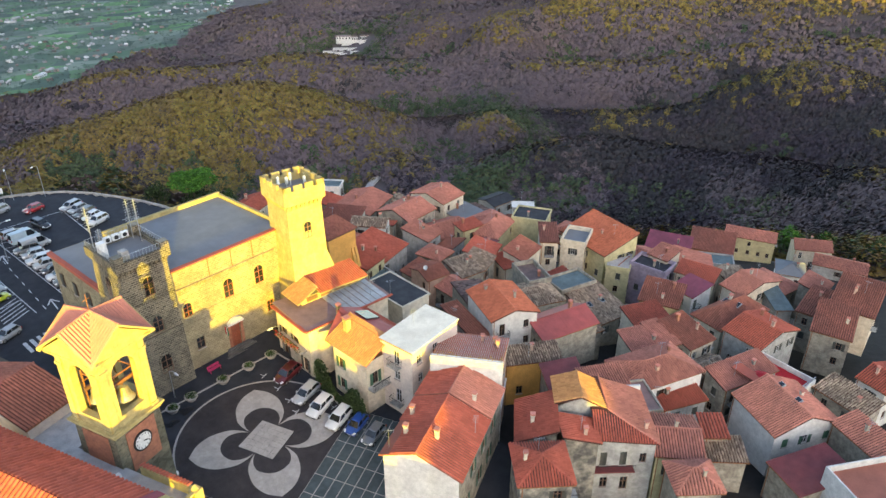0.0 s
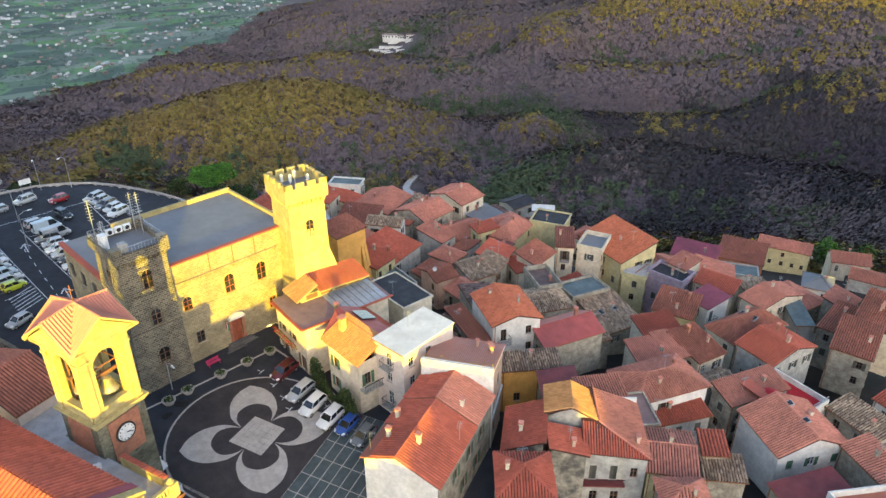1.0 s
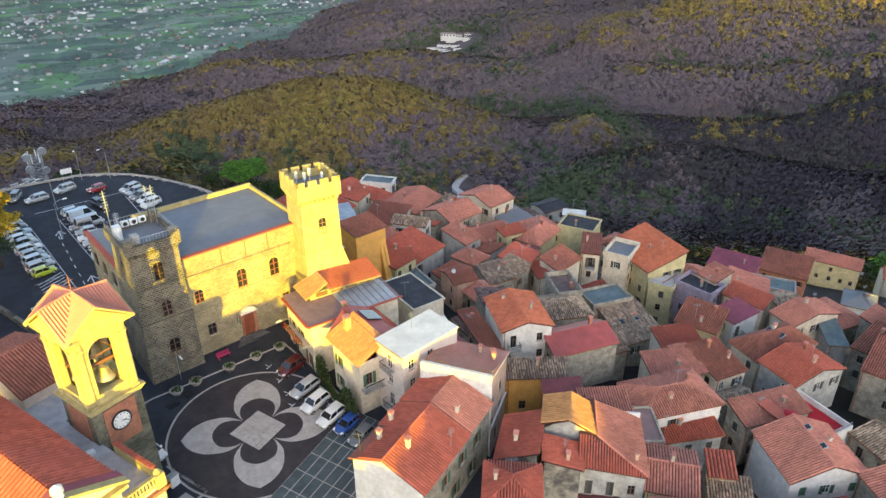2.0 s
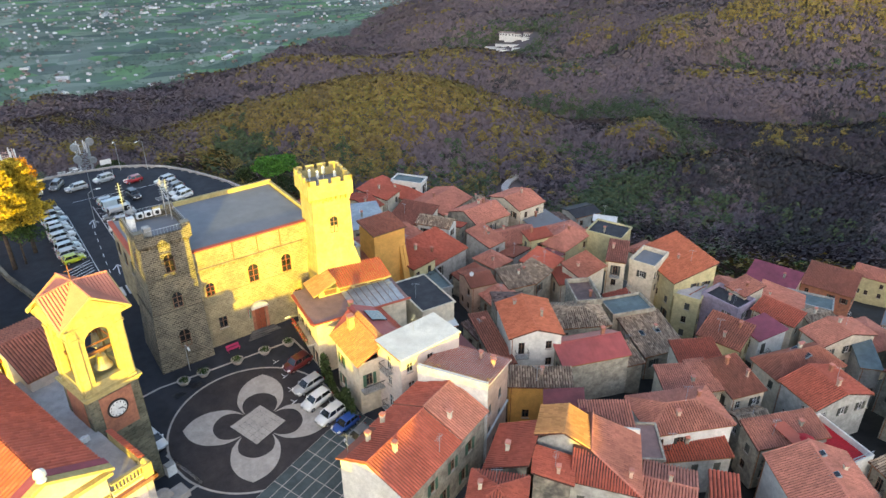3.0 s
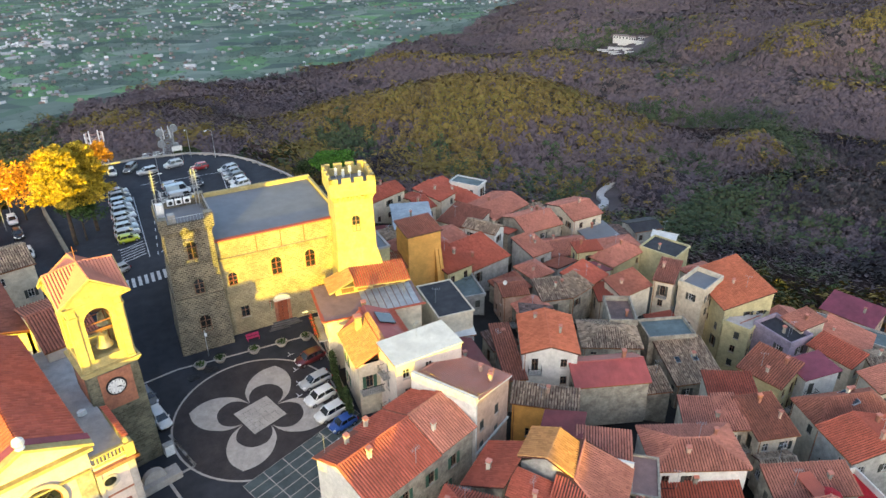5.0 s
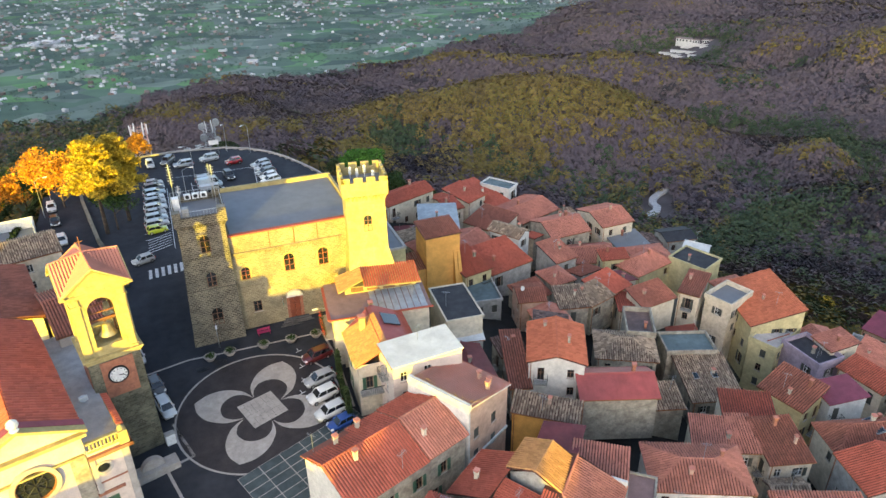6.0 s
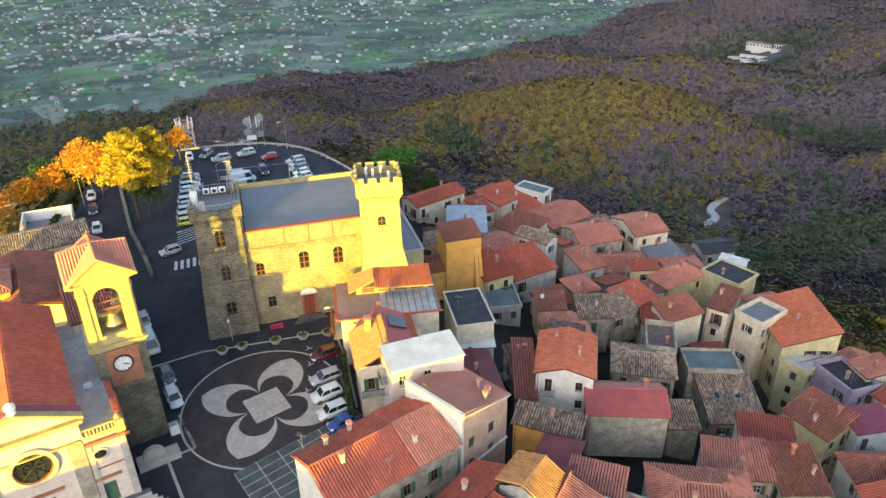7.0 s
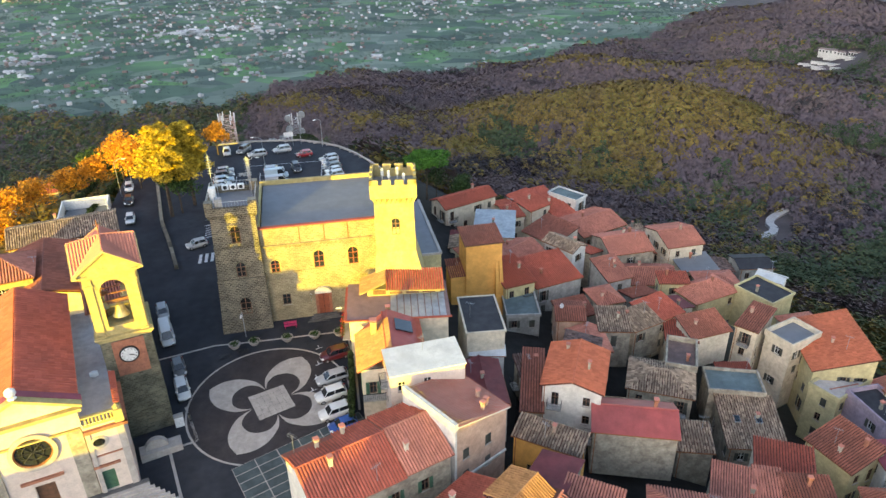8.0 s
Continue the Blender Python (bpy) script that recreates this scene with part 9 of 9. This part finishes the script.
def car_meshes(kind, colour):
    key = (kind, colour)
    if key in CARS:
        return CARS[key]
    if "paint_" + colour not in M:
        M["paint_" + colour] = paint_of(colour + "_car_paint", PAINT[colour])
    mat = "paint_" + colour
    L, W, H, hood, cab = {"hatch": (3.7, 1.68, 1.5, 0.9, 1.0), "estate": (4.4, 1.76, 1.5, 0.92, 0.98), "suv": (4.2, 1.8, 1.66, 1.02, 1.08), "van": (5.0, 1.95, 2.2, 1.1, 1.2)}[kind]
    # body: rounded sections along the length
    g = Geo()
    st = [(0.0, 0.74, 0.42, 0.62), (0.03, 0.90, 0.26, 0.72), (0.12, 0.97, 0.2, hood - 0.1), (0.27, 1.0, 0.2, hood), (0.62, 1.0, 0.2, cab), (0.88, 0.98, 0.2, cab), (0.97, 0.92, 0.28, cab - 0.08), (1.0, 0.80, 0.42, cab - 0.25)]
    rings = []
    for f, wf, zb, zt in st:
        x, hw = (f - 0.5) * L, W / 2 * wf
        rings.append([(x, -hw * 0.92, zb), (x, -hw, zb + 0.18), (x, -hw, zt - 0.22), (x, -hw * 0.86, zt), (x, hw * 0.86, zt), (x, hw, zt - 0.22), (x, hw, zb + 0.18), (x, hw * 0.92, zb)])
    for ring_ in rings:
        g.v.extend(ring_)
    for i in range(len(rings) - 1):
        for k in range(8):
            j = (k + 1) % 8
            g.f.append((8 * i + k, 8 * i + j, 8 * i + 8 + j, 8 * i + 8 + k))
    g.f.append(tuple(range(7, -1, -1)))
    g.f.append(tuple(range(8 * len(rings) - 8, 8 * len(rings))))
    body = g.mesh("body", mat)
    body.polygons.foreach_set("use_smooth", [True] * len(body.polygons))
    # glasshouse and roof
    f0, f1, f2, f3 = {"hatch": (0.25, 0.42, 0.86, 0.96), "estate": (0.25, 0.42, 0.88, 0.97), "suv": (0.24, 0.38, 0.88, 0.96), "van": (0.12, 0.26, 0.97, 0.985)}[kind]
    X = lambda f: (f - 0.5) * L
    gl = Geo()
    lo, up = W / 2 * 0.86, W / 2 * 0.68
    gl.prism([(X(f0), -lo, cab - 0.06), (X(f3), -lo, cab - 0.06), (X(f3), lo, cab - 0.06), (X(f0), lo, cab - 0.06)], [(X(f1), -up, H - 0.04), (X(f2), -up, H - 0.04), (X(f2), up, H - 0.04), (X(f1), up, H - 0.04)])
    glass = gl.mesh("glasshouse", "glass")
    r = Geo()
    pillars = []
    r.prism([(X(f1) - 0.06, -up - 0.03, H - 0.06), (X(f2) + 0.06, -up - 0.03, H - 0.06), (X(f2) + 0.06, up + 0.03, H - 0.06), (X(f1) - 0.06, up + 0.03, H - 0.06)], [(X(f1) + 0.12, -up + 0.08, H + 0.02), (X(f2) - 0.1, -up + 0.08, H + 0.02), (X(f2) - 0.1, up - 0.08, H + 0.02), (X(f1) + 0.12, up - 0.08, H + 0.02)])
    for s in (-1, 1):
        for fb, ft in ((f0, f1), (0.58, 0.60), (f3, f2)):
            pil = Geo()
            pil.tube((X(fb), s * lo, cab - 0.04), (X(ft), s * up, H - 0.04), 0.05, 5)
            pillars.append(pil.mesh("pillar", mat))
    if kind == "van":
        for s in (-1, 1):
            r.prism([(X(0.45), s * (lo + 0.03), cab - 0.06), (X(0.98), s * (lo + 0.03), cab - 0.06), (X(0.975), s * (up + 0.03), H - 0.04), (X(0.45), s * (up + 0.03), H - 0.04)], [(X(0.45), s * (lo - 0.05), cab - 0.06), (X(0.98), s * (lo - 0.05), cab - 0.06), (X(0.975), s * (up - 0.05), H - 0.04), (X(0.45), s * (up - 0.05), H - 0.04)])
    roof = r.mesh("roof", mat)
    ty, ri = Geo(), Geo()
    ty.tube((0, -0.11, 0), (0, 0.11, 0), 0.31, 16)
    ri.tube((0, -0.125, 0), (0, 0.125, 0), 0.19, 12)
    hl, tl = Geo(), Geo()
    hl.prism([(-L / 2 - 0.01, 0.45, 0.60), (-L / 2 - 0.01, 0.68, 0.62), (-L / 2 + 0.3, 0.84, 0.66), (-L / 2 + 0.3, 0.6, 0.66)], [(-L / 2 + 0.02, 0.45, 0.72), (-L / 2 + 0.02, 0.66, 0.74), (-L / 2 + 0.32, 0.83, 0.82), (-L / 2 + 0.32, 0.6, 0.82)])
    tl.box(L / 2 - 0.12, 0.58, cab - 0.36, L / 2 + 0.02, 0.8, cab - 0.1)
    mi = Geo()
    mi.box(-0.1, 0, 0, 0.08, 0.2, 0.16, taper=0.02)
    bar = Geo()
    bar.box(L / 2 - 0.02, -0.26, 0.5, L / 2 + 0.02, 0.26, 0.61)
    bar2 = Geo()
    bar2.box(-L / 2 - 0.03, -0.26, 0.44, -L / 2 + 0.01, 0.26, 0.55)
    CARS[key] = (pillars, L, W, cab, X(f0), body, glass, roof, ty.mesh("tyre", "tyre"), ri.mesh("rim", "steel"), hl.mesh("headlight", "cladw"), tl.mesh("rear_light", "lamp_r"), mi.mesh("mirror", mat), bar.mesh("plate", "cladw"), bar2.mesh("plate", "cladw"))
    return CARS[key]


def parked_car(x, y, ang, colour="white", kind="hatch", z=None):
    pillars, L, W, cab, xf, body, glass, roof, ty, ri, hl, tl, mi, b1, b2 = car_meshes(kind, colour)
    a = radians(ang)
    e = 1.3
    z = deck(x, y) if z is None else z
    zf, zr = deck(x - e * math.cos(a), y - e * math.sin(a)), deck(x + e * math.cos(a), y + e * math.sin(a))
    zl, zrr = deck(x - e * -math.sin(a) * 0.6, y - e * math.cos(a) * 0.6), deck(x + e * -math.sin(a) * 0.6, y + e * math.cos(a) * 0.6)
    m = at2(x, y, z + 0.02, ang) @ Matrix.Rotation(-math.atan2(zr - zf, 2 * e), 4, 'Y') @ Matrix.Rotation(math.atan2(zrr - zl, 1.2 * e), 4, 'X')
    kinds = {"hatch": "small hatchback car", "estate": "estate car", "suv": "tall hatchback car", "van": "van"}
    t = thing("car" if kind != "van" else "van", f"{colour.replace('_', ' ')} {kinds[kind]} parked on the paving", "car" if kind != "van" else "van", m, "parked cars")
    put("body", body, None, t)
    put("glasshouse", glass, None, t)
    put("roof", roof, None, t)
    for q in pillars:
        put("pillar", q, None, t)
    for sx in (-L * 0.32, L * 0.31):
        for sy in (-W / 2 + 0.1, W / 2 - 0.1):
            w = put("wheel", ty, None, t, m=Matrix.Translation((sx, sy, 0.31)))
            put("rim", ri, None, w)
    for fl in (1, -1):
        mm = Matrix.Diagonal((1, fl, 1, 1))
        put("headlight", hl, None, t, m=mm)
        put("rear_light", tl, None, t, m=mm)
        put("mirror", mi, None, t, m=Matrix.Translation((xf + 0.35, fl * W / 2 * 0.9, cab - 0.05)) @ mm)
    put("number_plate", b1, None, t)
    put("number_plate", b2, None, t)


for x, y, a, c, k in ((8.3, 7.0, 12, "dark_red", "suv"), (7.6, 2.3, 12, "silver", "estate"), (7.2, -0.9, 14, "white", "suv"), (7.5, -4.2, 14, "white", "suv"), (8.3, -6.6, 14, "blue", "hatch"), (8.6, -9.3, 14, "grey", "hatch"),
                      (-12.1, 4.4, 105, "white", "estate"), (-13, 8.9, 105, "grey", "hatch"), (-15.5, 16.7, 104, "white", "van"), (-16.7, 22.2, 104, "silver", "hatch"),
                      (-11, 88.4, 95, "white", "hatch"), (-7.2, 89, 60, "grey", "suv"), (-4, 85.6, 8, "silver", "estate"), (1.7, 87, 12, "silver", "suv"), (6.7, 83, 8, "red", "hatch"),
                      (12.1, 79.0, 18, "silver", "estate"), (12.3, 76.6, 18, "silver", "hatch"), (12.4, 74.0, 18, "grey", "estate"), (12.6, 71.4, 18, "white", "hatch"), (12.6, 68.8, 18, "white", "suv"), (4.7, 75, 100, "black", "suv"), (0.4, 71.5, 185, "pale_blue", "van"), (0.6, 67.5, 185, "silver", "van"), (-0.2, 74.8, 185, "silver", "estate"),
                      (-13.5, 42.6, 20, "silver", "hatch"), (-29.8, 71.7, 98, "white", "hatch"), (-28.7, 64.7, 98, "black", "hatch"), (-26.9, 55.7, 98, "white", "hatch")):
    parked_car(x, y, a, c, k)
for i, c in enumerate(("lime", "silver", "pale_blue", "silver", "white", "silver", "white", "pale_blue", "grey", "silver")):
    parked_car(-10.8 + 0.02 * i, 53.6 + 2.55 * i, 188, c, ("hatch", "estate", "suv")[i % 3])
for i, c in enumerate(("silver", "white", "grey", "white", "black", "silver", "white", "silver", "grey")):
    parked_car(-1.0, 46.0 + 2.6 * i, 350, c, ("estate", "hatch", "suv")[i % 3])

# ---- furniture of the square ----
for x, y in ((-2.95, 12.5), (1.76, 12.3), (5.7, 12.1), (-5.7, 12.3), (9.3, 11.9)):
    z = deck(x, y)
    t = thing("planter", "round pale stone planter with low green plants", "planter", Matrix.Translation((x, y, z)), "planters before the town hall")
    g = Geo()
    g.lathe((0, 0, -0.05), [(0.55, 0), (0.6, 0.1), (0.82, 0.5), (0.88, 0.58), (0.88, 0.66), (0.74, 0.66), (0.7, 0.52), (0.01, 0.5)], 18)
    put("bowl", g, "marble", t)
    g = Geo()
    q = random.Random(int(x * 100))
    for k in range(160):
        a, r = q.uniform(0, 6.28), q.uniform(0, 0.72)
        p = Vector((r * math.cos(a), r * math.sin(a), 0.5 + q.uniform(0, 0.42)))
        d1 = Vector((q.gauss(0, 1), q.gauss(0, 1), q.gauss(0, 1))).normalized() * 0.12
        d2 = Vector((q.gauss(0, 1), q.gauss(0, 1), q.gauss(0, 1))).normalized() * 0.1
        g.face(p - d1, p + d2, p + d1, p - d2)
    put("foliage", g, "leaf_g", t)
t = thing("bench", "magenta painted bench before the town hall door", "bench", at2(2.3, 15.1, deck(2.3, 15.1), 3))
for i in range(4):
    g = Geo()
    g.box(-0.95, -0.28 + 0.15 * i, 0.43, 0.95, -0.16 + 0.15 * i, 0.47)
    put("seat_slat", g, "magenta", t)
for i in range(3):
    g = Geo()
    g.box(-0.95, 0.3, 0.55 + 0.14 * i, 0.95, 0.34, 0.66 + 0.14 * i)
    put("back_slat", g, "magenta", t)
for dx in (-0.8, 0.8):
    g = Geo()
    g.box(dx - 0.04, -0.28, 0, dx + 0.04, -0.2, 0.43)
    g.box(dx - 0.04, 0.25, 0, dx + 0.04, 0.298, 0.95)
    put("leg", g, "magenta", t)
for x, y, a in ((-4.4, 11.2, 5), (-6.9, 10.6, 12)):
    g = Geo()
    for k in range(10):
        g.box(-0.8 + 0.16 * k, -0.6, 0.02, -0.72 + 0.16 * k, 0.6, 0.05)
    tagged(put("drain_grille", g, "iron", m=at2(x, y, deck(x, y), a)), "dark iron drain grille in the paving", "grille")
t = thing("litter_box", "white metal box beside the bell tower", "cabinet", at2(-11.9, -1.6, deck(-11.9, -1.6), 15))
g = Geo()
g.box(-0.55, -0.4, 0, 0.55, 0.4, 1.5)
put("body", g, "cladw", t)
g = Geo()
g.box(-0.6, -0.45, 1.5, 0.6, 0.45, 1.6, taper=0.1)
put("lid", g, "grey", t)
t = thing("stone_seat", "curved pale stone seat against the bell tower", "seat", at2(-13.6, -5.6, deck(-13.6, -5.6), 15))
g = Geo()
g.box(-2.4, -0.9, -0.6, 2.4, 0.9, 0.9)
put("base", g, "marble", t)
g = Geo()
pr = [(1.3 * math.cos(math.pi * k / 10), 0.9 + 1.3 * math.sin(math.pi * k / 10)) for k in range(11)]
g.prism([(x - 0.4, -0.2, z) for x, z in pr], [(x - 0.4, 0.5, z) for x, z in pr])
put("back", g, "marble", t)

# ivy on the house beside the parked cars
q = random.Random(77)
g = Geo()
for k in range(2600):
    s = q.random()
    y = lerp(-7.0, 3.4, s)
    wide = 2.6 + 1.8 * math.sin(s * 9)
    z = deck(10.4, y) + q.uniform(0, 1) * max(0.8, wide)
    p = Vector((10.25 + 0.09 * y + q.uniform(-0.5, 0.1), y, z))
    d1 = Vector((q.gauss(0, 1), q.gauss(0, 1), q.gauss(0, 1))).normalized() * 0.2
    d2 = Vector((q.gauss(0, 1), q.gauss(0, 1), q.gauss(0, 1))).normalized() * 0.17
    g.face(p - d1, p + d2, p + d1, p - d2)
tagged(put("climbing_plant", g, "hedge"), "dark green climbing plants along the house wall", "climbing plant")
